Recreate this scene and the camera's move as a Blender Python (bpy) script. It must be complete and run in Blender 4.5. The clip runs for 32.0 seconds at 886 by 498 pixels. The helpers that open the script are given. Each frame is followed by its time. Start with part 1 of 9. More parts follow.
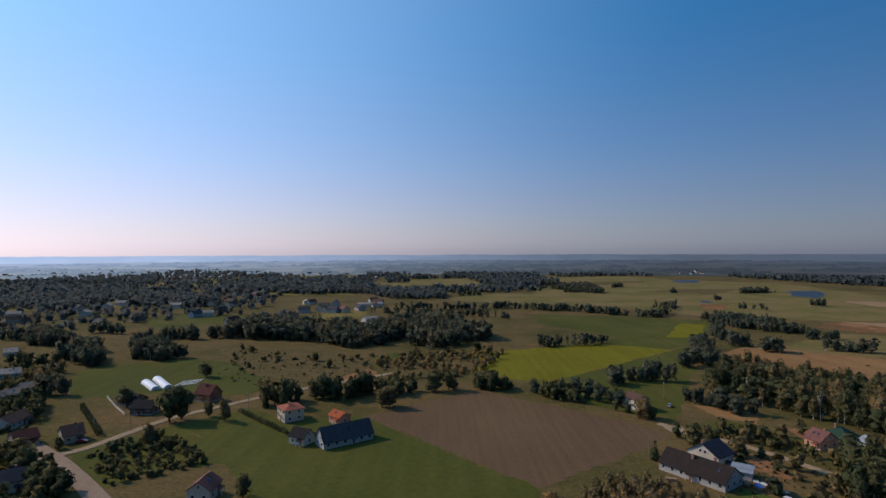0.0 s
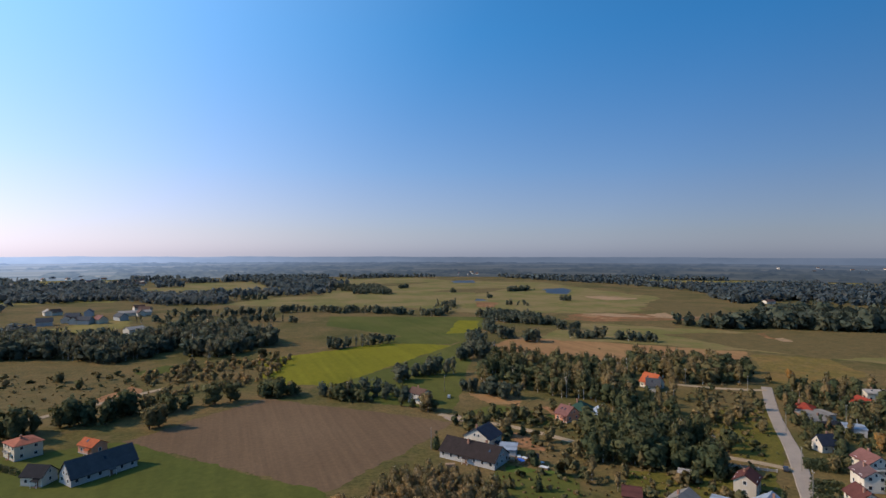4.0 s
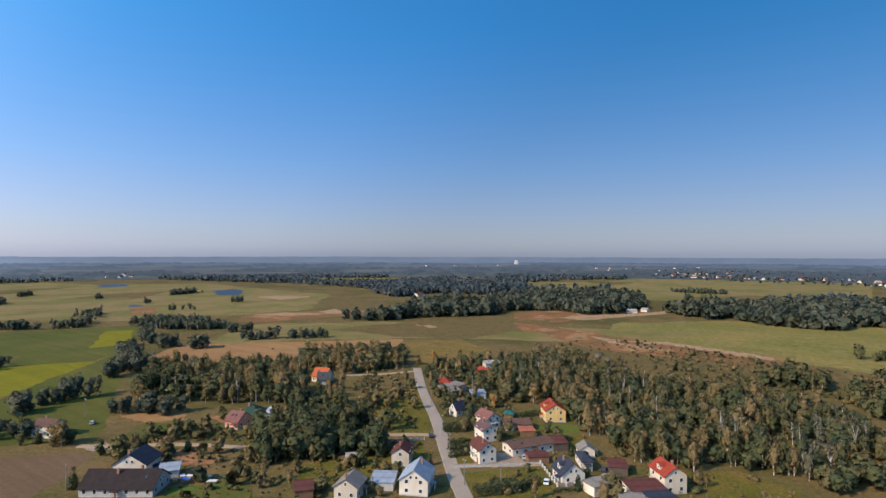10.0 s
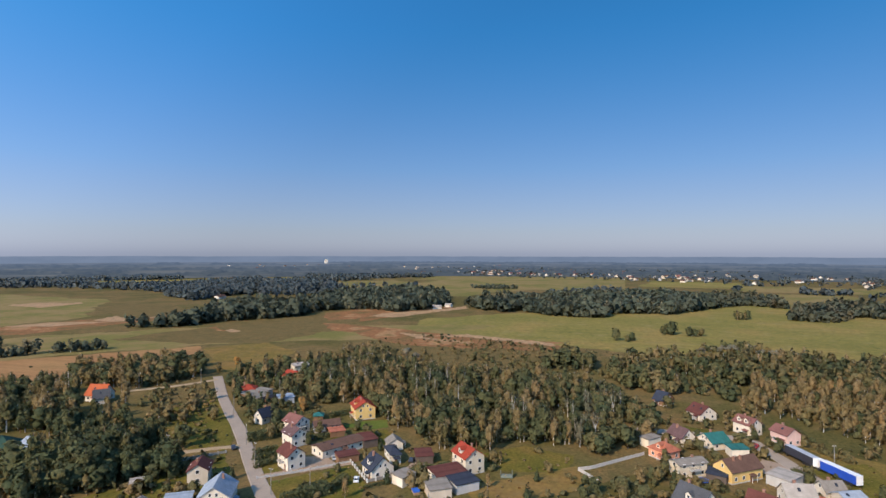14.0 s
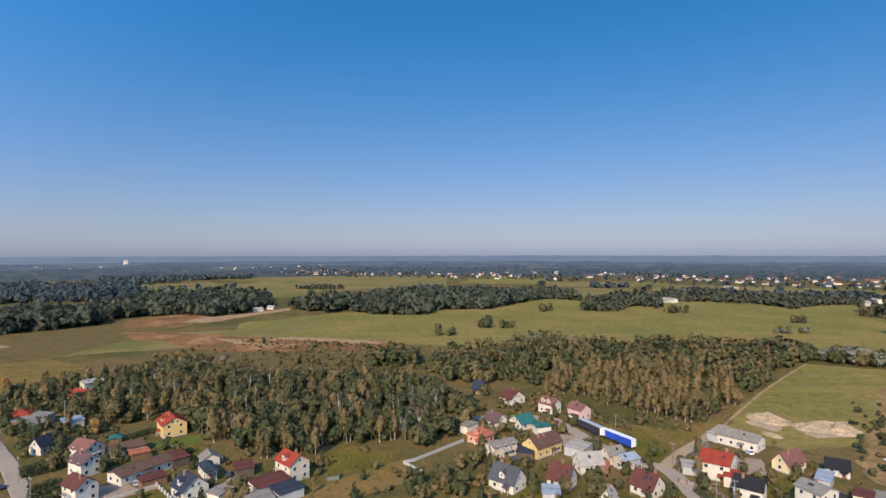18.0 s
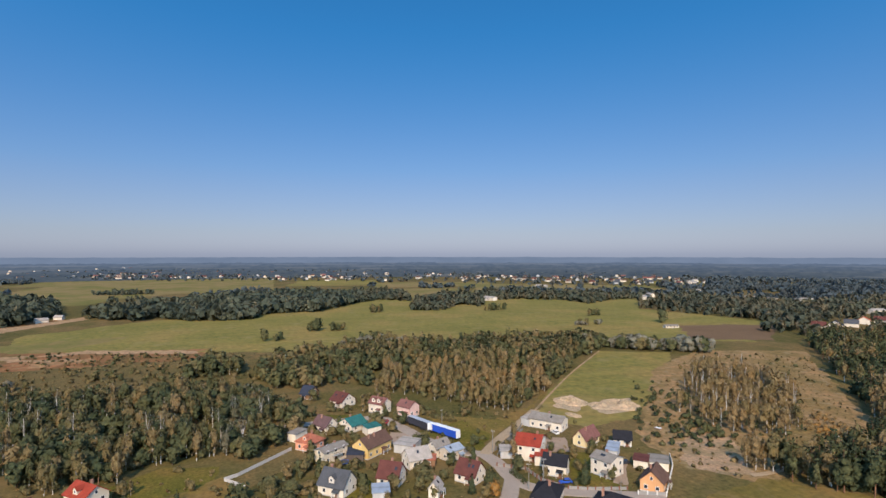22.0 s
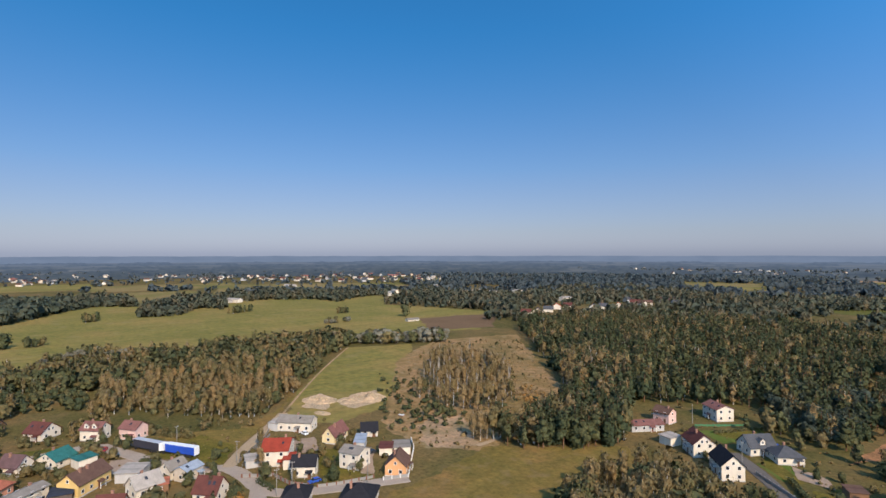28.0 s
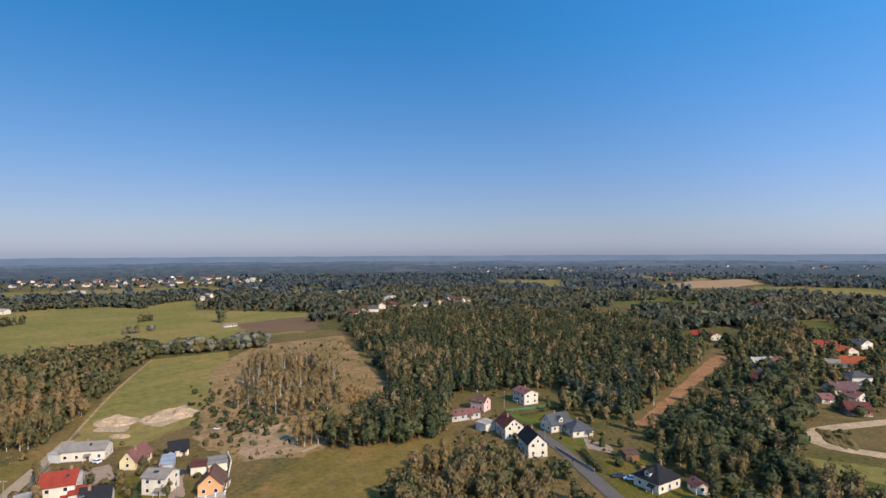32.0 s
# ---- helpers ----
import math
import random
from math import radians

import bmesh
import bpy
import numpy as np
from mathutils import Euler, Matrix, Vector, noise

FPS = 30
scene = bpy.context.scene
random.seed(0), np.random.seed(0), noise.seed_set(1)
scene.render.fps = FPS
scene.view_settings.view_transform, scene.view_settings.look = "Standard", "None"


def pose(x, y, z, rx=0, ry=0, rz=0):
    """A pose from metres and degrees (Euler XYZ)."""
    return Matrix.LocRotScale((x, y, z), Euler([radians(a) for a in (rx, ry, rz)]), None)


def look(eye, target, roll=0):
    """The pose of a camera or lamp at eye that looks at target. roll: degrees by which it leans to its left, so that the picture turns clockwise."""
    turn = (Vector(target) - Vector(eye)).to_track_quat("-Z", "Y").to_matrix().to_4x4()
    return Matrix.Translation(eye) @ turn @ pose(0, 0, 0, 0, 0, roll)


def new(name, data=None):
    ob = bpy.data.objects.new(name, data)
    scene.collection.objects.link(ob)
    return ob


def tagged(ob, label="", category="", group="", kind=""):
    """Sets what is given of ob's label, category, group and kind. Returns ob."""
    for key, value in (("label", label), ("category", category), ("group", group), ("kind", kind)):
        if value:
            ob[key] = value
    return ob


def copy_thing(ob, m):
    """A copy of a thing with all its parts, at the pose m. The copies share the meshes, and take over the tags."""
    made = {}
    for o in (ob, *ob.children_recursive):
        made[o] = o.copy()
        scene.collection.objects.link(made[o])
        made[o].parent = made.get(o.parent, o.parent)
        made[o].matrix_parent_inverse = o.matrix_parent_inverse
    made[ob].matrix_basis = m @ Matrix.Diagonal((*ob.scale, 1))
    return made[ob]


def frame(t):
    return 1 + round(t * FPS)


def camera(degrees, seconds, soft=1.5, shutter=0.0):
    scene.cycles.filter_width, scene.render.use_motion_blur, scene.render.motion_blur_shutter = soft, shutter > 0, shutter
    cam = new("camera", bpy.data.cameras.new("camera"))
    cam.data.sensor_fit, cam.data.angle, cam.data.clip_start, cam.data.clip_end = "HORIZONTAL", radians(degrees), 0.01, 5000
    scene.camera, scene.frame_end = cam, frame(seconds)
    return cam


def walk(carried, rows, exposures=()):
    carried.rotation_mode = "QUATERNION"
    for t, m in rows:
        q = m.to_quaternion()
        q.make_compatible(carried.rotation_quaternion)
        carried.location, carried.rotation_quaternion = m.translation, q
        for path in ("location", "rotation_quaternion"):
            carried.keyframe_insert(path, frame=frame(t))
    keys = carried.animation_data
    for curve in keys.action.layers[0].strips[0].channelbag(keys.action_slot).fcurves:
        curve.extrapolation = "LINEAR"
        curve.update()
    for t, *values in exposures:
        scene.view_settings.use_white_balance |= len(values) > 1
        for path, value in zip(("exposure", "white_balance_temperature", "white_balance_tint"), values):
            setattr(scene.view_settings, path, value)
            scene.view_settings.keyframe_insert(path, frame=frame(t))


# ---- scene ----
cam = camera(78.3, 32.0, soft=1.5)
PATH = [
    (0.0, pose(0, 0, 75, 90.31, 0.18, 0.00)),
    (1.0, pose(0, 0, 75, 90.36, 0.07, -5.19)),
    (2.0, pose(0, 0, 75, 90.44, -0.08, -10.62)),
    (3.0, pose(0, 0, 75, 90.49, -0.09, -16.21)),
    (3.5, pose(0, 0, 75, 90.50, -0.07, -19.00)),
    (5.5, pose(0, 0, 75, 90.64, -0.32, -30.64)),
    (6.0, pose(0, 0, 75, 90.64, -0.32, -33.49)),
    (7.0, pose(0, 0, 75, 90.63, -0.28, -39.11)),
    (8.0, pose(0, 0, 75, 90.57, -0.20, -44.68)),
    (9.0, pose(0, 0, 75, 90.53, -0.15, -49.96)),
    (10.0, pose(0, 0, 75, 90.54, -0.13, -55.24)),
    (11.0, pose(0, 0, 75, 90.53, -0.13, -60.36)),
    (12.0, pose(0, 0, 75, 90.51, -0.13, -65.30)),
    (13.0, pose(0, 0, 75, 90.52, -0.10, -70.19)),
    (14.0, pose(0, 0, 75, 90.48, -0.09, -74.99)),
    (14.5, pose(0, 0, 75, 90.46, -0.09, -77.27)),
    (16.5, pose(0, 0, 75, 90.37, 0.00, -86.39)),
    (17.0, pose(0, 0, 75, 90.37, 0.02, -88.61)),
    (18.0, pose(0, 0, 75, 90.41, 0.08, -93.12)),
    (19.0, pose(0, 0, 75, 90.49, 0.09, -97.59)),
    (20.0, pose(0, 0, 75, 90.55, 0.06, -102.02)),
    (21.0, pose(0, 0, 75, 90.55, 0.04, -106.47)),
    (22.0, pose(0, 0, 75, 90.55, 0.00, -110.77)),
    (23.0, pose(0, 0, 75, 90.51, -0.03, -114.95)),
    (24.0, pose(0, 0, 75, 90.46, -0.06, -119.28)),
    (25.0, pose(0, 0, 75, 90.42, -0.08, -123.53)),
    (25.5, pose(0, 0, 75, 90.41, -0.07, -125.73)),
    (27.5, pose(0, 0, 75, 90.43, 0.06, -134.44)),
    (28.0, pose(0, 0, 75, 90.42, 0.07, -136.68)),
    (29.0, pose(0, 0, 75, 90.41, 0.08, -141.22)),
    (30.0, pose(0, 0, 75, 90.39, 0.12, -145.81)),
    (31.0, pose(0, 0, 75, 90.39, 0.18, -150.42)),
    (32.0, pose(0, 0, 75, 90.40, 0.29, -154.91)),
]
walk(cam, PATH, exposures=[(0.0, -1.08), (2.0, -0.8), (4.0, -0.5), (6.0, -0.31), (9.0, -0.14), (13.0, -0.06), (17.0, -0.05), (24.0, -0.06), (32.0, 0.0)])

# ---- world and sun ----
SUN_HEADING, SUN_HEIGHT = 294.0, 35.0
world = bpy.data.worlds.new("sky")
scene.world = world
world.use_nodes = True
wn = world.node_tree.nodes
sky = wn.new("ShaderNodeTexSky")
sky.sky_type = 'NISHITA'
sky.sun_disc = False
sky.sun_elevation = radians(SUN_HEIGHT)
sky.sun_rotation = radians(SUN_HEADING)
sky.altitude = 100
sky.air_density, sky.dust_density, sky.ozone_density = 1.0, 0.6, 2.5
wn["Background"].inputs["Strength"].default_value = 0.085
wl = world.node_tree.links
tc = wn.new("ShaderNodeTexCoord")
sep = wn.new("ShaderNodeSeparateXYZ")
wl.new(tc.outputs["Generated"], sep.inputs["Vector"])
tint = wn.new("ShaderNodeValToRGB")
while len(tint.color_ramp.elements) < 4:
    tint.color_ramp.elements.new(0.5)
for e, (pos, col) in zip(tint.color_ramp.elements, ((0.0, (0.48, 0.553, 0.933, 1)), (0.04, (0.478, 0.468, 0.63, 1)), (0.15, (0.495, 0.532, 0.685, 1)), (0.38, (0.1, 0.62, 0.91, 1)))):
    e.position, e.color = pos, col
tint.color_ramp.interpolation = 'B_SPLINE'
wl.new(sep.outputs["Z"], tint.inputs["Fac"])
mul = wn.new("ShaderNodeMix")
mul.data_type, mul.blend_type = 'RGBA', 'MULTIPLY'
mul.inputs[0].default_value = 1.0
wl.new(sky.outputs["Color"], mul.inputs[6])
wl.new(tint.outputs["Color"], mul.inputs[7])
# haze brightens the sky towards the sun
dot = wn.new("ShaderNodeVectorMath")
dot.operation = 'DOT_PRODUCT'
dot.inputs[1].default_value = (math.sin(radians(SUN_HEADING)) * math.cos(radians(SUN_HEIGHT)), math.cos(radians(SUN_HEADING)) * math.cos(radians(SUN_HEIGHT)), math.sin(radians(SUN_HEIGHT)))
wl.new(tc.outputs["Generated"], dot.inputs[0])
half = wn.new("ShaderNodeMath")
half.operation = 'MULTIPLY_ADD'
half.inputs[1].default_value = half.inputs[2].default_value = 0.5
wl.new(dot.outputs["Value"], half.inputs[0])
glow = wn.new("ShaderNodeValToRGB")
while len(glow.color_ramp.elements) < 6:
    glow.color_ramp.elements.new(0.5)
for e, (pos, col) in zip(glow.color_ramp.elements, ((0.1, (0.2, 0.2, 0.2, 1)), (0.3, (0.234, 0.238, 0.24, 1)), (0.42, (0.314, 0.323, 0.335, 1)), (0.6, (0.425, 0.422, 0.422, 1)), (0.78, (0.67, 0.555, 0.52, 1)), (0.96, (0.91, 0.76, 0.73, 1)))):
    e.position, e.color = pos, col
glow.color_ramp.interpolation = 'B_SPLINE'
wl.new(half.outputs["Value"], glow.inputs["Fac"])
mul2 = wn.new("ShaderNodeMix")
mul2.data_type, mul2.blend_type = 'RGBA', 'MULTIPLY'
mul2.inputs[0].default_value = 1.0
wl.new(mul.outputs[2], mul2.inputs[6])
wl.new(glow.outputs["Color"], mul2.inputs[7])
# pale haze round the sun
veil = wn.new("ShaderNodeValToRGB")
while len(veil.color_ramp.elements) < 4:
    veil.color_ramp.elements.new(0.5)
for e, (pos, k) in zip(veil.color_ramp.elements, ((0.6, 0.0), (0.74, 0.12), (0.86, 0.33), (0.97, 0.5))):
    e.position, e.color = pos, (k, k, k, 1)
veil.color_ramp.interpolation = 'B_SPLINE'
wl.new(half.outputs["Value"], veil.inputs["Fac"])
pale = wn.new("ShaderNodeMix")
pale.data_type = 'RGBA'
wl.new(veil.outputs["Color"], pale.inputs[0])
full = wn.new("ShaderNodeVectorMath")
full.operation = 'SCALE'
full.inputs["Scale"].default_value = 7.5
wl.new(mul2.outputs[2], full.inputs[0])
wl.new(full.outputs["Vector"], pale.inputs[6])
pale.inputs[7].default_value = (12.5, 15.5, 20.5, 1)
wl.new(pale.outputs[2], wn["Background"].inputs["Color"])
sun = new("sun", bpy.data.lights.new("sun", 'SUN'))
sun.data.energy, sun.data.angle, sun.data.color = 5.9, radians(0.6), (1.0, 0.77, 0.548)
sd = Vector((math.sin(radians(SUN_HEADING)) * math.cos(radians(SUN_HEIGHT)),
             math.cos(radians(SUN_HEADING)) * math.cos(radians(SUN_HEIGHT)), math.sin(radians(SUN_HEIGHT))))
sun.matrix_world = look(sd * 300, (0, 0, 0))


# ---- materials ----
def nodes_of(name, rough=0.9, metal=0.0, spec=0.2):
    m = bpy.data.materials.new(name)
    m.use_nodes = True
    nt = m.node_tree
    p = nt.nodes["Principled BSDF"]
    p.inputs["Roughness"].default_value = rough
    p.inputs["Metallic"].default_value = metal
    p.inputs["Specular IOR Level"].default_value = spec
    return m, nt, p


def noise_node(nt, scale, detail=4, vec=None, rough=0.55):
    n = nt.nodes.new("ShaderNodeTexNoise")
    n.inputs["Scale"].default_value = scale
    n.inputs["Detail"].default_value = detail
    n.inputs["Roughness"].default_value = rough
    if vec is not None:
        nt.links.new(vec, n.inputs["Vector"])
    return n.outputs["Fac"]


def ramp(nt, fac, stops):
    r = nt.nodes.new("ShaderNodeValToRGB")
    while len(r.color_ramp.elements) < len(stops):
        r.color_ramp.elements.new(0.5)
    for e, (pos, col) in zip(r.color_ramp.elements, stops):
        e.position = pos
        e.color = (*col, 1)
    nt.links.new(fac, r.inputs["Fac"])
    return r.outputs["Color"]


def mix(nt, fac, a, b, blend='MIX'):
    n = nt.nodes.new("ShaderNodeMix")
    n.data_type, n.blend_type = 'RGBA', blend
    ins = [i for i in n.inputs if i.enabled]
    for sock, v in zip(ins, (fac, a, b)):
        if isinstance(v, (int, float)):
            sock.default_value = v
        elif isinstance(v, tuple):
            sock.default_value = (*v, 1)
        else:
            nt.links.new(v, sock)
    return [o for o in n.outputs if o.enabled][0]


def coords(nt, turn=0.0, stretch=(1, 1, 1), kind="Object"):
    tc = nt.nodes.new("ShaderNodeTexCoord")
    mp = nt.nodes.new("ShaderNodeMapping")
    mp.inputs["Rotation"].default_value = (0, 0, radians(turn))
    mp.inputs["Scale"].default_value = stretch
    nt.links.new(tc.outputs[kind], mp.inputs["Vector"])
    return mp.outputs["Vector"]


def bump(nt, p, height, strength=0.3, dist=0.1):
    b = nt.nodes.new("ShaderNodeBump")
    b.inputs["Strength"].default_value = strength
    b.inputs["Distance"].default_value = dist
    nt.links.new(height, b.inputs["Height"])
    nt.links.new(b.outputs["Normal"], p.inputs["Normal"])


def land(name, stops, patch=0.02, grain=0.5, rows=0.0, turn=0.0, dry=None, tuft=1.0, warm=True):
    """Ground cover: broad patches, tufts, and the rows that a machine leaves."""
    m, nt, p = nodes_of(name, 1.0, 0.0, 0.05)
    v = coords(nt)
    big = noise_node(nt, patch, 5, v)
    if warm:
        stops = [(q, (r * 1.12, g * 0.95, b * 0.93)) for q, (r, g, b) in stops]
    c = ramp(nt, big, stops)
    fine = noise_node(nt, grain, 4, v, 0.7)
    g = ramp(nt, fine, [(0.25, (1 - 0.5 * tuft,) * 3), (0.5, (0.98, 0.98, 0.98)), (0.78, (1 + 0.5 * tuft, 1 + 0.44 * tuft, 1 + 0.3 * tuft))])
    c = mix(nt, 1.0, c, g, 'MULTIPLY')
    if tuft > 0.6:
        blot = noise_node(nt, 0.16, 5, v, 0.65)
        c = mix(nt, 1.0, c, ramp(nt, blot, [(0.28, (0.66, 0.74, 0.7)), (0.45, (0.95, 0.96, 0.95)), (0.6, (1.08, 1.03, 1.0)), (0.75, (1.5, 1.3, 1.25))]), 'MULTIPLY')
    if rows:
        vs = coords(nt, turn, (1, 0.03, 1))
        st = noise_node(nt, rows, 2, vs)
        g2 = ramp(nt, st, [(0.3, (0.9, 0.9, 0.9)), (0.7, (1.1, 1.09, 1.06))])
        c = mix(nt, 1.0, c, g2, 'MULTIPLY')
    if dry:
        mid = noise_node(nt, patch * 5, 4, v)
        k = ramp(nt, mid, [(0.55, (0, 0, 0)), (0.74, (1, 1, 1))])
        c = mix(nt, k, c, dry)
    nt.links.new(c, p.inputs["Base Color"])
    bump(nt, p, fine, 0.5, 0.3)
    return m


M = {}
M['ground'] = land("rough_meadow", [(0.3, (0.062, 0.068, 0.023)), (0.45, (0.088, 0.087, 0.031)), (0.58, (0.13, 0.106, 0.046)), (0.72, (0.075, 0.075, 0.026))], 0.013, 0.6, dry=(0.158, 0.108, 0.048))
M['plough'] = land("ploughed_soil", [(0.3, (0.118, 0.075, 0.043)), (0.6, (0.148, 0.096, 0.056)), (0.8, (0.128, 0.086, 0.047))], 0.012, 0.6, rows=0.5, turn=-32, tuft=0.4, warm=False)
M['stubble'] = land("stubble_field", [(0.3, (0.239, 0.125, 0.056)), (0.6, (0.277, 0.158, 0.070)), (0.8, (0.191, 0.125, 0.050))], 0.02, 0.3, rows=0.2, turn=-60, tuft=0.4, warm=False)
M['lush'] = land("lush_grass", [(0.3, (0.06, 0.072, 0.016)), (0.5, (0.08, 0.086, 0.02)), (0.7, (0.108, 0.1, 0.028))], 0.014, 0.4, rows=0.15, turn=20, tuft=0.4, warm=False)
M['turf'] = land("green_turf", [(0.3, (0.062, 0.092, 0.018)), (0.5, (0.08, 0.112, 0.022)), (0.7, (0.11, 0.122, 0.03))], 0.05, 0.6, tuft=0.4, warm=False)
M['lawn'] = land("garden_grass", [(0.3, (0.071, 0.083, 0.017)), (0.55, (0.106, 0.104, 0.024)), (0.75, (0.143, 0.112, 0.035))], 0.06, 1.0)
M['rape'] = land("mustard_crop", [(0.3, (0.138, 0.13, 0.012)), (0.6, (0.168, 0.152, 0.014)), (0.8, (0.132, 0.13, 0.016))], 0.02, 0.3, rows=0.2, turn=-60, tuft=0.4, warm=False)
M['meadow'] = land("pasture_grass", [(0.3, (0.126, 0.138, 0.04)), (0.5, (0.154, 0.157, 0.048)), (0.62, (0.194, 0.17, 0.06)), (0.75, (0.134, 0.142, 0.042))], 0.012, 0.25, rows=0.12, turn=-38, dry=(0.2, 0.162, 0.066), tuft=0.62)
M['fen'] = land("fen_grass", [(0.3, (0.115, 0.111, 0.032)), (0.45, (0.143, 0.127, 0.040)), (0.58, (0.205, 0.148, 0.064)), (0.7, (0.131, 0.119, 0.036))], 0.012, 0.25, dry=(0.221, 0.148, 0.068), tuft=0.4, warm=False)
M['heath'] = land("dry_heath", [(0.3, (0.12, 0.108, 0.042)), (0.45, (0.18, 0.142, 0.062)), (0.58, (0.24, 0.18, 0.09)), (0.7, (0.135, 0.115, 0.046))], 0.03, 0.5, dry=(0.26, 0.195, 0.11))
M['barren'] = land("trampled_sandy_heath", [(0.3, (0.25, 0.172, 0.1)), (0.5, (0.325, 0.218, 0.132)), (0.7, (0.18, 0.142, 0.072))], 0.06, 0.7, warm=False)
M['rust'] = land("rusty_reed", [(0.3, (0.1, 0.09, 0.034)), (0.44, (0.155, 0.104, 0.048)), (0.54, (0.195, 0.108, 0.05)), (0.64, (0.26, 0.185, 0.095)), (0.75, (0.12, 0.1, 0.04))], 0.035, 0.25, tuft=0.7)
M['mown'] = land("mown_meadow", [(0.3, (0.112, 0.104, 0.03)), (0.48, (0.138, 0.118, 0.036)), (0.6, (0.165, 0.124, 0.046)), (0.75, (0.12, 0.11, 0.032))], 0.03, 0.5, rows=0.12, turn=40, dry=(0.18, 0.125, 0.055), tuft=0.7)
M['tar'] = land("dark_asphalt", [(0.3, (0.1, 0.088, 0.078)), (0.6, (0.125, 0.11, 0.098)), (0.8, (0.09, 0.08, 0.07))], 0.15, 2.0, tuft=0.25, warm=False)
M['straw'] = land("pale_dry_grass", [(0.3, (0.235, 0.182, 0.102)), (0.6, (0.285, 0.22, 0.13)), (0.8, (0.205, 0.165, 0.085))], 0.03, 0.3)
M['weeds'] = land("dry_weeds", [(0.3, (0.088, 0.084, 0.033)), (0.55, (0.118, 0.1, 0.042)), (0.75, (0.074, 0.076, 0.028))], 0.04, 0.8, dry=(0.14, 0.11, 0.048))
M['sand'] = land("pale_sand", [(0.3, (0.325, 0.236, 0.148)), (0.6, (0.41, 0.305, 0.195)), (0.8, (0.28, 0.205, 0.125))], 0.1, 1.2, warm=False)
M['dirt'] = land("reddish_dirt", [(0.3, (0.230, 0.116, 0.056)), (0.6, (0.287, 0.150, 0.074)), (0.8, (0.191, 0.104, 0.050))], 0.08, 0.8, warm=False)
M['track'] = land("gravel_track", [(0.3, (0.29, 0.215, 0.135)), (0.6, (0.345, 0.258, 0.165)), (0.8, (0.25, 0.182, 0.112))], 0.15, 1.5, tuft=0.4, warm=False)
M['asphalt'] = land("worn_asphalt", [(0.3, (0.272, 0.222, 0.178)), (0.6, (0.318, 0.26, 0.208)), (0.8, (0.24, 0.196, 0.156))], 0.15, 2.0, tuft=0.25, warm=False)
M['paving'] = land("grey_paving", [(0.3, (0.258, 0.187, 0.134)), (0.6, (0.315, 0.233, 0.169)), (0.8, (0.239, 0.174, 0.123))], 0.3, 3.0, tuft=0.35, warm=False)


def water_material():
    m, nt, p = nodes_of("pond_water", 0.32, 0.0, 0.02)
    p.inputs["Base Color"].default_value = (0.022, 0.03, 0.042, 1)
    bump(nt, p, noise_node(nt, 0.6, 2, coords(nt)), 0.05, 0.1)
    return m


M['water'] = water_material()


def plain(name, col, rough=0.7, var=0.15, scale=1.5, metal=0.0, spec=0.3, streak=False):
    """Paint, plaster, metal: one colour with stains at two scales."""
    m, nt, p = nodes_of(name, rough, metal, spec)
    v = coords(nt, 0, (1, 1, 0.35) if streak else (1, 1, 1))
    a = tuple(x * (1 - var) for x in col)
    b = tuple(min(1, x * (1 + var * 0.6)) for x in col)
    c = ramp(nt, noise_node(nt, scale, 5, v, 0.65), [(0.3, a), (0.65, b)])
    big = ramp(nt, noise_node(nt, scale * 0.2, 3, v), [(0.3, (0.88, 0.88, 0.88)), (0.7, (1.05, 1.05, 1.05))])
    nt.links.new(mix(nt, 1.0, c, big, 'MULTIPLY'), p.inputs["Base Color"])
    return m


def foliage_material(name, stops, through_light=0.3):
    m, nt, p = nodes_of(name, 0.85, 0.0, 0.06)
    at = nt.nodes.new("ShaderNodeAttribute")
    at.attribute_name = "hue"
    geo = nt.nodes.new("ShaderNodeNewGeometry")
    c = ramp(nt, at.outputs["Fac"], stops)
    g = ramp(nt, geo.outputs["Random Per Island"], [(0.0, (0.88, 0.88, 0.88)), (0.5, (1.0, 1.0, 0.99)), (1.0, (1.14, 1.12, 1.04))])
    c = mix(nt, 1.0, c, g, 'MULTIPLY')
    fleck = noise_node(nt, 1.9, 4, geo.outputs["Position"], 0.75)
    c = mix(nt, 1.0, c, ramp(nt, fleck, [(0.3, (0.5, 0.52, 0.52)), (0.48, (0.95, 0.95, 0.95)), (0.7, (1.5, 1.42, 1.3))]), 'MULTIPLY')
    bump(nt, p, fleck, 0.8, 0.5)
    nt.links.new(c, p.inputs["Base Color"])
    tr = nt.nodes.new("ShaderNodeBsdfTranslucent")
    nt.links.new(c, tr.inputs["Color"])
    ms = nt.nodes.new("ShaderNodeMixShader")
    ms.inputs["Fac"].default_value = through_light
    nt.links.new(p.outputs["BSDF"], ms.inputs[1])
    nt.links.new(tr.outputs["BSDF"], ms.inputs[2])
    nt.links.new(ms.outputs["Shader"], nt.nodes["Material Output"].inputs["Surface"])
    return m


def bark_material(name, a, b):
    m, nt, p = nodes_of(name, 0.9, 0, 0.1)
    v = coords(nt, 0, (1, 1, 0.4), "Object")
    nt.links.new(ramp(nt, noise_node(nt, 3, 3, v), [(0.35, a), (0.65, b)]), p.inputs["Base Color"])
    return m


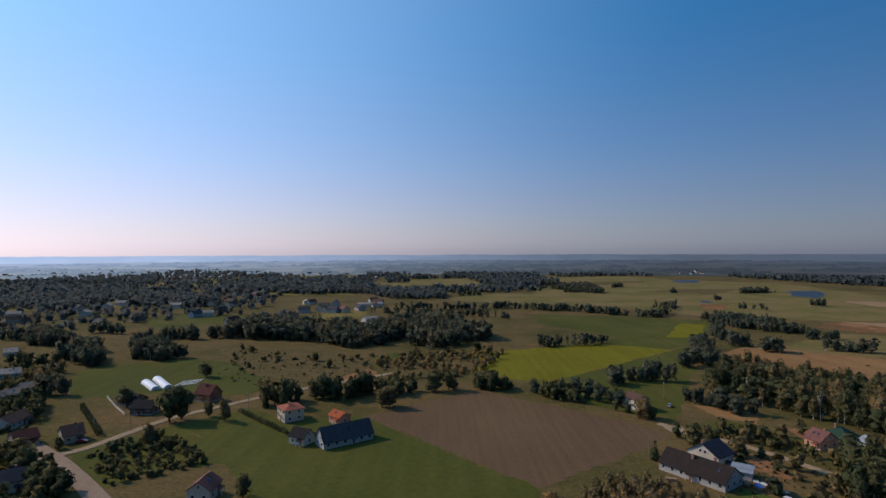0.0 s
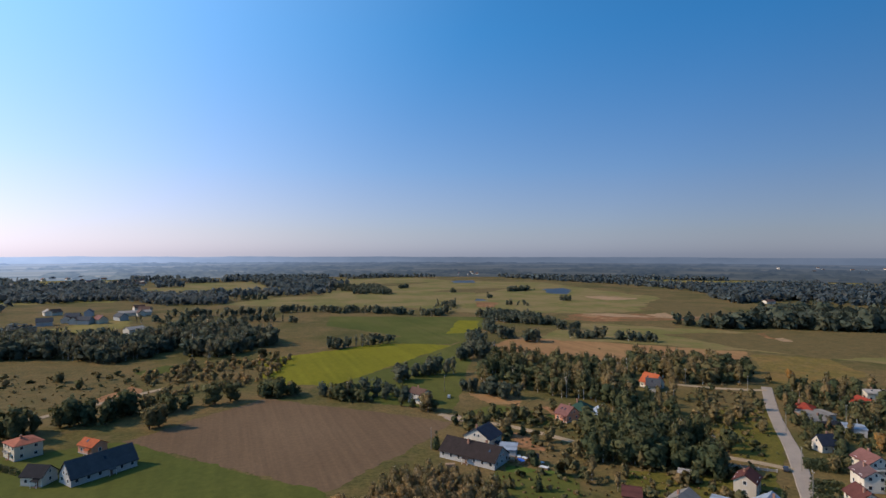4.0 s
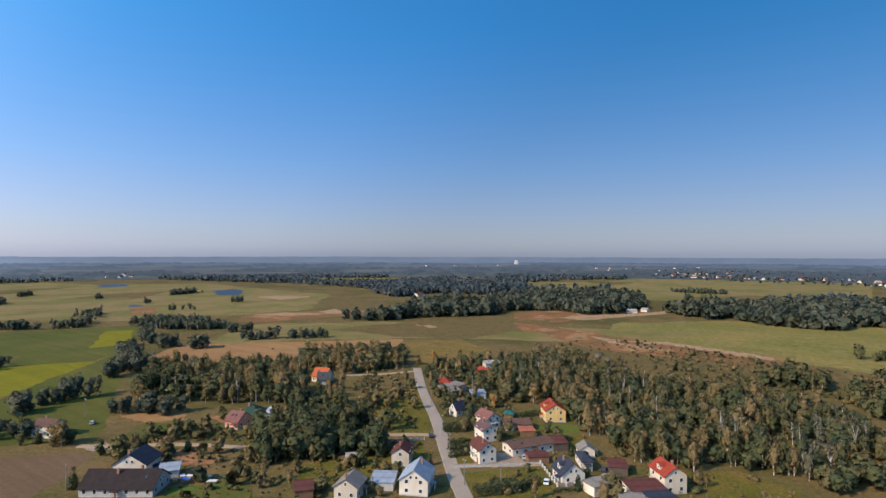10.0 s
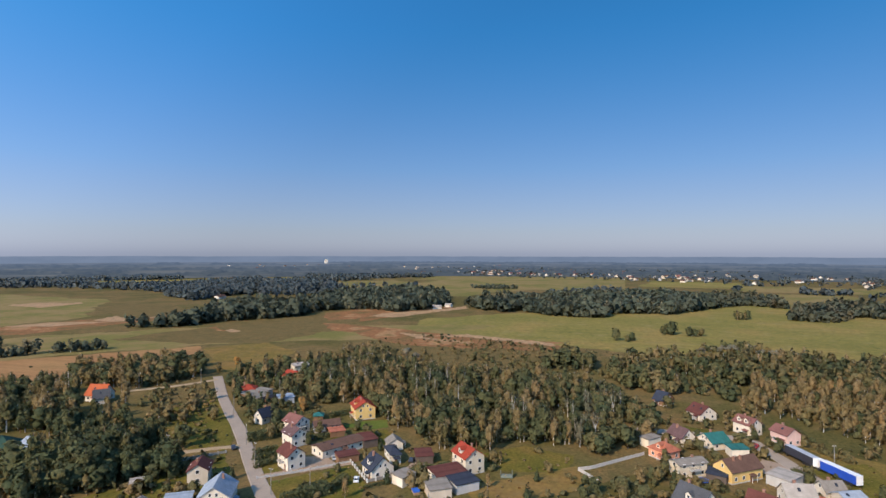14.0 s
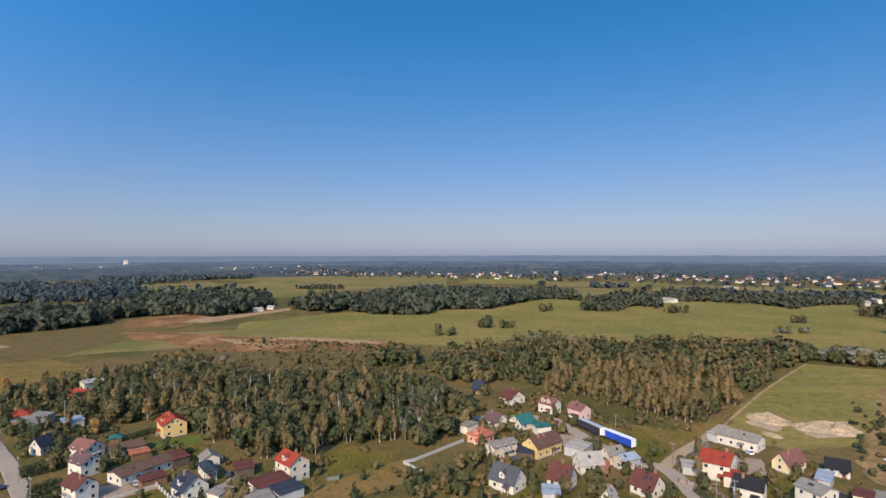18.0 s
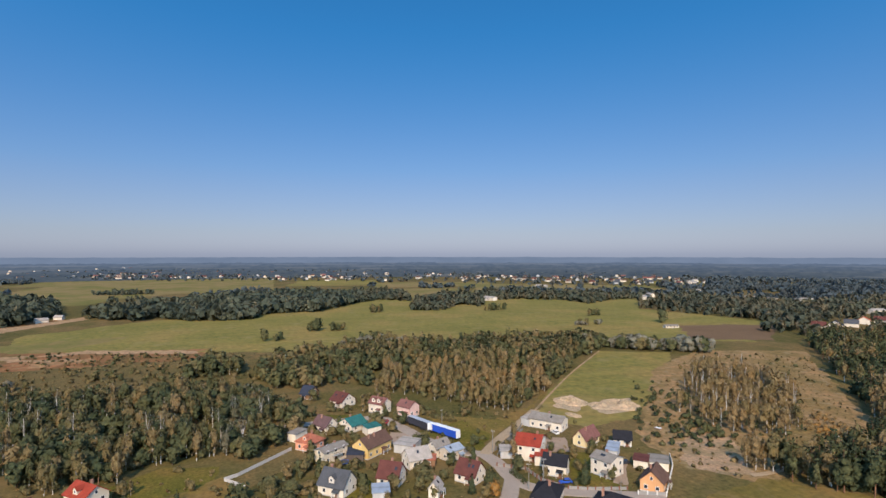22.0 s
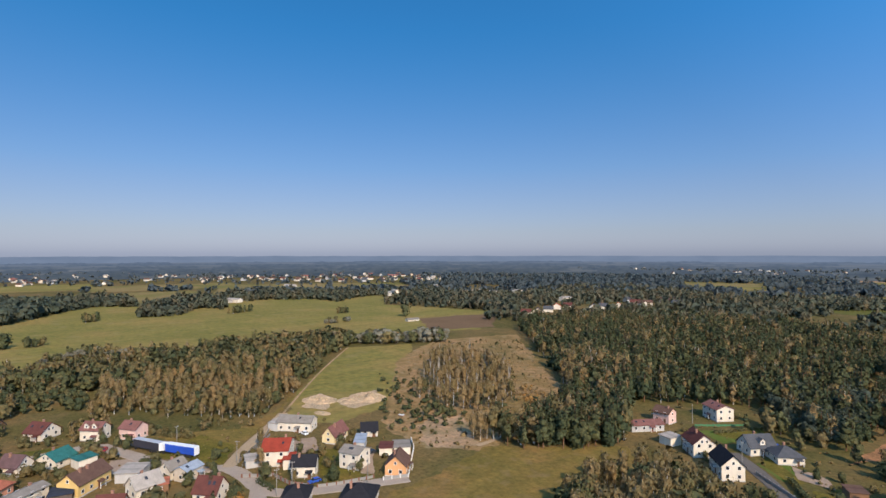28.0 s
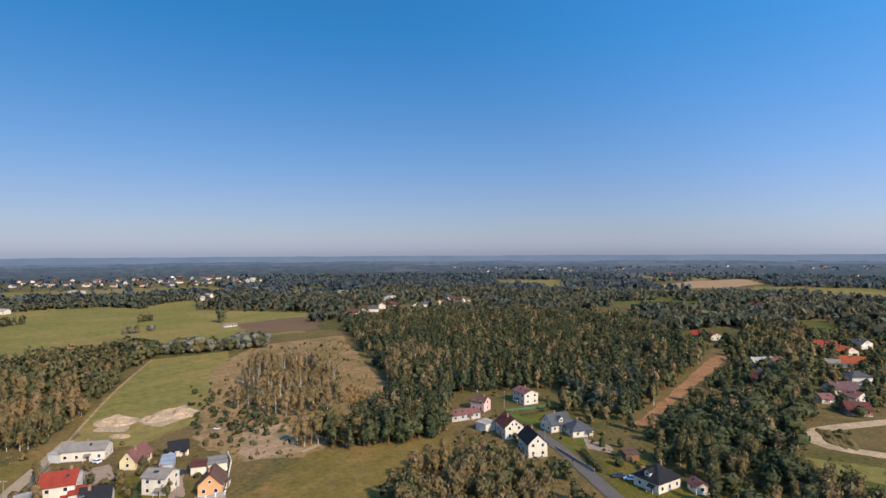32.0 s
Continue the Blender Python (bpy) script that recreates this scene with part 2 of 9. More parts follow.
M['leaf'] = foliage_material("foliage", [(0.0, (0.058, 0.075, 0.04)), (0.25, (0.102, 0.106, 0.05)), (0.45, (0.195, 0.15, 0.07)), (0.62, (0.256, 0.185, 0.094)), (0.76, (0.3, 0.195, 0.085)), (0.88, (0.372, 0.176, 0.037)), (0.94, (0.24, 0.2, 0.13)), (0.97, (0.18, 0.178, 0.135)), (1.0, (0.21, 0.205, 0.16))], 0.2)
# dark alder green, greyed and blued with middle-distance haze in the colour
M['alder_haze_leaf'] = foliage_material("alder_haze_foliage", [(0.0, (0.076, 0.096, 0.072)), (0.25, (0.103, 0.118, 0.084)), (0.45, (0.146, 0.146, 0.098)), (0.62, (0.2, 0.174, 0.112))], 0.34)
# far foliage: pale blue haze put into the leaf colour
M['far_haze_leaf'] = foliage_material("haze_tinted_canopy", [(0.0, (0.104, 0.136, 0.148)), (0.25, (0.125, 0.154, 0.162)), (0.45, (0.152, 0.172, 0.172)), (0.62, (0.18, 0.186, 0.178))], 0.46)
M['bark'] = bark_material("brown_bark", (0.06, 0.045, 0.032), (0.13, 0.1, 0.075))
M['birch'] = bark_material("birch_bark", (0.3, 0.28, 0.25), (0.6, 0.58, 0.53))
M['pinebark'] = bark_material("pine_bark", (0.12, 0.07, 0.045), (0.22, 0.12, 0.07))


def roofing(name, col, rough=0.85, pitch=0.33, metal=0.0):
    """Roof tiles or folded sheet: courses across the slope, weathered patches."""
    m, nt, p = nodes_of(name, rough, metal, 0.1)
    v = coords(nt)
    c = ramp(nt, noise_node(nt, 0.5, 5, v, 0.7), [(0.3, tuple(x * 0.72 for x in col)), (0.6, col), (0.8, tuple(min(1, x * 1.2) for x in col))])
    w = nt.nodes.new("ShaderNodeTexWave")
    w.wave_type, w.bands_direction = 'BANDS', 'Z'
    w.inputs["Scale"].default_value = 0.314 / (pitch * 0.6)
    w.inputs["Distortion"].default_value = 0.3
    nt.links.new(v, w.inputs["Vector"])
    k = ramp(nt, w.outputs["Fac"], [(0.0, (0.82, 0.82, 0.82)), (0.4, (1.04, 1.04, 1.04))])
    nt.links.new(mix(nt, 1.0, c, k, 'MULTIPLY'), p.inputs["Base Color"])
    bump(nt, p, w.outputs["Fac"], 0.5, 0.05)
    return m


WALL = {k: plain("plaster_" + k, c, 0.85, 0.1, 0.8, streak=True) for k, c in {
    'white': (0.62, 0.555, 0.45), 'cream': (0.58, 0.5, 0.37), 'yellow': (0.62, 0.43, 0.16), 'pink': (0.62, 0.42, 0.36), 'salmon': (0.66, 0.3, 0.18),
    'grey': (0.42, 0.41, 0.39), 'beige': (0.5, 0.43, 0.34), 'orange': (0.62, 0.33, 0.15), 'straw': (0.66, 0.54, 0.3), 'brick': (0.3, 0.12, 0.07), 'wood': (0.2, 0.11, 0.06), 'dark': (0.1, 0.075, 0.06)}.items()}
ROOF = {k: roofing("roofing_" + k, c) for k, c in {
    'maroon': (0.112, 0.042, 0.034), 'red': (0.28, 0.048, 0.028), 'orange': (0.39, 0.1, 0.04), 'brown': (0.12, 0.07, 0.052), 'navy': (0.035, 0.042, 0.06),
    'black': (0.022, 0.022, 0.026), 'grey': (0.22, 0.195, 0.165), 'pale': (0.34, 0.305, 0.265), 'teal': (0.03, 0.13, 0.12), 'green': (0.035, 0.075, 0.055), 'purple': (0.12, 0.072, 0.07),
    'rose': (0.19, 0.088, 0.074), 'blue': (0.27, 0.31, 0.36), 'salmon': (0.36, 0.125, 0.075), 'slate': (0.075, 0.078, 0.084), 'coal': (0.05, 0.047, 0.045), 'umber': (0.036, 0.027, 0.025)}.items()}
GLASS = plain("window_glass", (0.03, 0.035, 0.045), 0.08, 0.2, 1.0, spec=0.6)
FRAME = plain("window_frame_white", (0.7, 0.69, 0.66), 0.5)
DOORM = plain("door_brown", (0.16, 0.08, 0.045), 0.6)
CHIM = plain("chimney_brick", (0.3, 0.16, 0.11), 0.85)
NETTING = plain("green_netting", (0.13, 0.15, 0.12), 0.7, 0.2, 2.0)
STEEL = plain("dark_steel", (0.06, 0.06, 0.065), 0.5, 0.2, 2.0)
TARP = plain("blue_tarpaulin", (0.03, 0.11, 0.42), 0.5, 0.2, 2.0)
FLEECE = plain("white_fleece", (0.6, 0.6, 0.57), 0.8, 0.2, 2.0)
TIMBER = plain("stacked_timber", (0.3, 0.2, 0.12), 0.85, 0.35, 3.0)
MAST = plain("weathered_pole", (0.24, 0.225, 0.2), 0.85, 0.2, 2.0)
CONC = plain("concrete", (0.45, 0.43, 0.4), 0.85, 0.2, 1.0)


# ---- mesh helpers ----
def part(name, bm, material, parent=None, label=""):
    me = bpy.data.meshes.new(name)
    bm.to_mesh(me)
    bm.free()
    me.materials.append(material)
    return hang(name, me, parent, label)


def hang(name, me, parent=None, label="", at=None):
    ob = new(name, me)
    if parent is not None:
        ob.parent = parent
    if at is not None:
        ob.matrix_basis = at
    if label:
        ob["label"] = label
    return ob


def box(bm, x0, y0, z0, x1, y1, z1):
    vs = [bm.verts.new((x, y, z)) for z in (z0, z1) for x, y in ((x0, y0), (x1, y0), (x1, y1), (x0, y1))]
    for f in ((3, 2, 1, 0), (4, 5, 6, 7), (0, 1, 5, 4), (1, 2, 6, 5), (2, 3, 7, 6), (3, 0, 4, 7)):
        bm.faces.new([vs[i] for i in f])
    return vs


def cyl(bm, x, y, z0, z1, r0, r1, n=8):
    a = [bm.verts.new((x + r0 * math.cos(i * 2 * math.pi / n), y + r0 * math.sin(i * 2 * math.pi / n), z0)) for i in range(n)]
    b = [bm.verts.new((x + r1 * math.cos(i * 2 * math.pi / n), y + r1 * math.sin(i * 2 * math.pi / n), z1)) for i in range(n)]
    for i in range(n):
        bm.faces.new((a[i], a[(i + 1) % n], b[(i + 1) % n], b[i]))
    bm.faces.new(a[::-1])
    bm.faces.new(b)


def inside(poly, pts):
    p = np.array(poly, float)
    x, y = pts[:, 0], pts[:, 1]
    ok = np.zeros(len(pts), bool)
    for (x0, y0), (x1, y1) in zip(p, np.roll(p, -1, 0)):
        c = (y0 > y) != (y1 > y)
        ok ^= c & (x < (x1 - x0) * (y - y0) / (y1 - y0 + 1e-9) + x0)
    return ok


LAYER = [0.0]
ROADS = []
# spots without trees: house sites, and corridors from them towards the camera
CLEARED = [(-501, 637, 11), (-490, 623, 10), (-479, 609, 9), (-930, 1346, 11), (-920, 1331, 10), (-910, 1316, 9), (-429, 652, 11), (-420, 637, 10), (-410, 622, 9), (-350, 556, 11), (-341, 541, 10), (-331, 526, 9), (-364, 743, 11), (-356, 727, 10), (-348, 710, 9), (-278, 642, 11), (-270, 626, 10), (-263, 609, 9), (-221, 571, 11), (-214, 554, 10), (-208, 537, 9), (-455, 738, 11), (-446, 723, 10), (-436, 707, 9), (-475, 710, 11), (-465, 695, 10), (-455, 680, 9), (-459, 777, 11), (-450, 762, 10), (-441, 746, 9), (-628, 1378, 11), (-621, 1362, 10), (-614, 1346, 9), (-361, 955, 11), (-355, 938, 10), (-348, 922, 9), (-329, 993, 11), (-323, 976, 10), (-318, 959, 9), (192, -3, 7), (198, -9, 8), (204, -16, 8), (804, -387, 16), (780, -376, 14), (759, -366, 12), (1047, -635, 16), (1025, -622, 14), (1004, -609, 12), (728, -631, 16), (709, -614, 14), (691, -599, 12), (769, -684, 16), (749, -667, 14), (732, -651, 12), (834, -854, 16), (816, -836, 14), (799, -819, 12), (739, 190, 16), (714, 183, 14), (691, 177, 12), (714, 200, 16), (689, 193, 14), (666, 187, 12), (626, -799, 16), (610, -778, 14), (595, -759, 12), (654, -784, 16), (638, -764, 14), (622, -746, 12), (448, -754, 16), (435, -732, 14), (423, -711, 12)]


def clear(pts, gap=1.5):
    """Drops the points that would stand on a road, in a house or in a cleared spot."""
    pts = np.asarray(pts)
    if not len(pts):
        return pts
    ok = np.ones(len(pts), bool)
    for line, w in ROADS:
        near = (pts[:, 0] > line[:, 0].min() - 9) & (pts[:, 0] < line[:, 0].max() + 9) & (pts[:, 1] > line[:, 1].min() - 9) & (pts[:, 1] < line[:, 1].max() + 9)
        for i in np.nonzero(near & ok)[0]:
            ok[i] = np.hypot(*(line - pts[i]).T).min() > math.hypot(w + gap, 3)
    for x, y, r in CLEARED:
        ok &= np.hypot(pts[:, 0] - x, pts[:, 1] - y) > r + gap * 0.5
    return pts[ok]


def patch(name, poly, material, label, z=0.0, wobble=2.0, kind="structure", category="field"):
    """A field or clearing: a thin sheet with an uneven edge, a little above the ground."""
    LAYER[0] += 0.0008
    rnd = random.Random(len(bpy.data.objects))
    pts = []
    for (x0, y0), (x1, y1) in zip(poly, poly[1:] + poly[:1]):
        L = math.hypot(x1 - x0, y1 - y0)
        far = math.hypot((x0 + x1) / 2, (y0 + y1) / 2)
        step = max(1.3, far / 140)
        n = max(1, min(140, int(L / step)))
        nx, ny = (y1 - y0) / max(L, 0.01), (x0 - x1) / max(L, 0.01)
        for i in range(n):
            px, py = x0 + (x1 - x0) * i / n, y0 + (y1 - y0) * i / n
            e = min(1.0, i * step / (2 * wobble + 0.1), (n - i) * step / (2 * wobble + 0.1))
            k = wobble * e * (1.1 * noise.noise((px / (7 * wobble), py / (7 * wobble), 0.3)) + 0.7 * noise.noise((px / (2.2 * wobble), py / (2.2 * wobble), 4.1))) + rnd.uniform(-0.35, 0.35) * min(step, wobble)
            pts.append((px + nx * k, py + ny * k))
    bm = bmesh.new()
    zz = 0.012 + z + LAYER[0]
    f = bm.faces.new([bm.verts.new((x, y, zz)) for x, y in pts])
    if f.normal.z < 0 or f.calc_area() == 0:
        f.normal_flip()
    bm.normal_update()
    if f.normal.z < 0:
        f.normal_flip()
    bmesh.ops.triangulate(bm, faces=[f])
    return tagged(part(name, bm, material), label, category, kind=kind)


def ribbon(name, line, width, material, label, z=0.17, category="road"):
    """A road along a line of points, smoothed."""
    LAYER[0] += 0.0008
    pts = [Vector((*p, 0)) for p in line]
    fine = []
    for i in range(len(pts) - 1):
        p0, p1, p2, p3 = pts[max(i - 1, 0)], pts[i], pts[i + 1], pts[min(i + 2, len(pts) - 1)]
        n = max(2, int((p2 - p1).length / 6))
        for j in range(n):
            t = j / n
            fine.append(0.5 * ((2 * p1) + (p2 - p0) * t + (2 * p0 - 5 * p1 + 4 * p2 - p3) * t * t + (3 * p1 - p0 - 3 * p2 + p3) * t ** 3))
    fine.append(pts[-1])
    ROADS.append((np.array([(q.x, q.y) for q in fine]), width / 2))
    bm = bmesh.new()
    rnd = random.Random(7)
    rows = []
    for i, p in enumerate(fine):
        d = (fine[min(i + 1, len(fine) - 1)] - fine[max(i - 1, 0)]).normalized()
        n = Vector((-d.y, d.x, 0))
        w = width / 2 * rnd.uniform(0.97, 1.03)
        rows.append([bm.verts.new(p + n * s + Vector((0, 0, zz + LAYER[0]))) for s, zz in ((-w - 0.25, 0.0), (-w, z), (w, z), (w + 0.25, 0.0))])
    for a, b in zip(rows, rows[1:]):
        for k in range(3):
            bm.faces.new((a[k], a[k + 1], b[k + 1], b[k]))
    bmesh.ops.recalc_face_normals(bm, faces=bm.faces)
    return tagged(part(name, bm, material), label, category, kind="structure")


# ---- ground and far distance ----
def ground():
    bm = bmesh.new()
    n = 96
    rings = [0, 150, 400, 1000, 2500, 4990]
    c = bm.verts.new((0, 0, 0))
    prev = None
    for r in rings[1:]:
        cur = [bm.verts.new((r * math.cos(i * 2 * math.pi / n), r * math.sin(i * 2 * math.pi / n), 0)) for i in range(n)]
        for i in range(n):
            j = (i + 1) % n
            if prev is None:
                bm.faces.new((c, cur[i], cur[j]))
            else:
                bm.faces.new((prev[i], cur[i], cur[j], prev[j]))
        prev = cur
    tagged(part("ground", bm, M['ground']), "rough meadow ground of olive grass and dry weeds", "ground", kind="structure")


ground()


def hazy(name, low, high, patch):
    """Glowing distance, haze put into its colour: patches of two tones, brighter towards the sun's side of the sky."""
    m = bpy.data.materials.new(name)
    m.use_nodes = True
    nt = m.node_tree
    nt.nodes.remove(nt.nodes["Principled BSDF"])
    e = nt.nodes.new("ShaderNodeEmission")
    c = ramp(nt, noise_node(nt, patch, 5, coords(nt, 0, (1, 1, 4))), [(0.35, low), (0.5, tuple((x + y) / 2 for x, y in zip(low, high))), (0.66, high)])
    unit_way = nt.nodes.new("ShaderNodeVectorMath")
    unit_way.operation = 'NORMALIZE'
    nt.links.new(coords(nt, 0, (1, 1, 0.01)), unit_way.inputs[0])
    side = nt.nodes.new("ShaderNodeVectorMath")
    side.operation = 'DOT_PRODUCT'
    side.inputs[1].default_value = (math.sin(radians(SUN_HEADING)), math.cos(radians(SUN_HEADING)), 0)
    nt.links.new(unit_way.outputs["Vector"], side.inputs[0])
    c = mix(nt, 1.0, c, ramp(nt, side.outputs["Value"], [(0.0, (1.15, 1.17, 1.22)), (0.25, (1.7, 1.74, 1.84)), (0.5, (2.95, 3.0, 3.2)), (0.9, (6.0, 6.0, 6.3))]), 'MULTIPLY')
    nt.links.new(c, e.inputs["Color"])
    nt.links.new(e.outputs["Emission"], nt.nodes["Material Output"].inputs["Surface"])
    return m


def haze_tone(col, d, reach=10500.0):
    """A colour with the haze of d metres of clear autumn air mixed in."""
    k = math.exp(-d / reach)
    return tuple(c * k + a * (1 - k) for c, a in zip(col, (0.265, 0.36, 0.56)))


def tree_line(d, cover, seed):
    """A far belt of woods as a low flat strip all round that glows, uneven on top, with gaps for the fields."""
    bm = bmesh.new()
    n = 2600
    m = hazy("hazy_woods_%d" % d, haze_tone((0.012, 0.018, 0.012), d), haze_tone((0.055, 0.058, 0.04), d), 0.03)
    last = None
    for i in range(n + 1):
        a = i * 2 * math.pi / n
        x, y = math.cos(a), math.sin(a)
        k = noise.noise((x * 7, y * 7, seed)) + 0.7 * noise.noise((x * 23, y * 23, seed + 2)) + 0.25 * noise.noise((x * 90, y * 90, seed + 5))
        r = d * (1 + 0.025 * noise.noise((x * 9, y * 9, seed + 11)))
        h = min(1.0, max(0.0, (k - cover) * 5)) * (12 + 4 * noise.noise((x * 150, y * 150, seed)) + 3 * noise.noise((x * 420, y * 420, seed)))
        cur = [bm.verts.new((r * x, r * y, 0)), bm.verts.new((r * x, r * y, max(0.0, h)))]
        if last and (h > 0.05 or last[1].co.z > 0.05):
            bm.faces.new((last[0], cur[0], cur[1], last[1]))
        last = cur
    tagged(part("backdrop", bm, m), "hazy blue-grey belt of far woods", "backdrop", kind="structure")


def backdrop():
    """The last kilometres before the horizon, all glowing in painted haze: land, belts of woods, a last blue rim."""
    edges = (1800, 2200, 2700, 3300, 4000, 4850)
    for r0, r1 in zip(edges, edges[1:]):
        mid = (r0 + r1) / 2
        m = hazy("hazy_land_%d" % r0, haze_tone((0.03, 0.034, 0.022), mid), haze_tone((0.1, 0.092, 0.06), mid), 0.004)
        bm = bmesh.new()
        n = 180
        ring = [[bm.verts.new((r * math.cos(i * 2 * math.pi / n), r * math.sin(i * 2 * math.pi / n), 0.6)) for i in range(n)] for r in (r0, r1)]
        for i in range(n):
            j = (i + 1) % n
            bm.faces.new((ring[0][i], ring[1][i], ring[1][j], ring[0][j]))
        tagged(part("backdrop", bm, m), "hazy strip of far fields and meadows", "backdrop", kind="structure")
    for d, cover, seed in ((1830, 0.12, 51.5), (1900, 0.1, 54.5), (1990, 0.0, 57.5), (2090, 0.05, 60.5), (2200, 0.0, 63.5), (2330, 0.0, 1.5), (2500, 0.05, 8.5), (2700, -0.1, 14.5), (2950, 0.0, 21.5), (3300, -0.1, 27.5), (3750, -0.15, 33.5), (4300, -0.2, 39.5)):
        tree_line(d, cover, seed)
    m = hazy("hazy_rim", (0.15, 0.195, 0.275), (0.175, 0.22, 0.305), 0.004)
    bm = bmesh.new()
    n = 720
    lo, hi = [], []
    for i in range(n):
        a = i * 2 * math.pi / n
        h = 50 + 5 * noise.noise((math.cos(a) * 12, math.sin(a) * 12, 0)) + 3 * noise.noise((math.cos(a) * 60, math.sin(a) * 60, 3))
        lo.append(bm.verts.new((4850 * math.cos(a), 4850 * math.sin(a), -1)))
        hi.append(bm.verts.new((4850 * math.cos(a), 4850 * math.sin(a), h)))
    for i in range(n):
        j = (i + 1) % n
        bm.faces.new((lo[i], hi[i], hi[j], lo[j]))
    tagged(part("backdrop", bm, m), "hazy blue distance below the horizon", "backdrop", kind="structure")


backdrop()

# fields and clearings
patch("ploughed_field", [(-37.4, 249.2), (20.1, 296.4), (95.2, 224), (72.9, 203.9), (29.6, 173.5)], M['plough'], "brown ploughed field with faint furrows")
patch("grass_field", [(-99.9, 219), (-77.6, 245.4), (-37.3, 248.3), (29.2, 173.1), (26.3, 130.7), (-41.5, 131.1), (-64.6, 175.4)], M['lush'], "deep green mown grass field")
patch("mustard_field", [(17.9, 402.3), (120.8, 441.8), (152.6, 430.6), (172.6, 411.6), (55.7, 309.1), (24.5, 330.4)], M['rape'], "bright yellow-green strip of mustard crop")
patch("grass_field", [(122.2, 446.8), (174.6, 416.3), (221.5, 456.7), (288.2, 587.6), (216.8, 612.5), (117.4, 656), (98.5, 572.9), (150.5, 474.9)], M['lush'], "green grass field between hedgerows")
patch("grass_field", [(55.3, 306.9), (171.6, 409.2), (209.2, 447), (152.2, 332.8), (103.2, 242.5), (74.3, 262.6)], M['lush'], "green grass field beside the mustard strip")
patch("crop_field", [(193.8, 474.1), (245.2, 566.5), (266.3, 553.2), (223.8, 472.6)], M['rape'], "pale yellow-green crop patch")
patch("bare_field", [(174, 376.2), (244.9, 434.6), (374.4, 303.4), (326.6, 261.8), (242, 297.1), (195.6, 347)], M['stubble'], "pale brown stubble field")
patch("bare_field", [(122.2, 267), (144.9, 251), (135.5, 234.7), (123.8, 246)], M['stubble'], "small bare brown field")
patch("grass_field", [(-142, 206), (-127, 218), (-108, 228), (-86, 214), (-76, 193), (-96, 189), (-108, 174), (-122, 178)], M['lush'], "rough green grass by the farm road", wobble=2)
patch("weed_field", [(-106, 174.9), (-94.7, 188.4), (-77.1, 193.2), (-63.9, 171.3), (-60.5, 144.1), (-83, 144.3)], M['weeds'], "dry yellowish weed patch")
patch("pasture", [(435.2, 167.3), (604.8, 181.6), (662.2, 115.5), (716.3, 50.2), (815.8, -78.2), (877.8, -228.5), (806, -376.5), (867.5, -507.5), (731.5, -622.6), (601.9, -517.6), (438.7, -555.3), (339.2, -413.1), (448.7, -244.3), (440.9, -87.6), (439.1, -10.3), (471.5, 82.2)], M['meadow'], "wide green pasture with scattered bushes", wobble=6)
patch("grass_field", [(352, -262.9), (326.9, -311.3), (255.2, -233.4), (203.5, -175), (198.2, -142.4), (218, -127.6), (255.9, -155.2)], M['meadow'], "rectangular green field behind the houses")
patch("heath", [(283.9, -254.4), (330.3, -337.3), (294, -409.6), (161.6, -267.3), (132.3, -184.3), (131.2, -159.7), (150.9, -145.1), (177.4, -152.6)], M['heath'], "dry brown heath with saplings", wobble=5)
patch("grass_field", [(129.7, -125.5), (133.2, -165.4), (93.2, -202.8), (80.7, -184.3), (88.8, -136.6), (78.7, -106.3), (103.5, -83.1), (130.1, -113.4)], M['mown'], "mown meadow at the edge of the pines")
patch("reed_bed", [(499.1, 335.2), (559.8, 280.5), (684.9, 241.7), (609, 227.8), (519.2, 260.1), (457.8, 292.8)], M['rust'], "rusty reed and pale dry grass", wobble=8)
patch("reed_bed", [(451.4, 183.1), (470.2, 141.2), (457.2, 51.1), (441.9, -14.9), (375.4, -8.8), (335.5, 58.5), (345.5, 118.2), (381.6, 162.8)], M['weeds'], "tan reed and dry grass at the meadow", wobble=6)
patch("reed_bed", [(397.4, 566.5), (559.5, 493), (516.7, 464.8), (382, 500.1)], M['rust'], "rusty reed strip in the meadow", wobble=10)
patch("marsh_meadow", [(259.3, 420.9), (360.2, 492), (471.5, 374.2), (529.7, 213.6), (567.7, 87), (451.5, 160), (383.1, 304)], M['fen'], "olive marsh meadow", wobble=12)
patch("marsh_meadow", [(175.6, 1069.1), (597.8, 1411.1), (774.5, 1258.7), (713, 757.5), (512.9, 568), (303.8, 619.5), (157.1, 844.5)], M['fen'], "wet green marsh meadow with ponds", wobble=14)
patch("dirt_strip", [(28.2, -237.4), (21, -273.4), (-6.6, -424.2), (-18.7, -460.4), (-22.5, -447.2), (-11.1, -395.3), (19.5, -253.7)], M['dirt'], "bare reddish firebreak through the wood", wobble=1)
patch("pond", [(635.9, 1006.5), (703.9, 1025.9), (659.5, 936.6), (595.1, 863.4), (578, 898.9)], M['water'], "still blue pond in the marsh", category="water", wobble=8)
patch("pond", [(339, 862.8), (395.2, 825.5), (394.2, 785.4), (346.1, 816.3)], M['water'], "narrow pond in the marsh", category="water", wobble=6)
patch("pond", [(592.4, 1415.8), (654.5, 1401), (610.9, 1292), (554.2, 1308.1)], M['water'], "small far pond", category="water", wobble=6)

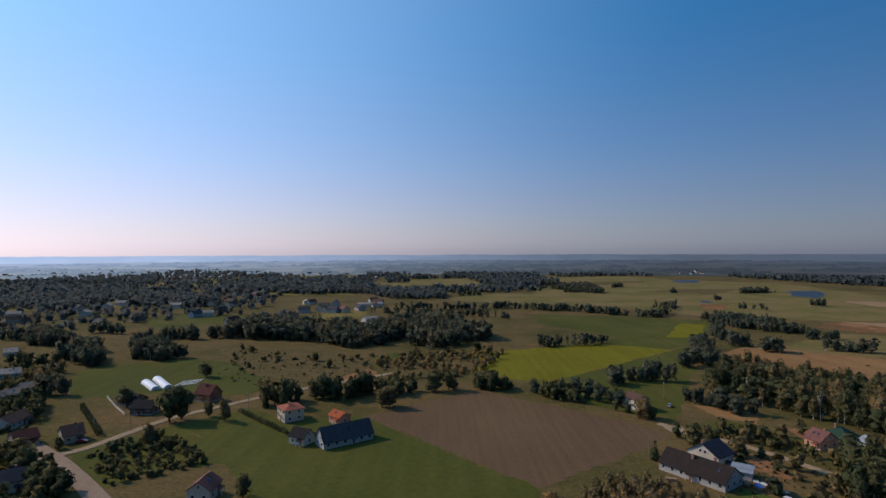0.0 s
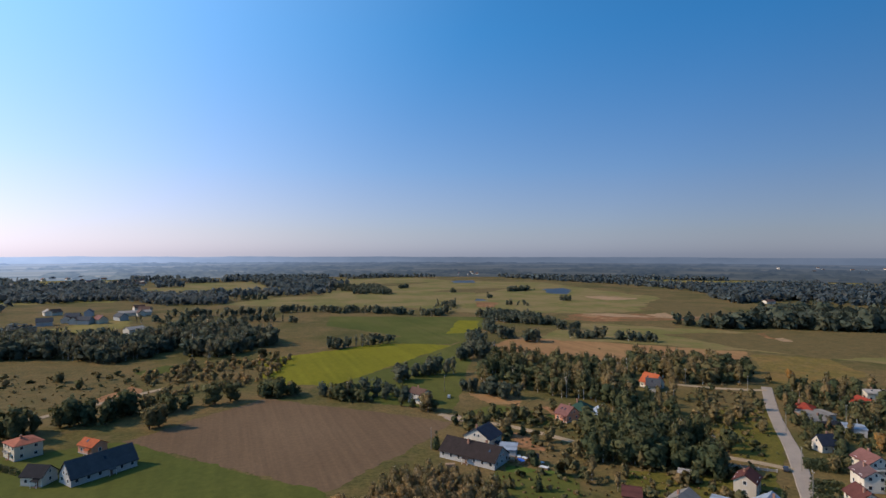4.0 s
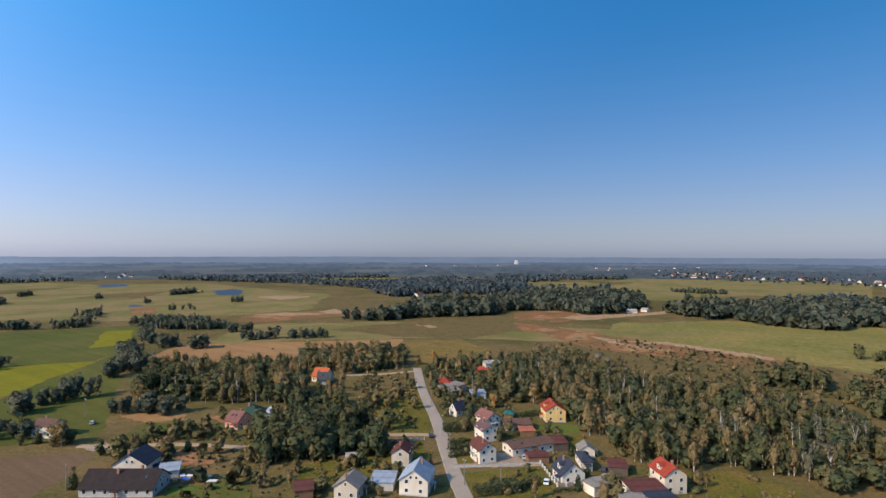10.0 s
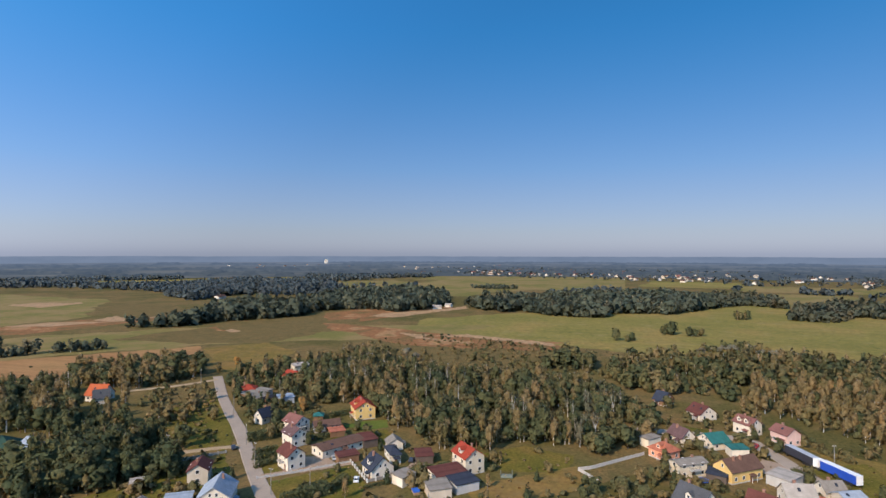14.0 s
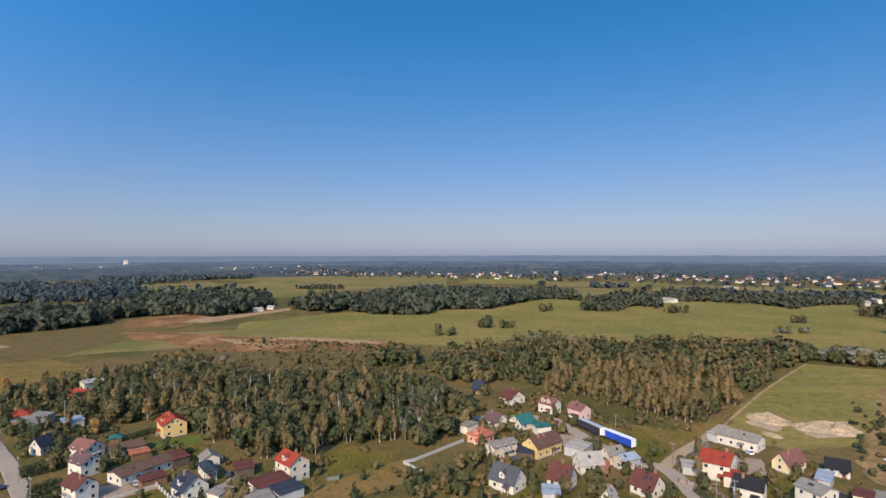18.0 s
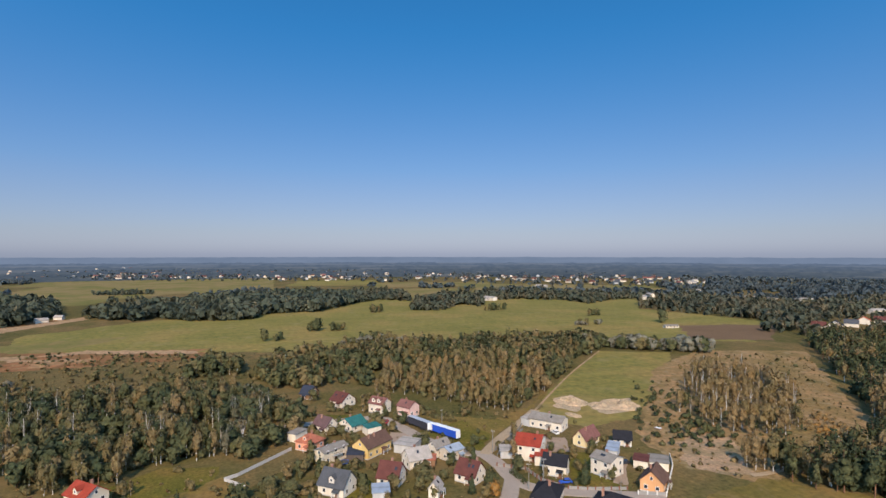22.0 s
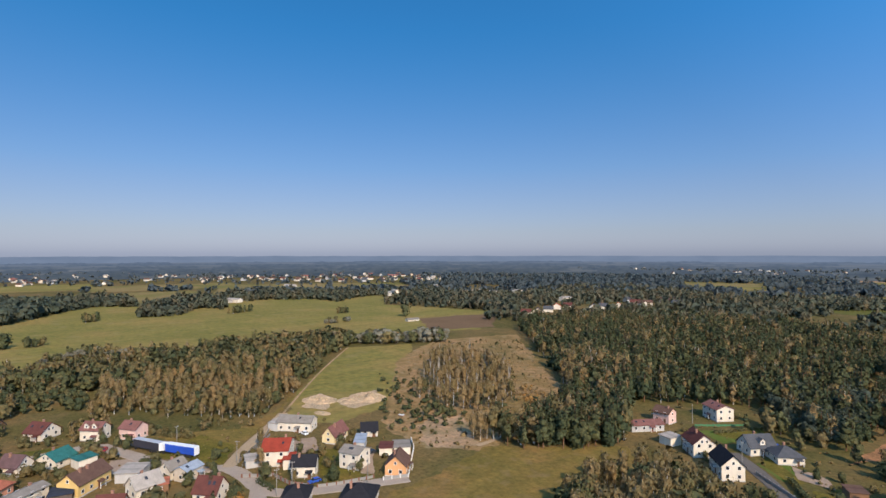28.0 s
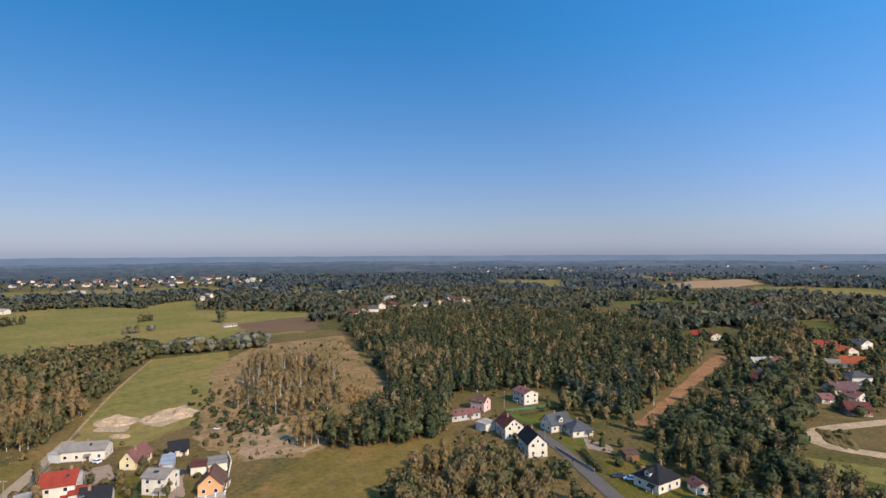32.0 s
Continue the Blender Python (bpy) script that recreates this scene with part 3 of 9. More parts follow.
# the mosaic of reed, dry grass and pasture in the marsh
patch("reed_bed", [(393.3, 566.6), (453.1, 566.5), (491, 544), (451.4, 517.9), (404.5, 532), (376.1, 537.4)], M['rust'], "rusty reed strip in the meadow", wobble=6)
patch("dry_grass", [(602.7, 809), (633, 798.5), (612, 765.5), (584, 774.9)], M['straw'], "pale strip of dry grass", wobble=4)
patch("dry_grass", [(636.2, 766.4), (659, 745.9), (643.7, 725.9), (616.5, 732.4)], M['straw'], "pale strip of dry grass", wobble=4)
patch("dry_grass", [(482, 534), (550.2, 547.4), (555.4, 503.5), (505.8, 485), (477.9, 501.9)], M['straw'], "pale strip of dry grass", wobble=5)
patch("dry_meadow", [(379.9, 398.9), (464.5, 374.7), (552.4, 361.2), (641.3, 294.8), (568.8, 250.1), (453.2, 245.9), (400.7, 261.9), (380.4, 319.1)], M['weeds'], "tan dry meadow between the tree belts", wobble=8)
patch("reed_bed", [(466.6, 370.3), (529.3, 369.5), (526.9, 336.9), (477.7, 326.3), (450.7, 342.1)], M['rust'], "rusty reed patch", wobble=5)
patch("reed_bed", [(603.7, 311.6), (669.4, 302.7), (721.5, 248.4), (734.8, 168.4), (653, 210), (589, 259)], M['rust'], "rusty reed along the tree belt", wobble=6)
patch("reed_bed", [(523.9, 240.8), (517.8, 202.5), (494.7, 142.5), (475.3, 77.5), (472.1, 19.5), (439.7, 30), (421.7, 90.1), (423.8, 145.9), (465.1, 204.4)], M['rust'], "rusty reed bed crossing the pasture", wobble=6)
patch("dry_grass", [(492.5, 181), (474.8, 121.4), (459.7, 70.4), (445, 95), (458.8, 147.5)], M['straw'], "pale dry grass in the reed bed", wobble=4)
patch("bare_strip", [(1450.3, 309.8), (1737.8, 25.5), (1545.5, 2.7), (1272.1, 271.7)], M['stubble'], "distant bare strip behind the pasture", wobble=4)
patch("bare_field", [(449.3, -433.9), (437.1, -492.6), (411.2, -532.7), (341.3, -437), (371.9, -376)], M['plough'], "pinkish brown ploughed field", wobble=4)
patch("bare_field", [(-60.6, 326.9), (-49.2, 352.1), (-41, 338.8), (-40.1, 309.9), (-55.2, 304.8)], M['dirt'], "small bare reddish field", wobble=2)
patch("grass_field", [(-53.2, 390), (-35.7, 407.3), (-21.7, 398.1), (-42.3, 371.9)], M['lush'], "small green field in the fallow land", wobble=2)
patch("weed_field", [(-186.7, 439.5), (-119.8, 472.4), (-59.1, 394.4), (-47.8, 355.5), (-62.6, 326.9), (-97.3, 308), (-121.5, 340)], M['weeds'], "olive fallow land with scattered shrubs", wobble=6)
patch("reed_bed", [(306.9, 714.9), (366.6, 775.2), (393.5, 749.8), (350.1, 686.1)], M['rust'], "brown reed patch in the marsh", wobble=6)
patch("dry_grass", [(316.7, 966.2), (464.8, 1076.9), (595.6, 1070.8), (452.2, 935.3)], M['weeds'], "tan meadow strip in the marsh", wobble=8)

patch("lawn", [(217.8, 103.3), (225.3, 98.9), (231.5, 87.7), (221, 83.7), (214.7, 91.7)], M['turf'], "green lawn behind the yellow house", wobble=0.6)
patch("lawn", [(129.7, 152.3), (139.4, 146), (150.4, 132.9), (143.9, 125.2), (130.6, 131.9), (122.8, 142.9)], M['turf'], "green grass strip below the dark wood", wobble=0.8)
patch("lawn", [(93.3, 172.8), (106.9, 159), (103.8, 149.6), (96.8, 145.3), (85, 159.2)], M['turf'], "green grass before the long farmhouse", wobble=1.2)
patch("lawn", [(155.6, 103.3), (165.3, 94), (175.9, 83.4), (170, 79.3), (157.1, 85.1), (145.4, 90.7), (146.3, 94.4)], M['turf'], "mown green lawn beside the village road", wobble=0.6)
patch("dry_yard", [(222.6, -117.9), (225.4, -135.9), (199.3, -134.1), (176.6, -118.8), (180.4, -108.8)], M['weeds'], "trampled dry grass by the sand mounds", wobble=3)

patch("weed_field", [(262.4, 246.9), (291.3, 243.9), (258.3, 200.4), (240.6, 183.8), (228.1, 201.6)], M['weeds'], "rough brown weeds beside the village road", wobble=2)
patch("grass_field", [(366.7, 293), (403.3, 260.6), (368.9, 213.1), (310.2, 213.5), (293.4, 223.3)], M['mown'], "yellowish meadow at the end of the road", wobble=3)
patch("lawn", [(52, -217), (46.7, -228.4), (37.7, -216.4), (41.2, -205.6)], M['turf'], "green lawn beside a new house", wobble=0.5)
patch("lawn", [(28.6, -211.3), (16.3, -210.8), (18.9, -193.1), (27.9, -197.5)], M['lawn'], "worn garden lawn before a new house", wobble=0.5)
patch("lawn", [(79.6, -240.4), (69.4, -251.8), (58.3, -249.9), (66.2, -231)], M['turf'], "green lawn behind a green fence", wobble=0.5)
patch("meadow", [(-39.6, -219.6), (-61.4, -240.1), (-56.3, -209.7), (-44.1, -205)], M['lush'], "green slope below the sandy loop", wobble=2)

# meadows and dry fields farther out
patch("grass_field", [(-141, 204.6), (-131.4, 216.7), (-113.6, 240.9), (-94.2, 263.3), (-79.2, 250.5), (-61.9, 225.4), (-77.7, 211.2), (-104.2, 225.8), (-116.6, 210.3), (-132.3, 197.9)], M['lush'], "green verge grass along the farm road", wobble=1.5)
patch("grass_field", [(241.4, -80.1), (232.1, -96.7), (223.1, -109.5), (234.4, -132.4), (271.4, -169.9), (248.3, -150.9), (221.9, -122.6), (198.4, -93.7), (213.8, -87.7)], M['mown'], "pale dry meadow beside the lorry park", wobble=1.5)
patch("reed_bed", [(360, 533.8), (417.7, 556.5), (486.8, 539.5), (479, 487), (430.6, 487), (382, 508.8)], M['rust'], "rusty reed strip across the marsh", wobble=3)
patch("dry_grass", [(418.6, 575.1), (457.7, 561.8), (482.4, 502.8), (432.2, 530.5)], M['straw'], "pale dry strip in the marsh", wobble=2)
patch("dry_grass", [(589.8, 802.2), (640.3, 786.2), (642.7, 724.1), (577.8, 724)], M['straw'], "pale dry strip in the marsh", wobble=2)
patch("reed_bed", [(532.7, 276.1), (531.1, 237), (499.9, 169.4), (476.9, 176.2), (479, 224.9), (492.9, 255.4)], M['rust'], "rusty reed strip in the meadow", wobble=3)
patch("dry_meadow", [(492.4, 383.1), (545.4, 356.4), (528.4, 273.9), (478.8, 236.3), (449.1, 293.5), (457.3, 348.2)], M['weeds'], "tan dry meadow before the alder belt", wobble=4)
patch("dry_grass", [(456.8, 341.9), (468.8, 341.9), (455.4, 323.6), (447.4, 326.3)], M['straw'], "pale dry strip in the meadow", wobble=2)
patch("meadow", [(144, -878), (104, -818), (52, -786), (20, -803), (1, -873), (1, -953), (63, -954)], M['lush'], "green meadow strip beyond the pines", wobble=4)
patch("dry_field", [(93, -1248), (30, -1204), (-68, -1290), (-139, -1451), (-113, -1679), (13, -1527)], M['straw'], "pale dry field beyond the tree belt", wobble=4)
patch("dry_field", [(-69, -1156), (-124, -1127), (-182, -1214), (-204, -1359), (-104, -1272)], M['straw'], "pale dry field before the far village", wobble=4)
patch("dry_field", [(262, -1598), (172, -1572), (99, -1714), (204, -1874)], M['straw'], "pale stubble strip in the far wood", wobble=4)
patch("meadow", [(-84, -704), (-88, -616), (-113, -600), (-130, -689)], M['lush'], "green field beside the far road", wobble=4)
patch("meadow", [(936, 308), (930, 203), (1039, 192), (1146, 108), (1136, 18), (1135, -70), (1889, -116), (2024, 32), (1894, 219), (1592, 404), (1305, 416)], M['fen'], "pale green meadow behind the pasture belt", wobble=4)
patch("dry_field", [(664, 664), (660, 583), (591, 480), (502, 502), (593, 657)], M['weeds'], "pale dry field among the woods", wobble=4)
patch("dry_field", [(1427, 1110), (1433, 979), (1696, 967), (1858, 1214)], M['straw'], "pale stubble field among the far woods", wobble=4)
patch("dry_field", [(2154, 1116), (2104, 963), (2449, 930), (2603, 1162)], M['straw'], "distant pale field between woods", wobble=4)
patch("dry_field", [(608, 285), (600, 222), (656, 197), (727, 159), (759, 169), (686, 206), (635, 255)], M['straw'], "pale dry strip along the alder belt", wobble=4)
patch("reed_bed", [(624, 323), (555, 281), (576, 257), (639, 250), (652, 291)], M['rust'], "rusty reed before the alder belt", wobble=4)
patch("reed_bed", [(466, 144), (459, 112), (433, 80), (423, 49), (432, 26), (454, 21), (450, 46), (461, 74), (484, 110), (492, 140)], M['rust'], "rusty reed and pale grass across the pasture edge", wobble=4)
patch("dry_grass", [(475, 142), (479, 109), (462, 60), (452, 27), (463, 28), (477, 62), (496, 109)], M['straw'], "pale dry grass along the reed", wobble=4)
patch("meadow", [(-310, 568), (-269, 534), (-250, 567), (-210, 589), (-228, 659), (-263, 642), (-317, 673), (-347, 644)], M['lush'], "green village meadow", wobble=4)
patch("weed_field", [(-326, 422), (-265, 368), (-256, 377), (-217, 376), (-265, 460), (-318, 476), (-359, 477)], M['weeds'], "tan dry garden land in the village", wobble=4)
patch("grass_field", [(-207, 299), (-230, 350), (-211, 367), (-181, 384), (-150, 376), (-99, 313), (-102, 286), (-120, 286), (-144, 298), (-168, 282), (-191, 282)], M['lush'], "green garden field round the farm", wobble=4)
patch("meadow", [(-159, 639), (-118, 587), (-94, 627), (-94, 699), (-134, 700)], M['meadow'], "green strip beyond the dark wood", wobble=4)
patch("meadow", [(-13, 863), (55, 812), (135, 783), (260, 724), (331, 700), (454, 961), (318, 1036), (167, 972), (97, 975)], M['fen'], "pale meadow beyond the tree belts", wobble=4)

# roads
ribbon("road", [(284.5, 217.8), (244.8, 184.2), (223.7, 164.8), (200.7, 142.6), (179.1, 123.8), (155, 102.6), (139.2, 87.3), (121.4, 69.7)], 5.0, M['asphalt'], "pale worn asphalt village road")
ribbon("side_road", [(169.4, 151.9), (178.4, 140.6), (184.2, 130.8)], 3.0, M['track'], "pale gravel side road")
ribbon("side_road", [(239.9, 244.3), (256.7, 226), (277.7, 212.6)], 3.5, M['track'], "pale gravel side road")
ribbon("side_road", [(161.2, 106.3), (169.9, 95.8), (180.2, 82.5)], 3.0, M['paving'], "paved lane between gardens")
ribbon("street", [(245.5, -1.1), (245.3, -56.1), (233.3, -64.9), (205.8, -72.4), (190.3, -79.9), (185.7, -86.9), (172.4, -87.6), (158.8, -86.6), (149.7, -94), (139.6, -111.7), (133, -124.1)], 5.5, M['asphalt'], "pale village street with a bend")
ribbon("street", [(161.8, -86.1), (146.3, -75.9), (129.6, -60.7)], 5.0, M['asphalt'], "pale street running towards the houses")
ribbon("sand_track", [(185.7, -86.9), (199.2, -100.2), (212.7, -115.9), (229.5, -134.3)], 4.2, M['track'], "sandy track beside the workshop")
for rut in (-0.9, 0.9):
    ribbon("track_rut", [(229.5 + rut, -134.3 - rut), (268.2 + rut, -172.3 - rut), (302.8 + rut, -208.1 - rut), (352 + rut, -262.9 - rut)], 0.7, M['barren'], "worn rut of a grassy field track", z=0.06)
ribbon("street", [(61.4, -222.5), (50, -209.5), (39.7, -195.6), (28.5, -180), (19.3, -167.3)], 5.0, M['tar'], "dark grey street between new houses")
ribbon("farm_road", [(-148.4, 197.5), (-137.4, 208.7), (-124.9, 243.4), (-106.7, 267.3), (-78.6, 297.6), (-29.7, 338.7)], 4.0, M['track'], "narrow farm road")
ribbon("road", [(-159.2, 211.9), (-140.2, 197.4), (-125.5, 184.8), (-106.9, 167.7), (-79.9, 141.5)], 6.0, M['paving'], "pinkish paved road")
ribbon("farm_road", [(137.8, 165.5), (118.5, 205.1), (101.1, 226), (93.7, 237.3)], 3.0, M['track'], "pale dirt lane to the farm")
ribbon("sand_track", [(-81.7, -303.4), (-57.4, -284), (-42.9, -269.4), (-42.3, -254.5), (-50.5, -250.2), (-66.8, -248.3)], 6.0, M['sand'], "pale sandy turning loop")

# ---- trees ----
RNG = np.random.default_rng(5)


def leaf_quads(pos, nrm, size, rng, upright=False):
    """Small leaf clumps: one quad each, facing outwards; hanging sprays on birches and aspens."""
    n = len(pos)
    nrm = nrm / (np.linalg.norm(nrm, axis=1, keepdims=True) + 1e-9)
    t = np.cross(nrm, rng.normal(size=(n, 3)))
    if upright:
        up = np.array([0, 0, 1.0]) + rng.normal(size=(n, 3)) * 0.25
        t = up - nrm * (up * nrm).sum(1, keepdims=True)
    t /= np.linalg.norm(t, axis=1, keepdims=True) + 1e-9
    b = np.cross(nrm, t)
    s = (size * rng.uniform(0.55, 1.3, n))[:, None]
    s2 = s * rng.uniform(0.6, 1.0, n)[:, None]
    if upright:
        s, s2 = s * 1.5, s2 * 0.62
    return np.stack([pos - t * s - b * s2 * 0.6, pos + t * s * 0.7 - b * s2, pos + t * s + b * s2 * 0.6, pos - t * s * 0.7 + b * s2], 1).reshape(-1, 3)


def ball_quads():
    """A rough ball of 15 quads: three belts of five, the ends drawn in."""
    rows = [(0.3, -0.92), (0.9, -0.42), (0.95, 0.35), (0.3, 0.93)]
    out = []
    for (r0, z0), (r1, z1) in zip(rows, rows[1:]):
        for k in range(5):
            a, b = k * math.pi / 2.5, (k + 1) * math.pi / 2.5
            out += [(r0 * math.cos(a), r0 * math.sin(a), z0), (r0 * math.cos(b), r0 * math.sin(b), z0), (r1 * math.cos(b), r1 * math.sin(b), z1), (r1 * math.cos(a), r1 * math.sin(a), z1)]
    return np.array(out)


BALL = ball_quads()
BLOCK = np.array([(x * 0.62, y * 0.62, z * 0.62) for f in (((-1, -1, 1), (1, -1, 1), (1, 1, 1), (-1, 1, 1)), ((-1, -1, -1), (1, -1, -1), (1, -1, 1), (-1, -1, 1)), ((1, -1, -1), (1, 1, -1), (1, 1, 1), (1, -1, 1)), ((1, 1, -1), (-1, 1, -1), (-1, 1, 1), (1, 1, 1)), ((-1, 1, -1), (-1, -1, -1), (-1, -1, 1), (-1, 1, 1))) for x, y, z in f])


def core_quads(lobe, rng, kind, near):
    """The dense inside of a clump, hidden behind its leaves."""
    a = rng.uniform(0, 6.28)
    c = (BALL if near else BLOCK) * lobe[3] * (0.8 if kind != 'tall' else 0.74)
    c = np.stack([c[:, 0] * math.cos(a) - c[:, 1] * math.sin(a), c[:, 0] * math.sin(a) + c[:, 1] * math.cos(a), c[:, 2]], 1)
    return c + lobe[:3], c


def trunk_quads(h, r, lean, n=5):
    a = np.arange(n) * 2 * math.pi / n
    ring = np.stack([np.cos(a), np.sin(a), 0 * a], 1)
    out = []
    lv = [(0, 1.0), (0.5, 0.7), (1.0, 0.25)]
    for (z0, k0), (z1, k1) in zip(lv, lv[1:]):
        p0 = ring * r * k0 + np.array([lean[0] * z0, lean[1] * z0, z0 * h])
        p1 = ring * r * k1 + np.array([lean[0] * z1, lean[1] * z1, z1 * h])
        for i in range(n):
            j = (i + 1) % n
            out += [p0[i], p0[j], p1[j], p1[i]]
    return np.array(out)


def template(kind, nleaf, seed):
    """One tree of height 1: quads of its leaves and quads of its trunk and limbs."""
    rng = np.random.default_rng(seed)
    lobes = []
    if kind == 'round':
        for i in range(9):
            a = rng.uniform(0, 6.28)
            d = rng.uniform(0.05, 0.24)
            lobes.append((d * math.cos(a), d * math.sin(a), rng.uniform(0.2, 0.82), rng.uniform(0.13, 0.22)))
        lobes.append((0, 0, 0.55, 0.28))
        lobes.append((0.05, -0.04, 0.27, 0.22))
        trunk, r = 0.62, 0.028
    elif kind == 'tall':
        for i in range(9):
            a = rng.uniform(0, 6.28)
            z = 0.17 + 0.78 * i / 9
            d = rng.uniform(0.0, 0.09) * (1.2 - z)
            lobes.append((d * math.cos(a), d * math.sin(a), z, 0.05 + 0.085 * math.sin(math.pi * (0.15 + 0.8 * (1 - z)))))
        trunk, r = 0.92, 0.014
    elif kind == 'pine':
        for i in range(7):
            a = rng.uniform(0, 6.28)
            z = 0.3 + 0.64 * i / 7
            d = rng.uniform(0.02, 0.1) * (1.3 - z)
            lobes.append((d * math.cos(a), d * math.sin(a), z, 0.06 + 0.12 * (1 - z)))
        trunk, r = 0.9, 0.015
    elif kind == 'spruce':
        for i in range(9):
            z = 0.1 + 0.86 * i / 9
            lobes.append((rng.normal() * 0.01, rng.normal() * 0.01, z, 0.03 + 0.2 * (1 - z)))
        trunk, r = 0.9, 0.018
    elif kind == 'bare':
        for i in range(6):
            a = rng.uniform(0, 6.28)
            lobes.append((0.08 * math.cos(a), 0.08 * math.sin(a), rng.uniform(0.5, 0.95), 0.09))
        trunk, r = 0.97, 0.014
    else:
        for i in range(6):
            a = rng.uniform(0, 6.28)
            d = rng.uniform(0.1, 0.45)
            lobes.append((d * math.cos(a), d * math.sin(a), rng.uniform(0.3, 0.65), rng.uniform(0.25, 0.4)))
        trunk, r = 0.4, 0.03
    lob = np.array(lobes)
    w = lob[:, 3] ** 2
    pick = rng.choice(len(lob), nleaf, p=w / w.sum())
    d = rng.normal(size=(nleaf, 3))
    d /= np.linalg.norm(d, axis=1, keepdims=True)
    rad = lob[pick, 3] * rng.uniform(0.72, 1.18, nleaf)
    pos = lob[pick, :3] + d * rad[:, None] * np.array([1, 1, 0.9])
    pos[:, 2] = np.clip(pos[:, 2], 0.02, 1.02)
    area = 4 * math.pi * w.sum()
    dense = nleaf >= 45 and kind != 'bare'
    few = 5 if nleaf > 130 else 4 if nleaf > 70 else 3
    size = math.sqrt(area / nleaf) * (0.18 if kind == 'bare' else 0.35 if dense else 0.52)
    nrm = d + rng.normal(size=(nleaf, 3)) * 0.4 + np.array([0, 0, 0.15])
    leaves = leaf_quads(pos, nrm, size, rng, kind in ('tall', 'bare'))
    mid = np.array([0, 0, lob[:, 2].mean()])
    soft = d * 0.3 + (pos - mid) * np.array([1.5, 1.5, 0.8]) + np.array([0, 0, 0.42]) + rng.normal(size=(nleaf, 3)) * 0.28
    if nleaf < 30:
        soft[:, 2] += 1.1
    soft = np.repeat(soft, 4, 0)
    if dense:
        for q in np.argsort(-lob[:, 3])[:few]:
            cq, cn = core_quads(lob[q], rng, kind, nleaf > 100)
            leaves = np.concatenate([leaves, cq])
            soft = np.concatenate([soft, cn / lob[q, 3] * 0.25 + (cq - mid) * 1.3 + np.array([0, 0, 0.35])])
    soft /= np.linalg.norm(soft, axis=1, keepdims=True) + 1e-9
    lean = rng.normal(size=2) * 0.02
    wood = [trunk_quads(trunk, r, lean)]
    if nleaf >= 90 and kind in ('round', 'bare'):
        for q in rng.choice(len(lob), min(5, len(lob)), replace=False):
            t = trunk_quads(1.0, r * 0.45, (0, 0), 4)
            b = np.array([0, 0, lob[q, 2] * 0.6])
            axis = lob[q, :3] - b
            t = np.stack([t[:, 0] + b[0] + axis[0] * t[:, 2], t[:, 1] + b[1] + axis[1] * t[:, 2], b[2] + axis[2] * t[:, 2]], 1)
            wood.append(t)
    return leaves, np.concatenate(wood), soft


TEMPLATES = {}


def templates(kind, nleaf):
    key = (kind, nleaf)
    if key not in TEMPLATES:
        TEMPLATES[key] = [template(kind, nleaf, 11 * i + nleaf + len(kind)) for i in range(5)]
    return TEMPLATES[key]


def unit(v):
    return v / (np.linalg.norm(v, axis=1, keepdims=True) + 1e-9)


def quad_mesh(name, co, mats, mat_index=None, hue=None, normals=None):
    me = bpy.data.meshes.new(name)
    n = len(co)
    me.vertices.add(n)
    me.vertices.foreach_set("co", np.ascontiguousarray(co, np.float32).ravel())
    me.loops.add(n)
    me.loops.foreach_set("vertex_index", np.arange(n, dtype=np.int32))
    me.polygons.add(n // 4)
    me.polygons.foreach_set("loop_start", np.arange(0, n, 4, dtype=np.int32))
    for m in mats:
        me.materials.append(m)
    if mat_index is not None:
        me.polygons.foreach_set("material_index", mat_index.astype(np.int32))
    me.update(calc_edges=True)
    if normals is not None:
        me.normals_split_custom_set_from_vertices(normals)
    if hue is not None:
        at = me.attributes.new("hue", 'FLOAT', 'POINT')
        at.data.foreach_set("value", hue.astype(np.float32))
    return me


BARKS = {'round': 'bark', 'tall': 'birch', 'pine': 'pinebark', 'spruce': 'bark', 'bare': 'birch', 'bush': 'bark'}


def scatter(poly, spacing, rng):
    p = np.array(poly, float)
    lo, hi = p.min(0), p.max(0)
    gx, gy = np.meshgrid(np.arange(lo[0], hi[0], spacing), np.arange(lo[1], hi[1], spacing))
    pts = np.stack([gx.ravel(), gy.ravel()], 1)
    pts += rng.uniform(-0.48, 0.48, pts.shape) * spacing
    return pts[inside(poly, pts)]


def along(line, spacing, spread, rng):
    pts = []
    for a, b in zip(line, line[1:]):
        a, b = np.array(a), np.array(b)
        n = max(1, int(np.linalg.norm(b - a) / spacing))
        for i in range(n):
            pts.append(a + (b - a) * (i + rng.uniform(0, 0.9)) / n + rng.normal(size=2) * spread)
    return np.array(pts)




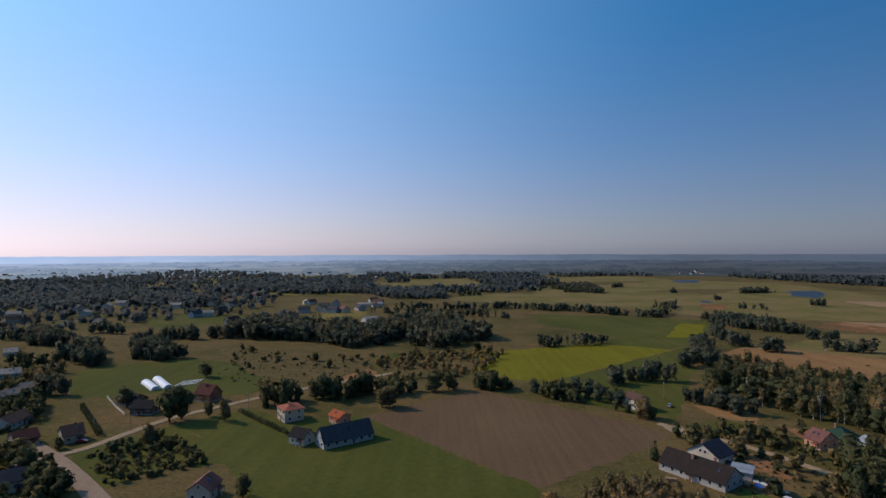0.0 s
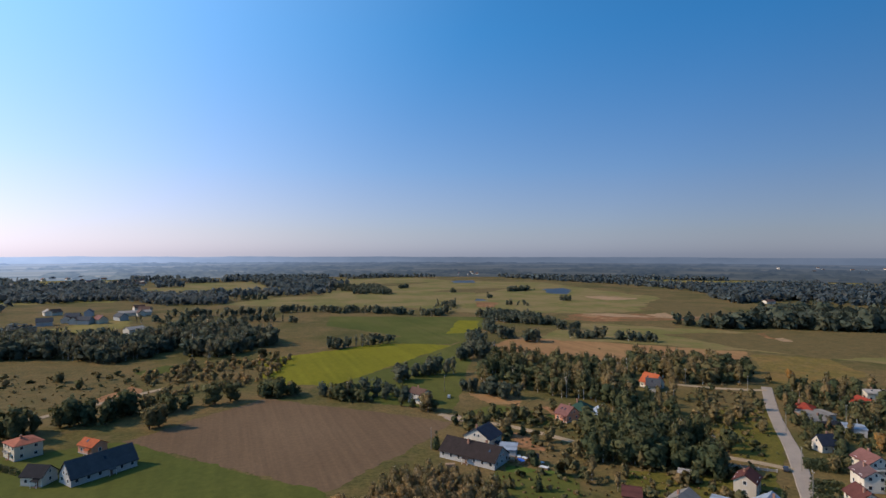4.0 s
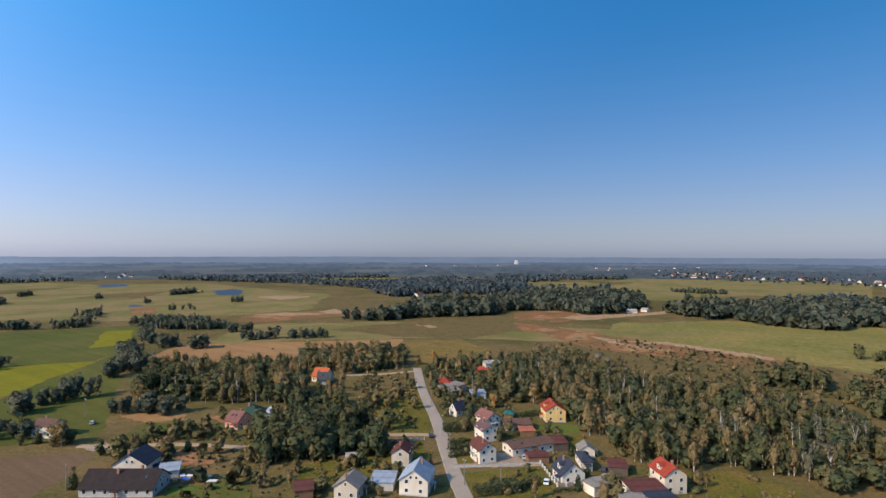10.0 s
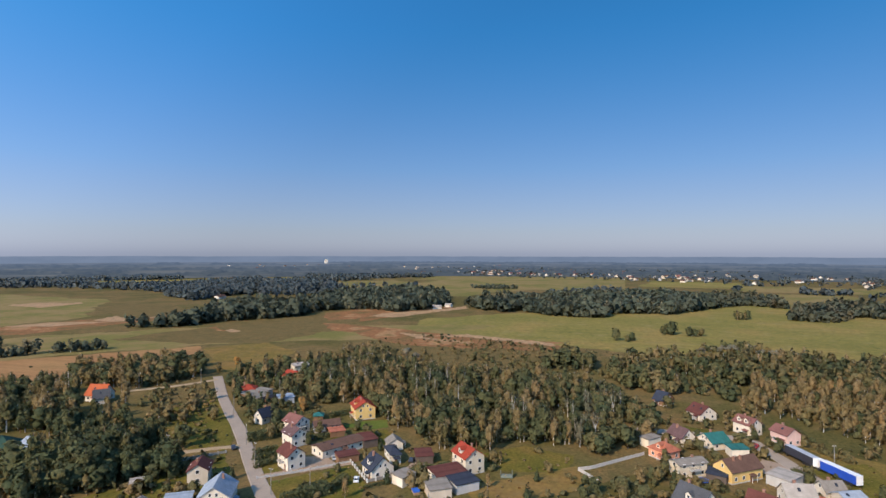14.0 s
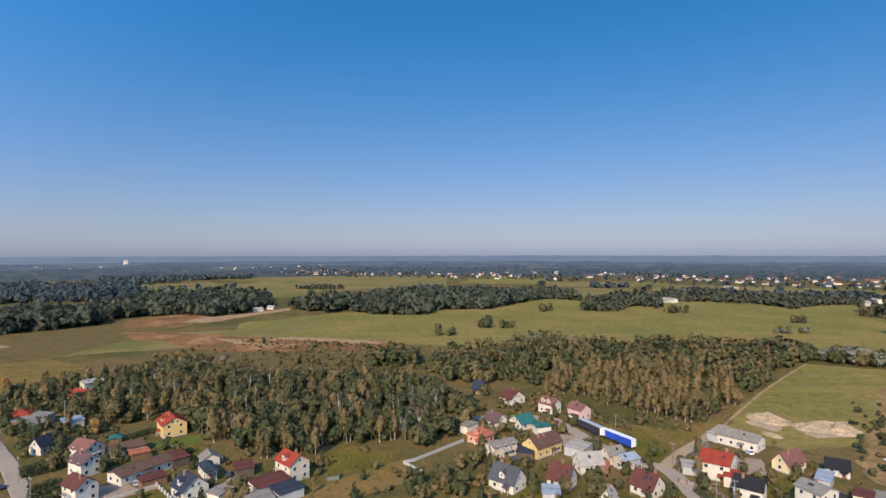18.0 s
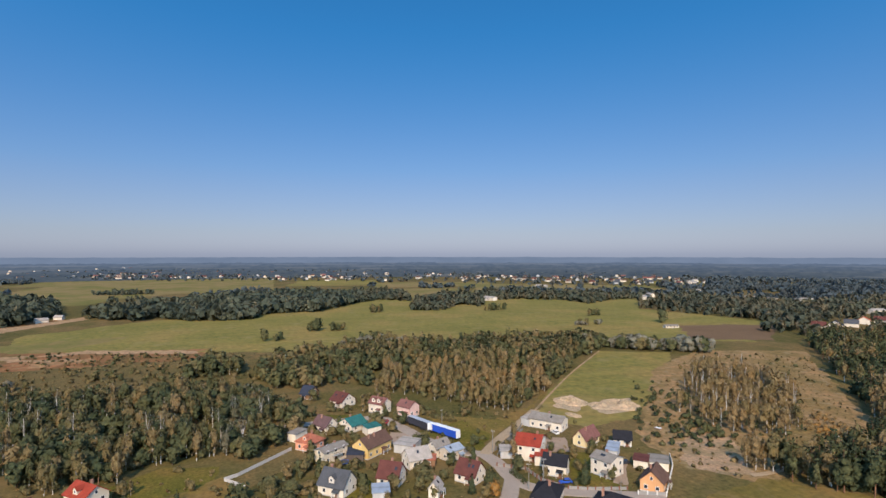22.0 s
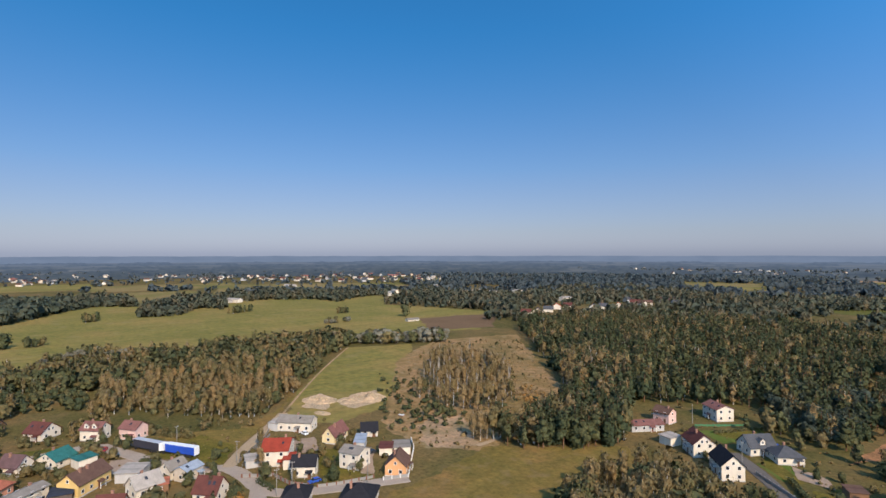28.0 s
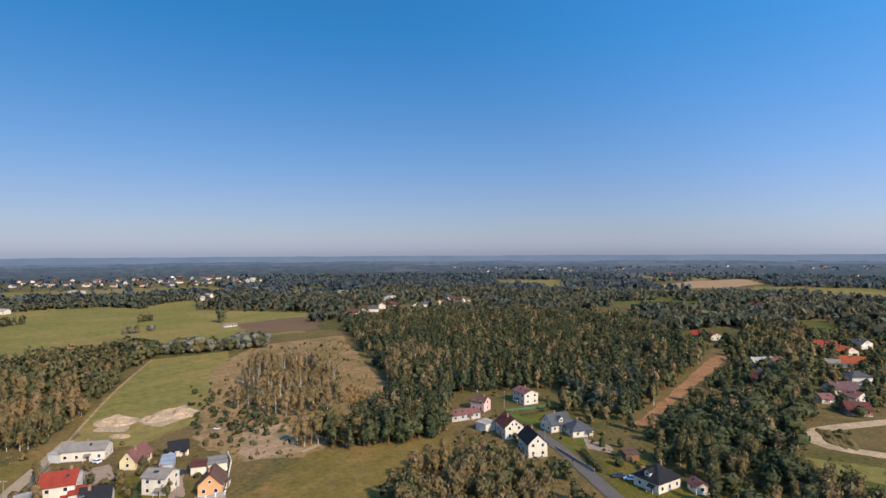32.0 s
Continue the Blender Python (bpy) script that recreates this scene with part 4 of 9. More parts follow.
def wood(name, label, pts, mixture, nleaf, seed=0, category="trees", leaf='leaf'):
    """A wood too dense to count. mixture: (kind, share, low, high, hue low, hue high)."""
    rng = np.random.default_rng(seed + 100)
    pts = clear(pts)
    share = np.array([m[1] for m in mixture], float)
    which = rng.choice(len(mixture), len(pts), p=share / share.sum())
    co, mi, hu, no = [], [], [], []
    mats = [M[leaf], M['bark'], M['birch'], M['pinebark']]
    for (x, y), k in zip(pts, which):
        kind, _, h0, h1, u0, u1 = mixture[k]
        lv, tr, sn = templates(kind, nleaf)[rng.integers(5)]
        lump = noise.noise((x / 22, y / 22, seed))
        if nleaf > 45 and lump < -0.34:
            continue
        h = rng.uniform(h0, h1) * (1.0 + 0.38 * lump)
        a = rng.uniform(0, 6.28)
        c, s = math.cos(a), math.sin(a)
        fat = rng.uniform(0.85, 1.25) * (1.15 if kind == 'tall' else 1.0)
        hue = rng.uniform(u0, u1) + 0.2 * noise.noise((x / 32, y / 32, seed + 9)) * (u1 < 0.9)
        for q, nn, is_leaf in ((lv, sn, True), (tr, tr * np.array([1, 1, 0]) + 1e-4, False)):
            if not is_leaf and nleaf < 45:
                continue
            o = np.empty_like(q)
            o[:, 0] = (q[:, 0] * c - q[:, 1] * s) * h * fat + x
            o[:, 1] = (q[:, 0] * s + q[:, 1] * c) * h * fat + y
            o[:, 2] = q[:, 2] * h
            co.append(o)
            no.append(np.stack([nn[:, 0] * c - nn[:, 1] * s, nn[:, 0] * s + nn[:, 1] * c, nn[:, 2]], 1))
            mi.append(np.full(len(q) // 4, 0 if is_leaf else ('bark', 'birch', 'pinebark').index(BARKS[kind]) + 1))
            hu.append(np.full(len(q), hue) + (np.repeat(rng.normal(size=len(q) // 4) * 0.03, 4) if is_leaf else 0))
    me = quad_mesh(name, np.concatenate(co), mats, np.concatenate(mi), np.concatenate(hu), unit(np.concatenate(no)))
    return tagged(new(name, me), label, category, kind="stuff")


PROTO = {}


def tree(x, y, h, kind='round', hue=0.35, label="broad green deciduous tree", nleaf=420, fat=1.0, group=""):
    """A single tree: trunk with limbs, and a crown of leaf clumps."""
    key = (kind, round(hue, 2), label, nleaf, int(x * 7 + y * 3) % 4)
    m = pose(x, y, 0, 0, 0, (x * 37 + y * 91) % 360) @ Matrix.Diagonal((h * fat, h * fat, h, 1))
    if key in PROTO:
        ob = copy_thing(PROTO[key], pose(x, y, 0, 0, 0, (x * 37 + y * 91) % 360))
        ob.scale = (h * fat, h * fat, h)
        return ob
    lv, tr, sn = template(kind, nleaf, 31 * key[4] + len(label))
    rng = np.random.default_rng(key[4])
    root = new("tree" if kind != 'bush' else "bush")
    root.empty_display_size = 0.2
    hu = np.full(len(lv), hue) + np.repeat(rng.normal(size=len(lv) // 4) * 0.035, 4)
    hang("crown", quad_mesh("crown", lv, [M['leaf']], None, hu, sn), root)
    hang("trunk", quad_mesh("trunk", tr, [M[BARKS[kind]]]), root)
    root.matrix_basis = m
    tagged(root, label, "tree" if kind != 'bush' else "bush", group)
    PROTO[key] = root
    return root


KIND_LABEL = {'round': "leafy green tree in a village garden", 'spruce': "dark conifer in a village garden", 'tall': "slim birch in a village garden", 'bush': "rounded shrub in a village garden", 'pine': "young pine in a village garden"}


def garden(pts, mixture, seed, most=60):
    """Single trees and shrubs of the gardens, each a thing of its own."""
    rng = np.random.default_rng(seed + 100)
    pts = clear(pts)
    pts = pts[rng.permutation(len(pts))[:most]]
    share = np.array([m[1] for m in mixture], float)
    which = rng.choice(len(mixture), len(pts), p=share / share.sum())
    for (x, y), k in zip(pts, which):
        kind, _, h0, h1, u0, u1 = mixture[k]
        hue = u0 + (u1 - u0) * (0.2, 0.5, 0.8)[rng.integers(3)]
        tree(float(x), float(y), float(rng.uniform(h0, h1)), kind, float(hue), KIND_LABEL[kind], 150, float(rng.uniform(0.9, 1.25)), "garden trees and shrubs")


MIXED = [('bush', 1.6, 2, 4, 0.25, 0.5), ('tall', 5, 9, 14, 0.16, 0.58), ('round', 3, 7, 12, 0.02, 0.34), ('bare', 0.5, 10, 15, 0.97, 1.0), ('pine', 1, 9, 13, 0.0, 0.2)]
DARK = [('round', 5, 7, 12, 0.1, 0.42), ('tall', 2, 9, 14, 0.3, 0.6), ('spruce', 0.6, 8, 14, 0.0, 0.15)]
PINES = [('pine', 7, 12, 16, 0.0, 0.24), ('spruce', 1.2, 10, 15, 0.0, 0.16), ('tall', 2.2, 10, 15, 0.34, 0.62), ('round', 0.6, 8, 12, 0.1, 0.4)]
ASPEN = [('bush', 2.6, 1.8, 4, 0.3, 0.58), ('tall', 6, 6.5, 12.5, 0.42, 0.66), ('round', 2.0, 5, 10, 0.1, 0.45)]
HEDGE = [('round', 4, 6, 11, 0.06, 0.38), ('tall', 1.2, 8, 12, 0.25, 0.5), ('bush', 0.8, 2.5, 4, 0.1, 0.4)]
SHRUB = [('bush', 5, 1.5, 3.5, 0.3, 0.6), ('round', 1, 4, 7, 0.25, 0.5)]

BELTS = [('round', 5, 11, 17, 0.02, 0.3), ('tall', 2, 12, 17, 0.2, 0.5), ('pine', 1, 12, 17, 0.0, 0.15)]
SILVER = [('bush', 3, 3, 5.5, 0.96, 1.04), ('round', 2, 4, 8, 0.2, 0.45)]
BROWN = [('tall', 4, 9, 14, 0.35, 0.66), ('round', 4, 8, 12, 0.08, 0.4)]

# near woods
NEAR = 165
wood("birch_wood", "mixed autumn wood of birches and pines", scatter([(270.2, 138.3), (232.7, 90.3), (196.4, 56.9), (205.9, 25.9), (209.7, 4.2), (256.9, -22.5), (300.6, -5.1), (314.9, 24.1), (311.6, 71.6), (333.6, 129.5), (306.3, 141.3)], 4.2, RNG), MIXED, NEAR, 1)
wood("aspen_wood", "brownish young aspens and birches behind the village", scatter([(293, -75.4), (260.7, -95.8), (228.5, -123.2), (273.2, -173.2), (319.8, -191.4), (335.1, -142.2), (334.6, -86.1)], 4.8, RNG), ASPEN, NEAR, 2)
wood("deciduous_wood", "dense green wood towards the pasture", scatter([(373.4, -67.9), (334.6, -86.1), (335.1, -142.2), (319.8, -191.4), (281.1, -178.9), (346.1, -261.6), (401.6, -293.7), (421.3, -155), (405.2, -73.7)], 5.2, RNG), DARK, 80, 62)
wood("poplar_row", "row of silvery and green trees at the field end", along([(368.9, -262), (357.1, -285.5), (339.5, -307.3), (315, -334.7)], 1.4, 4, RNG), [('round', 3, 9, 13, 0.99, 1.05), ('round', 3, 9, 13, 0.15, 0.35)], NEAR, 4)
wood("heath_birches", "slim birches with pale stems on the heath", scatter([(198, -192), (176, -190), (159, -203), (162, -226), (204, -278), (254, -298), (263, -268), (229, -221)], 6.0, RNG), [('tall', 5, 8, 13, 0.44, 0.68), ('bare', 2, 8, 13, 0.55, 0.7), ('pine', 1.0, 3, 6, 0.05, 0.2)], NEAR, 5)
wood("pine_wood", "large dark pine wood", scatter([(238.9, -359.1), (142.1, -250.6), (102.2, -221), (117.6, -261.5), (66.1, -297.3), (30.2, -244.6), (21.2, -276.4), (-4.9, -430.2), (74.5, -609.5), (211.5, -641), (316.9, -546.6), (341.9, -471.7)], 5.9, RNG), PINES, 78, 6)
wood("pine_clump", "dense pines and birches at the meadow edge", scatter([(136, -170.7), (121.4, -170.7), (104.4, -188.4), (92.2, -204.8), (111.5, -241.2), (134.2, -231.1), (139.1, -204.4)], 3.8, RNG), PINES, NEAR, 7)
wood("birch_edge", "brown birches along the edge of the pines", np.concatenate([scatter([(119, -194), (108, -189), (97, -206), (103, -228), (120, -238), (130, -224)], 5.6, RNG), scatter([(141, -247), (126, -252), (117, -257), (142, -300), (185, -350), (196, -340), (176, -282)], 6.5, RNG)]), [('tall', 4, 9, 14, 0.46, 0.68), ('bare', 0.6, 9, 14, 0.55, 0.7)], NEAR, 143)
wood("birch_clump", "tall birches close to the meadow", scatter([(79.6, -130.6), (86.3, -148.3), (86.8, -164.4), (75.8, -178.1), (58.2, -175.3), (40.8, -163.4), (36.3, -136), (51.6, -120.8)], 3.1, RNG), [('tall', 6, 9, 14, 0.34, 0.6), ('round', 2.5, 7, 11, 0.08, 0.36), ('bush', 2, 2, 4, 0.2, 0.45)], 240, 8)
wood("mixed_wood", "dark mixed wood with clearings", scatter([(17.3, -200.1), (3.6, -237.3), (-24.3, -318.6), (-48.4, -393.6), (-53.4, -350.4), (-42.2, -265.3), (-30.3, -221.7), (-11.4, -221.5), (3.5, -230.5), (13.5, -196.6)], 4.8, RNG), [('round', 4, 8, 13, 0.0, 0.22), ('pine', 3, 10, 15, 0.0, 0.15), ('tall', 1.4, 9, 14, 0.25, 0.6)], NEAR, 9)
wood("mixed_wood", "mixed trees on the slope below the sandy loop", scatter([(8.7, -208.4), (-0.4, -225.7), (-11.4, -221.5), (-30.3, -221.7), (-38.5, -205.9), (-50.4, -188.1), (-42.5, -158.8), (-10.2, -154.4), (-0.3, -193.1)], 4.6, RNG), [('round', 3, 6, 11, 0.0, 0.28), ('pine', 2, 8, 12, 0.0, 0.15), ('tall', 2.4, 8, 12, 0.22, 0.55), ('bush', 2, 2, 4, 0.1, 0.4)], 300, 112)
wood("scrub_wood", "low scrubby trees along the firebreak", scatter([(20, -219.7), (16.7, -245), (-21.2, -403.6), (-57.3, -495.7), (-52.7, -404.3), (-24.3, -318.6), (3.6, -237.3)], 5.0, RNG), [('round', 4, 4, 8, 0.0, 0.25), ('bush', 3, 2, 4, 0.15, 0.45), ('tall', 1, 6, 9, 0.3, 0.62)], 150, 63)
wood("deciduous_wood", "dark green wood beside the road", scatter([(135.5, 184.6), (122.7, 163.6), (154.3, 132.9), (179.5, 152.2), (172.5, 175.5), (149, 194.7)], 3.9, RNG), [('round', 5, 7, 12, 0.0, 0.26), ('tall', 2, 9, 14, 0.12, 0.4), ('spruce', 0.6, 8, 14, 0.0, 0.1)], 200, 10)
wood("mixed_wood", "mixed wood behind the new house", scatter([(137.8, 287), (161.4, 239.8), (186.8, 215.3), (223.4, 253.4), (238.5, 286.9), (188.6, 334.5), (170.5, 339.1)], 4.8, RNG), MIXED, NEAR, 11)
wood("mixed_wood", "tree belt before the meadow", scatter([(242.7, 282.9), (245, 239.3), (280, 222.1), (315.9, 256), (267.4, 308.5)], 5.0, RNG), DARK, NEAR, 12)
wood("birch_clump", "young birches beside the ploughed field", scatter([(47.9, 173.9), (70.3, 156.9), (79, 146), (73.7, 127.2), (42.9, 146.3)], 3.4, RNG), [('tall', 6, 6, 9, 0.25, 0.52), ('round', 1, 4, 7, 0.15, 0.4)], 160, 14)

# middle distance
wood("alder_belt", "long dark belt of tall alders across the marsh", scatter([(449, 458), (455, 410), (510, 388), (577, 329), (648, 336), (681, 288), (659, 237), (692, 208), (757, 172), (741, 188), (905, 238), (1004, 330), (892, 408), (694, 405), (657, 479), (506, 411), (460, 424)], 7, RNG), BELTS, 34, 20, leaf='alder_haze_leaf')
wood("alder_belt", "dark wood edge at the pasture", np.concatenate([scatter([(743, 169), (725, 152), (688, 106), (763, 67), (863, 14), (878, 14), (881, 83), (782, 145), (742, 162)], 7.2, RNG), scatter([(724, 84), (682, 66), (657, 24), (657, -16), (713, -32), (718, -100), (817, -166), (864, -194), (938, -181), (1017, -99), (952, 6), (882, 85)], 7.2, RNG)]), BELTS, 32, 21, leaf='alder_haze_leaf')
wood("far_woods", "dark wood behind the marsh belt", scatter([(788, 710), (722, 599), (837, 611), (964, 589), (989, 512), (996, 480), (1133, 559), (1116, 651), (1264, 864), (1080, 858), (864, 780)], 9, RNG), BELTS, 24, 50, leaf='far_haze_leaf')
wood("hedgerow", "dark belts of alders between the marsh meadows", np.concatenate([scatter([(148, 688), (179, 666), (211, 644), (214, 652), (181, 675), (152, 696)], 5.2, RNG), scatter([(124, 691), (143, 681), (145, 690), (125, 700)], 5.2, RNG), scatter([(227, 647), (227, 612), (247, 617), (250, 625), (233, 621), (230, 652)], 5.2, RNG), scatter([(275, 718), (305, 714), (322, 752), (298, 723), (280, 726)], 5.2, RNG), scatter([(197, 1100), (237, 1071), (258, 1017), (299, 1002), (298, 1012), (325, 1230), (301, 1205), (223, 1091), (198, 1109)], 5.2, RNG)]), HEDGE, 46, 26, leaf='alder_haze_leaf')
wood("hedgerow", "alders and willows scattered over the marsh", np.concatenate([scatter([(278, 588), (283, 527), (314, 492), (337, 486), (330, 497), (326, 582), (283, 593)], 4.2, RNG), scatter([(380, 705), (410, 683), (413, 692), (386, 711)], 4.2, RNG), scatter([(226, 474), (234, 456), (258, 501), (275, 543), (229, 474), (227, 476)], 4.2, RNG), scatter([(206, 444), (187, 385), (174, 358), (160, 368), (164, 376), (176, 385)], 4.2, RNG), scatter([(216, 462), (218, 452), (222, 461), (220, 470)], 4.2, RNG), scatter([(226, 429), (240, 422), (244, 430), (231, 437)], 4.2, RNG), scatter([(237, 404), (249, 399), (251, 407), (242, 412)], 4.2, RNG), scatter([(284, 408), (312, 395), (316, 403), (290, 415)], 4.2, RNG), scatter([(311, 387), (342, 362), (347, 369), (319, 392)], 4.2, RNG), scatter([(523, 958), (595, 971), (600, 984), (554, 1009)], 4.2, RNG), scatter([(346, 1113), (383, 1157), (386, 1173), (353, 1138)], 4.2, RNG), scatter([(404, 971), (420, 971), (422, 980), (408, 979)], 4.2, RNG), scatter([(412, 828), (425, 830), (427, 837), (419, 840)], 4.2, RNG), scatter([(500, 746), (513, 731), (517, 739), (505, 753)], 4.2, RNG), scatter([(307, 462), (330, 454), (333, 462), (313, 470)], 4.2, RNG)]), HEDGE, 60, 28, leaf='alder_haze_leaf')
wood("hedgerow", "tree rows at the far end of the pasture", np.concatenate([scatter([(1160, 254), (1131, 200), (1149, 142), (1166, 148), (1172, 208)], 5.5, RNG), scatter([(937, 181), (1032, 135), (1034, 139), (948, 182)], 5.5, RNG), scatter([(675, 59), (680, 41), (668, 31), (675, 11), (718, 11), (677, 32), (684, 59)], 5.5, RNG)]), HEDGE, 46, 27, leaf='alder_haze_leaf')
wood("dark_wood", "dark wood between village and fields", scatter([(-209, 480), (-189, 474), (-162, 467), (-138, 467), (-101, 454), (-76, 422), (-47, 437), (-30, 447), (-11, 421), (21, 441), (42, 469), (41, 486), (9, 567), (-32, 568), (-72, 517), (-100, 522), (-134, 527), (-183, 562), (-194, 543), (-198, 484)], 5.6, RNG), [('round', 5, 10, 14, 0.05, 0.42), ('tall', 3, 11, 16, 0.25, 0.6), ('spruce', 0.8, 10, 15, 0.0, 0.15)], 48, 22, leaf='alder_haze_leaf')
wood("hedgerow", "long dark belts of trees beyond the fallow land", np.concatenate([scatter([(-89, 661), (-16, 636), (50, 634), (72, 602), (73, 610), (10, 644), (-90, 670)], 5.6, RNG), scatter([(-70, 712), (11, 703), (86, 714), (153, 685), (213, 630), (216, 638), (155, 694), (87, 723), (-3, 713), (-63, 720)], 5.6, RNG), scatter([(219, 618), (245, 612), (303, 708), (307, 716), (243, 622), (225, 626)], 5.6, RNG), scatter([(223, 997), (287, 967), (290, 976), (302, 1162), (240, 1046)], 5.6, RNG), scatter([(75, 424), (120, 436), (141, 450), (140, 456), (103, 442), (77, 436)], 5.6, RNG), scatter([(15, 928), (74, 938), (64, 945), (15, 937)], 5.6, RNG), scatter([(105, 1337), (218, 1197), (268, 1195), (270, 1204), (157, 1308)], 5.6, RNG)]), HEDGE, 46, 84, leaf='alder_haze_leaf')
wood("dark_wood", "dark clumps of old trees round the village gardens", np.concatenate([scatter([(-337, 440), (-297, 439), (-311, 461), (-350, 486), (-360, 472)], 4.8, RNG), scatter([(-259, 377), (-235, 355), (-224, 358), (-264, 421), (-264, 424), (-293, 445), (-272, 397)], 4.8, RNG), scatter([(-219, 384), (-197, 376), (-185, 390), (-193, 393), (-254, 471), (-248, 432)], 4.8, RNG), scatter([(-244, 472), (-211, 468), (-217, 477), (-252, 496)], 4.8, RNG), scatter([(-277, 387), (-261, 381), (-269, 390), (-280, 394)], 4.8, RNG), scatter([(-330, 510), (-294, 502), (-302, 510), (-335, 521)], 4.8, RNG), scatter([(-409, 478), (-359, 465), (-370, 479), (-426, 498)], 4.8, RNG), scatter([(-216, 288), (-191, 281), (-199, 290), (-220, 294)], 4.8, RNG)]), DARK, 110, 23, leaf='alder_haze_leaf')
wood("far_woods", "hazy tree masses among the far village", np.concatenate([scatter([(-659, 752), (-546, 726), (-488, 697), (-483, 770), (-521, 830), (-662, 881), (-776, 886)], 8.5, RNG), scatter([(-452, 745), (-394, 783), (-332, 720), (-338, 825), (-355, 868), (-471, 937), (-522, 875)], 8.5, RNG), scatter([(-470, 1120), (-244, 963), (-148, 985), (-76, 865), (5, 862), (6, 957), (-156, 1118), (-285, 1125), (-510, 1246)], 8.5, RNG), scatter([(-201, 579), (-167, 565), (-149, 588), (-152, 599), (-202, 601)], 8.5, RNG)]), DARK, 26, 85, leaf='far_haze_leaf')
wood("far_woods", "dark trees along the far side of the pasture", np.concatenate([scatter([(686, -214), (680, -258), (749, -314), (699, -325), (830, -386), (942, -390), (824, -267)], 7, RNG), scatter([(790, -345), (807, -436), (758, -499), (689, -496), (722, -551), (756, -638), (787, -704), (841, -747), (819, -620), (855, -564), (987, -533), (936, -430)], 7, RNG), scatter([(642, -608), (563, -577), (509, -590), (560, -649), (688, -730), (870, -846), (681, -645)], 7, RNG), scatter([(818, -162), (872, -220), (833, -260), (939, -288), (1043, -269), (1017, -207)], 7, RNG)]), DARK, 28, 101, leaf='alder_haze_leaf')
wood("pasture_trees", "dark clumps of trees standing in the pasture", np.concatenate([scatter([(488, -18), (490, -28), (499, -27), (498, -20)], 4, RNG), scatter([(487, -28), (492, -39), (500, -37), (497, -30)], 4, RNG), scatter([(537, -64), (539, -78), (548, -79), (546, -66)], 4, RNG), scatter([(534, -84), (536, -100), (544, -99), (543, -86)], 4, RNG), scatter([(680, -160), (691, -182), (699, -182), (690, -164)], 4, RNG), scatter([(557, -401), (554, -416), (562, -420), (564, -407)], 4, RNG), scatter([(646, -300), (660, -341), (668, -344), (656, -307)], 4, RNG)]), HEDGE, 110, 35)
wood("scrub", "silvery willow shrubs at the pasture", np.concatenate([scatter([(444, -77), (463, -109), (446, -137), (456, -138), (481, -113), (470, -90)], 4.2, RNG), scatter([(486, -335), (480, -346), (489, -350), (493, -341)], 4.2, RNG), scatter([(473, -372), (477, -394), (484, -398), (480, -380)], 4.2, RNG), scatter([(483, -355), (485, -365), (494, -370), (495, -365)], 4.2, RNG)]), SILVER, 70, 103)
wood("far_woods", "brown and dark woods beyond the pine wood", np.concatenate([scatter([(520, -564), (438, -558), (395, -573), (503, -730), (622, -793), (611, -675)], 7.5, RNG), scatter([(501, -727), (405, -742), (340, -811), (242, -795), (298, -978), (486, -1098), (587, -976), (559, -812)], 7.5, RNG), scatter([(193, -736), (129, -745), (149, -861), (222, -860)], 7.5, RNG)]), BROWN, 28, 102, leaf='alder_haze_leaf')
wood("far_woods", "dark belts of trees round the far meadows", np.concatenate([scatter([(165, -856), (109, -855), (60, -901), (64, -971), (131, -1029), (176, -914)], 6, RNG), scatter([(30, -906), (-41, -904), (-103, -884), (-108, -927), (-56, -1063), (25, -1007)], 6, RNG), scatter([(79, -720), (24, -741), (13, -776), (19, -767), (76, -751)], 6, RNG), scatter([(37, -557), (5, -566), (-23, -610), (-58, -608), (-82, -664), (-86, -696), (-47, -705), (1, -650), (35, -604)], 6, RNG), scatter([(-60, -545), (-78, -542), (-83, -578), (-66, -569)], 6, RNG), scatter([(-112, -1023), (-154, -1002), (-166, -1105), (-126, -1085)], 6, RNG)]), DARK, 30, 104, leaf='alder_haze_leaf')
wood("scrub", "olive scrub and saplings on fallow land", scatter([(-142.8, 340.3), (-53.4, 355.6), (27.7, 354.4), (43.6, 440.6), (-66.6, 390.2), (-163.1, 431.2)], 17.0, RNG), [('bush', 5, 1.5, 3.5, 0.15, 0.45), ('round', 1, 4, 7, 0.1, 0.4)], 30, 24)
wood("scrub", "brown scrub along the fallow strip", scatter([(-30.1, 311.9), (-18.1, 314.5), (21.5, 331.4), (48.5, 399.9), (17.3, 419.4), (-50.3, 376.7)], 6.5, RNG), [('bush', 4, 2, 4, 0.45, 0.75), ('round', 2, 4, 7, 0.35, 0.6)], 60, 25)
wood("hedgerow", "tree row across the green field", np.concatenate([along([(94.1, 309.2), (105.7, 314.5), (129.7, 316.8)], 1.8, 2.5, RNG), along([(50.5, 285.6), (59.2, 281.6), (72.3, 280.6), (80.5, 276.3), (88, 269.1)], 2.6, 4, RNG)]), HEDGE, 130, 29, leaf='alder_haze_leaf')
wood("hedgerow", "bushes at the end of the field", np.concatenate([along([(154.4, 354.5), (176.6, 359.6)], 1.8, 4, RNG), along([(202.7, 433.1), (181.9, 377.5)], 2, 3, RNG), along([(121, 274.1), (140.6, 249.2)], 2, 2, RNG)]), HEDGE, 110, 30, leaf='alder_haze_leaf')
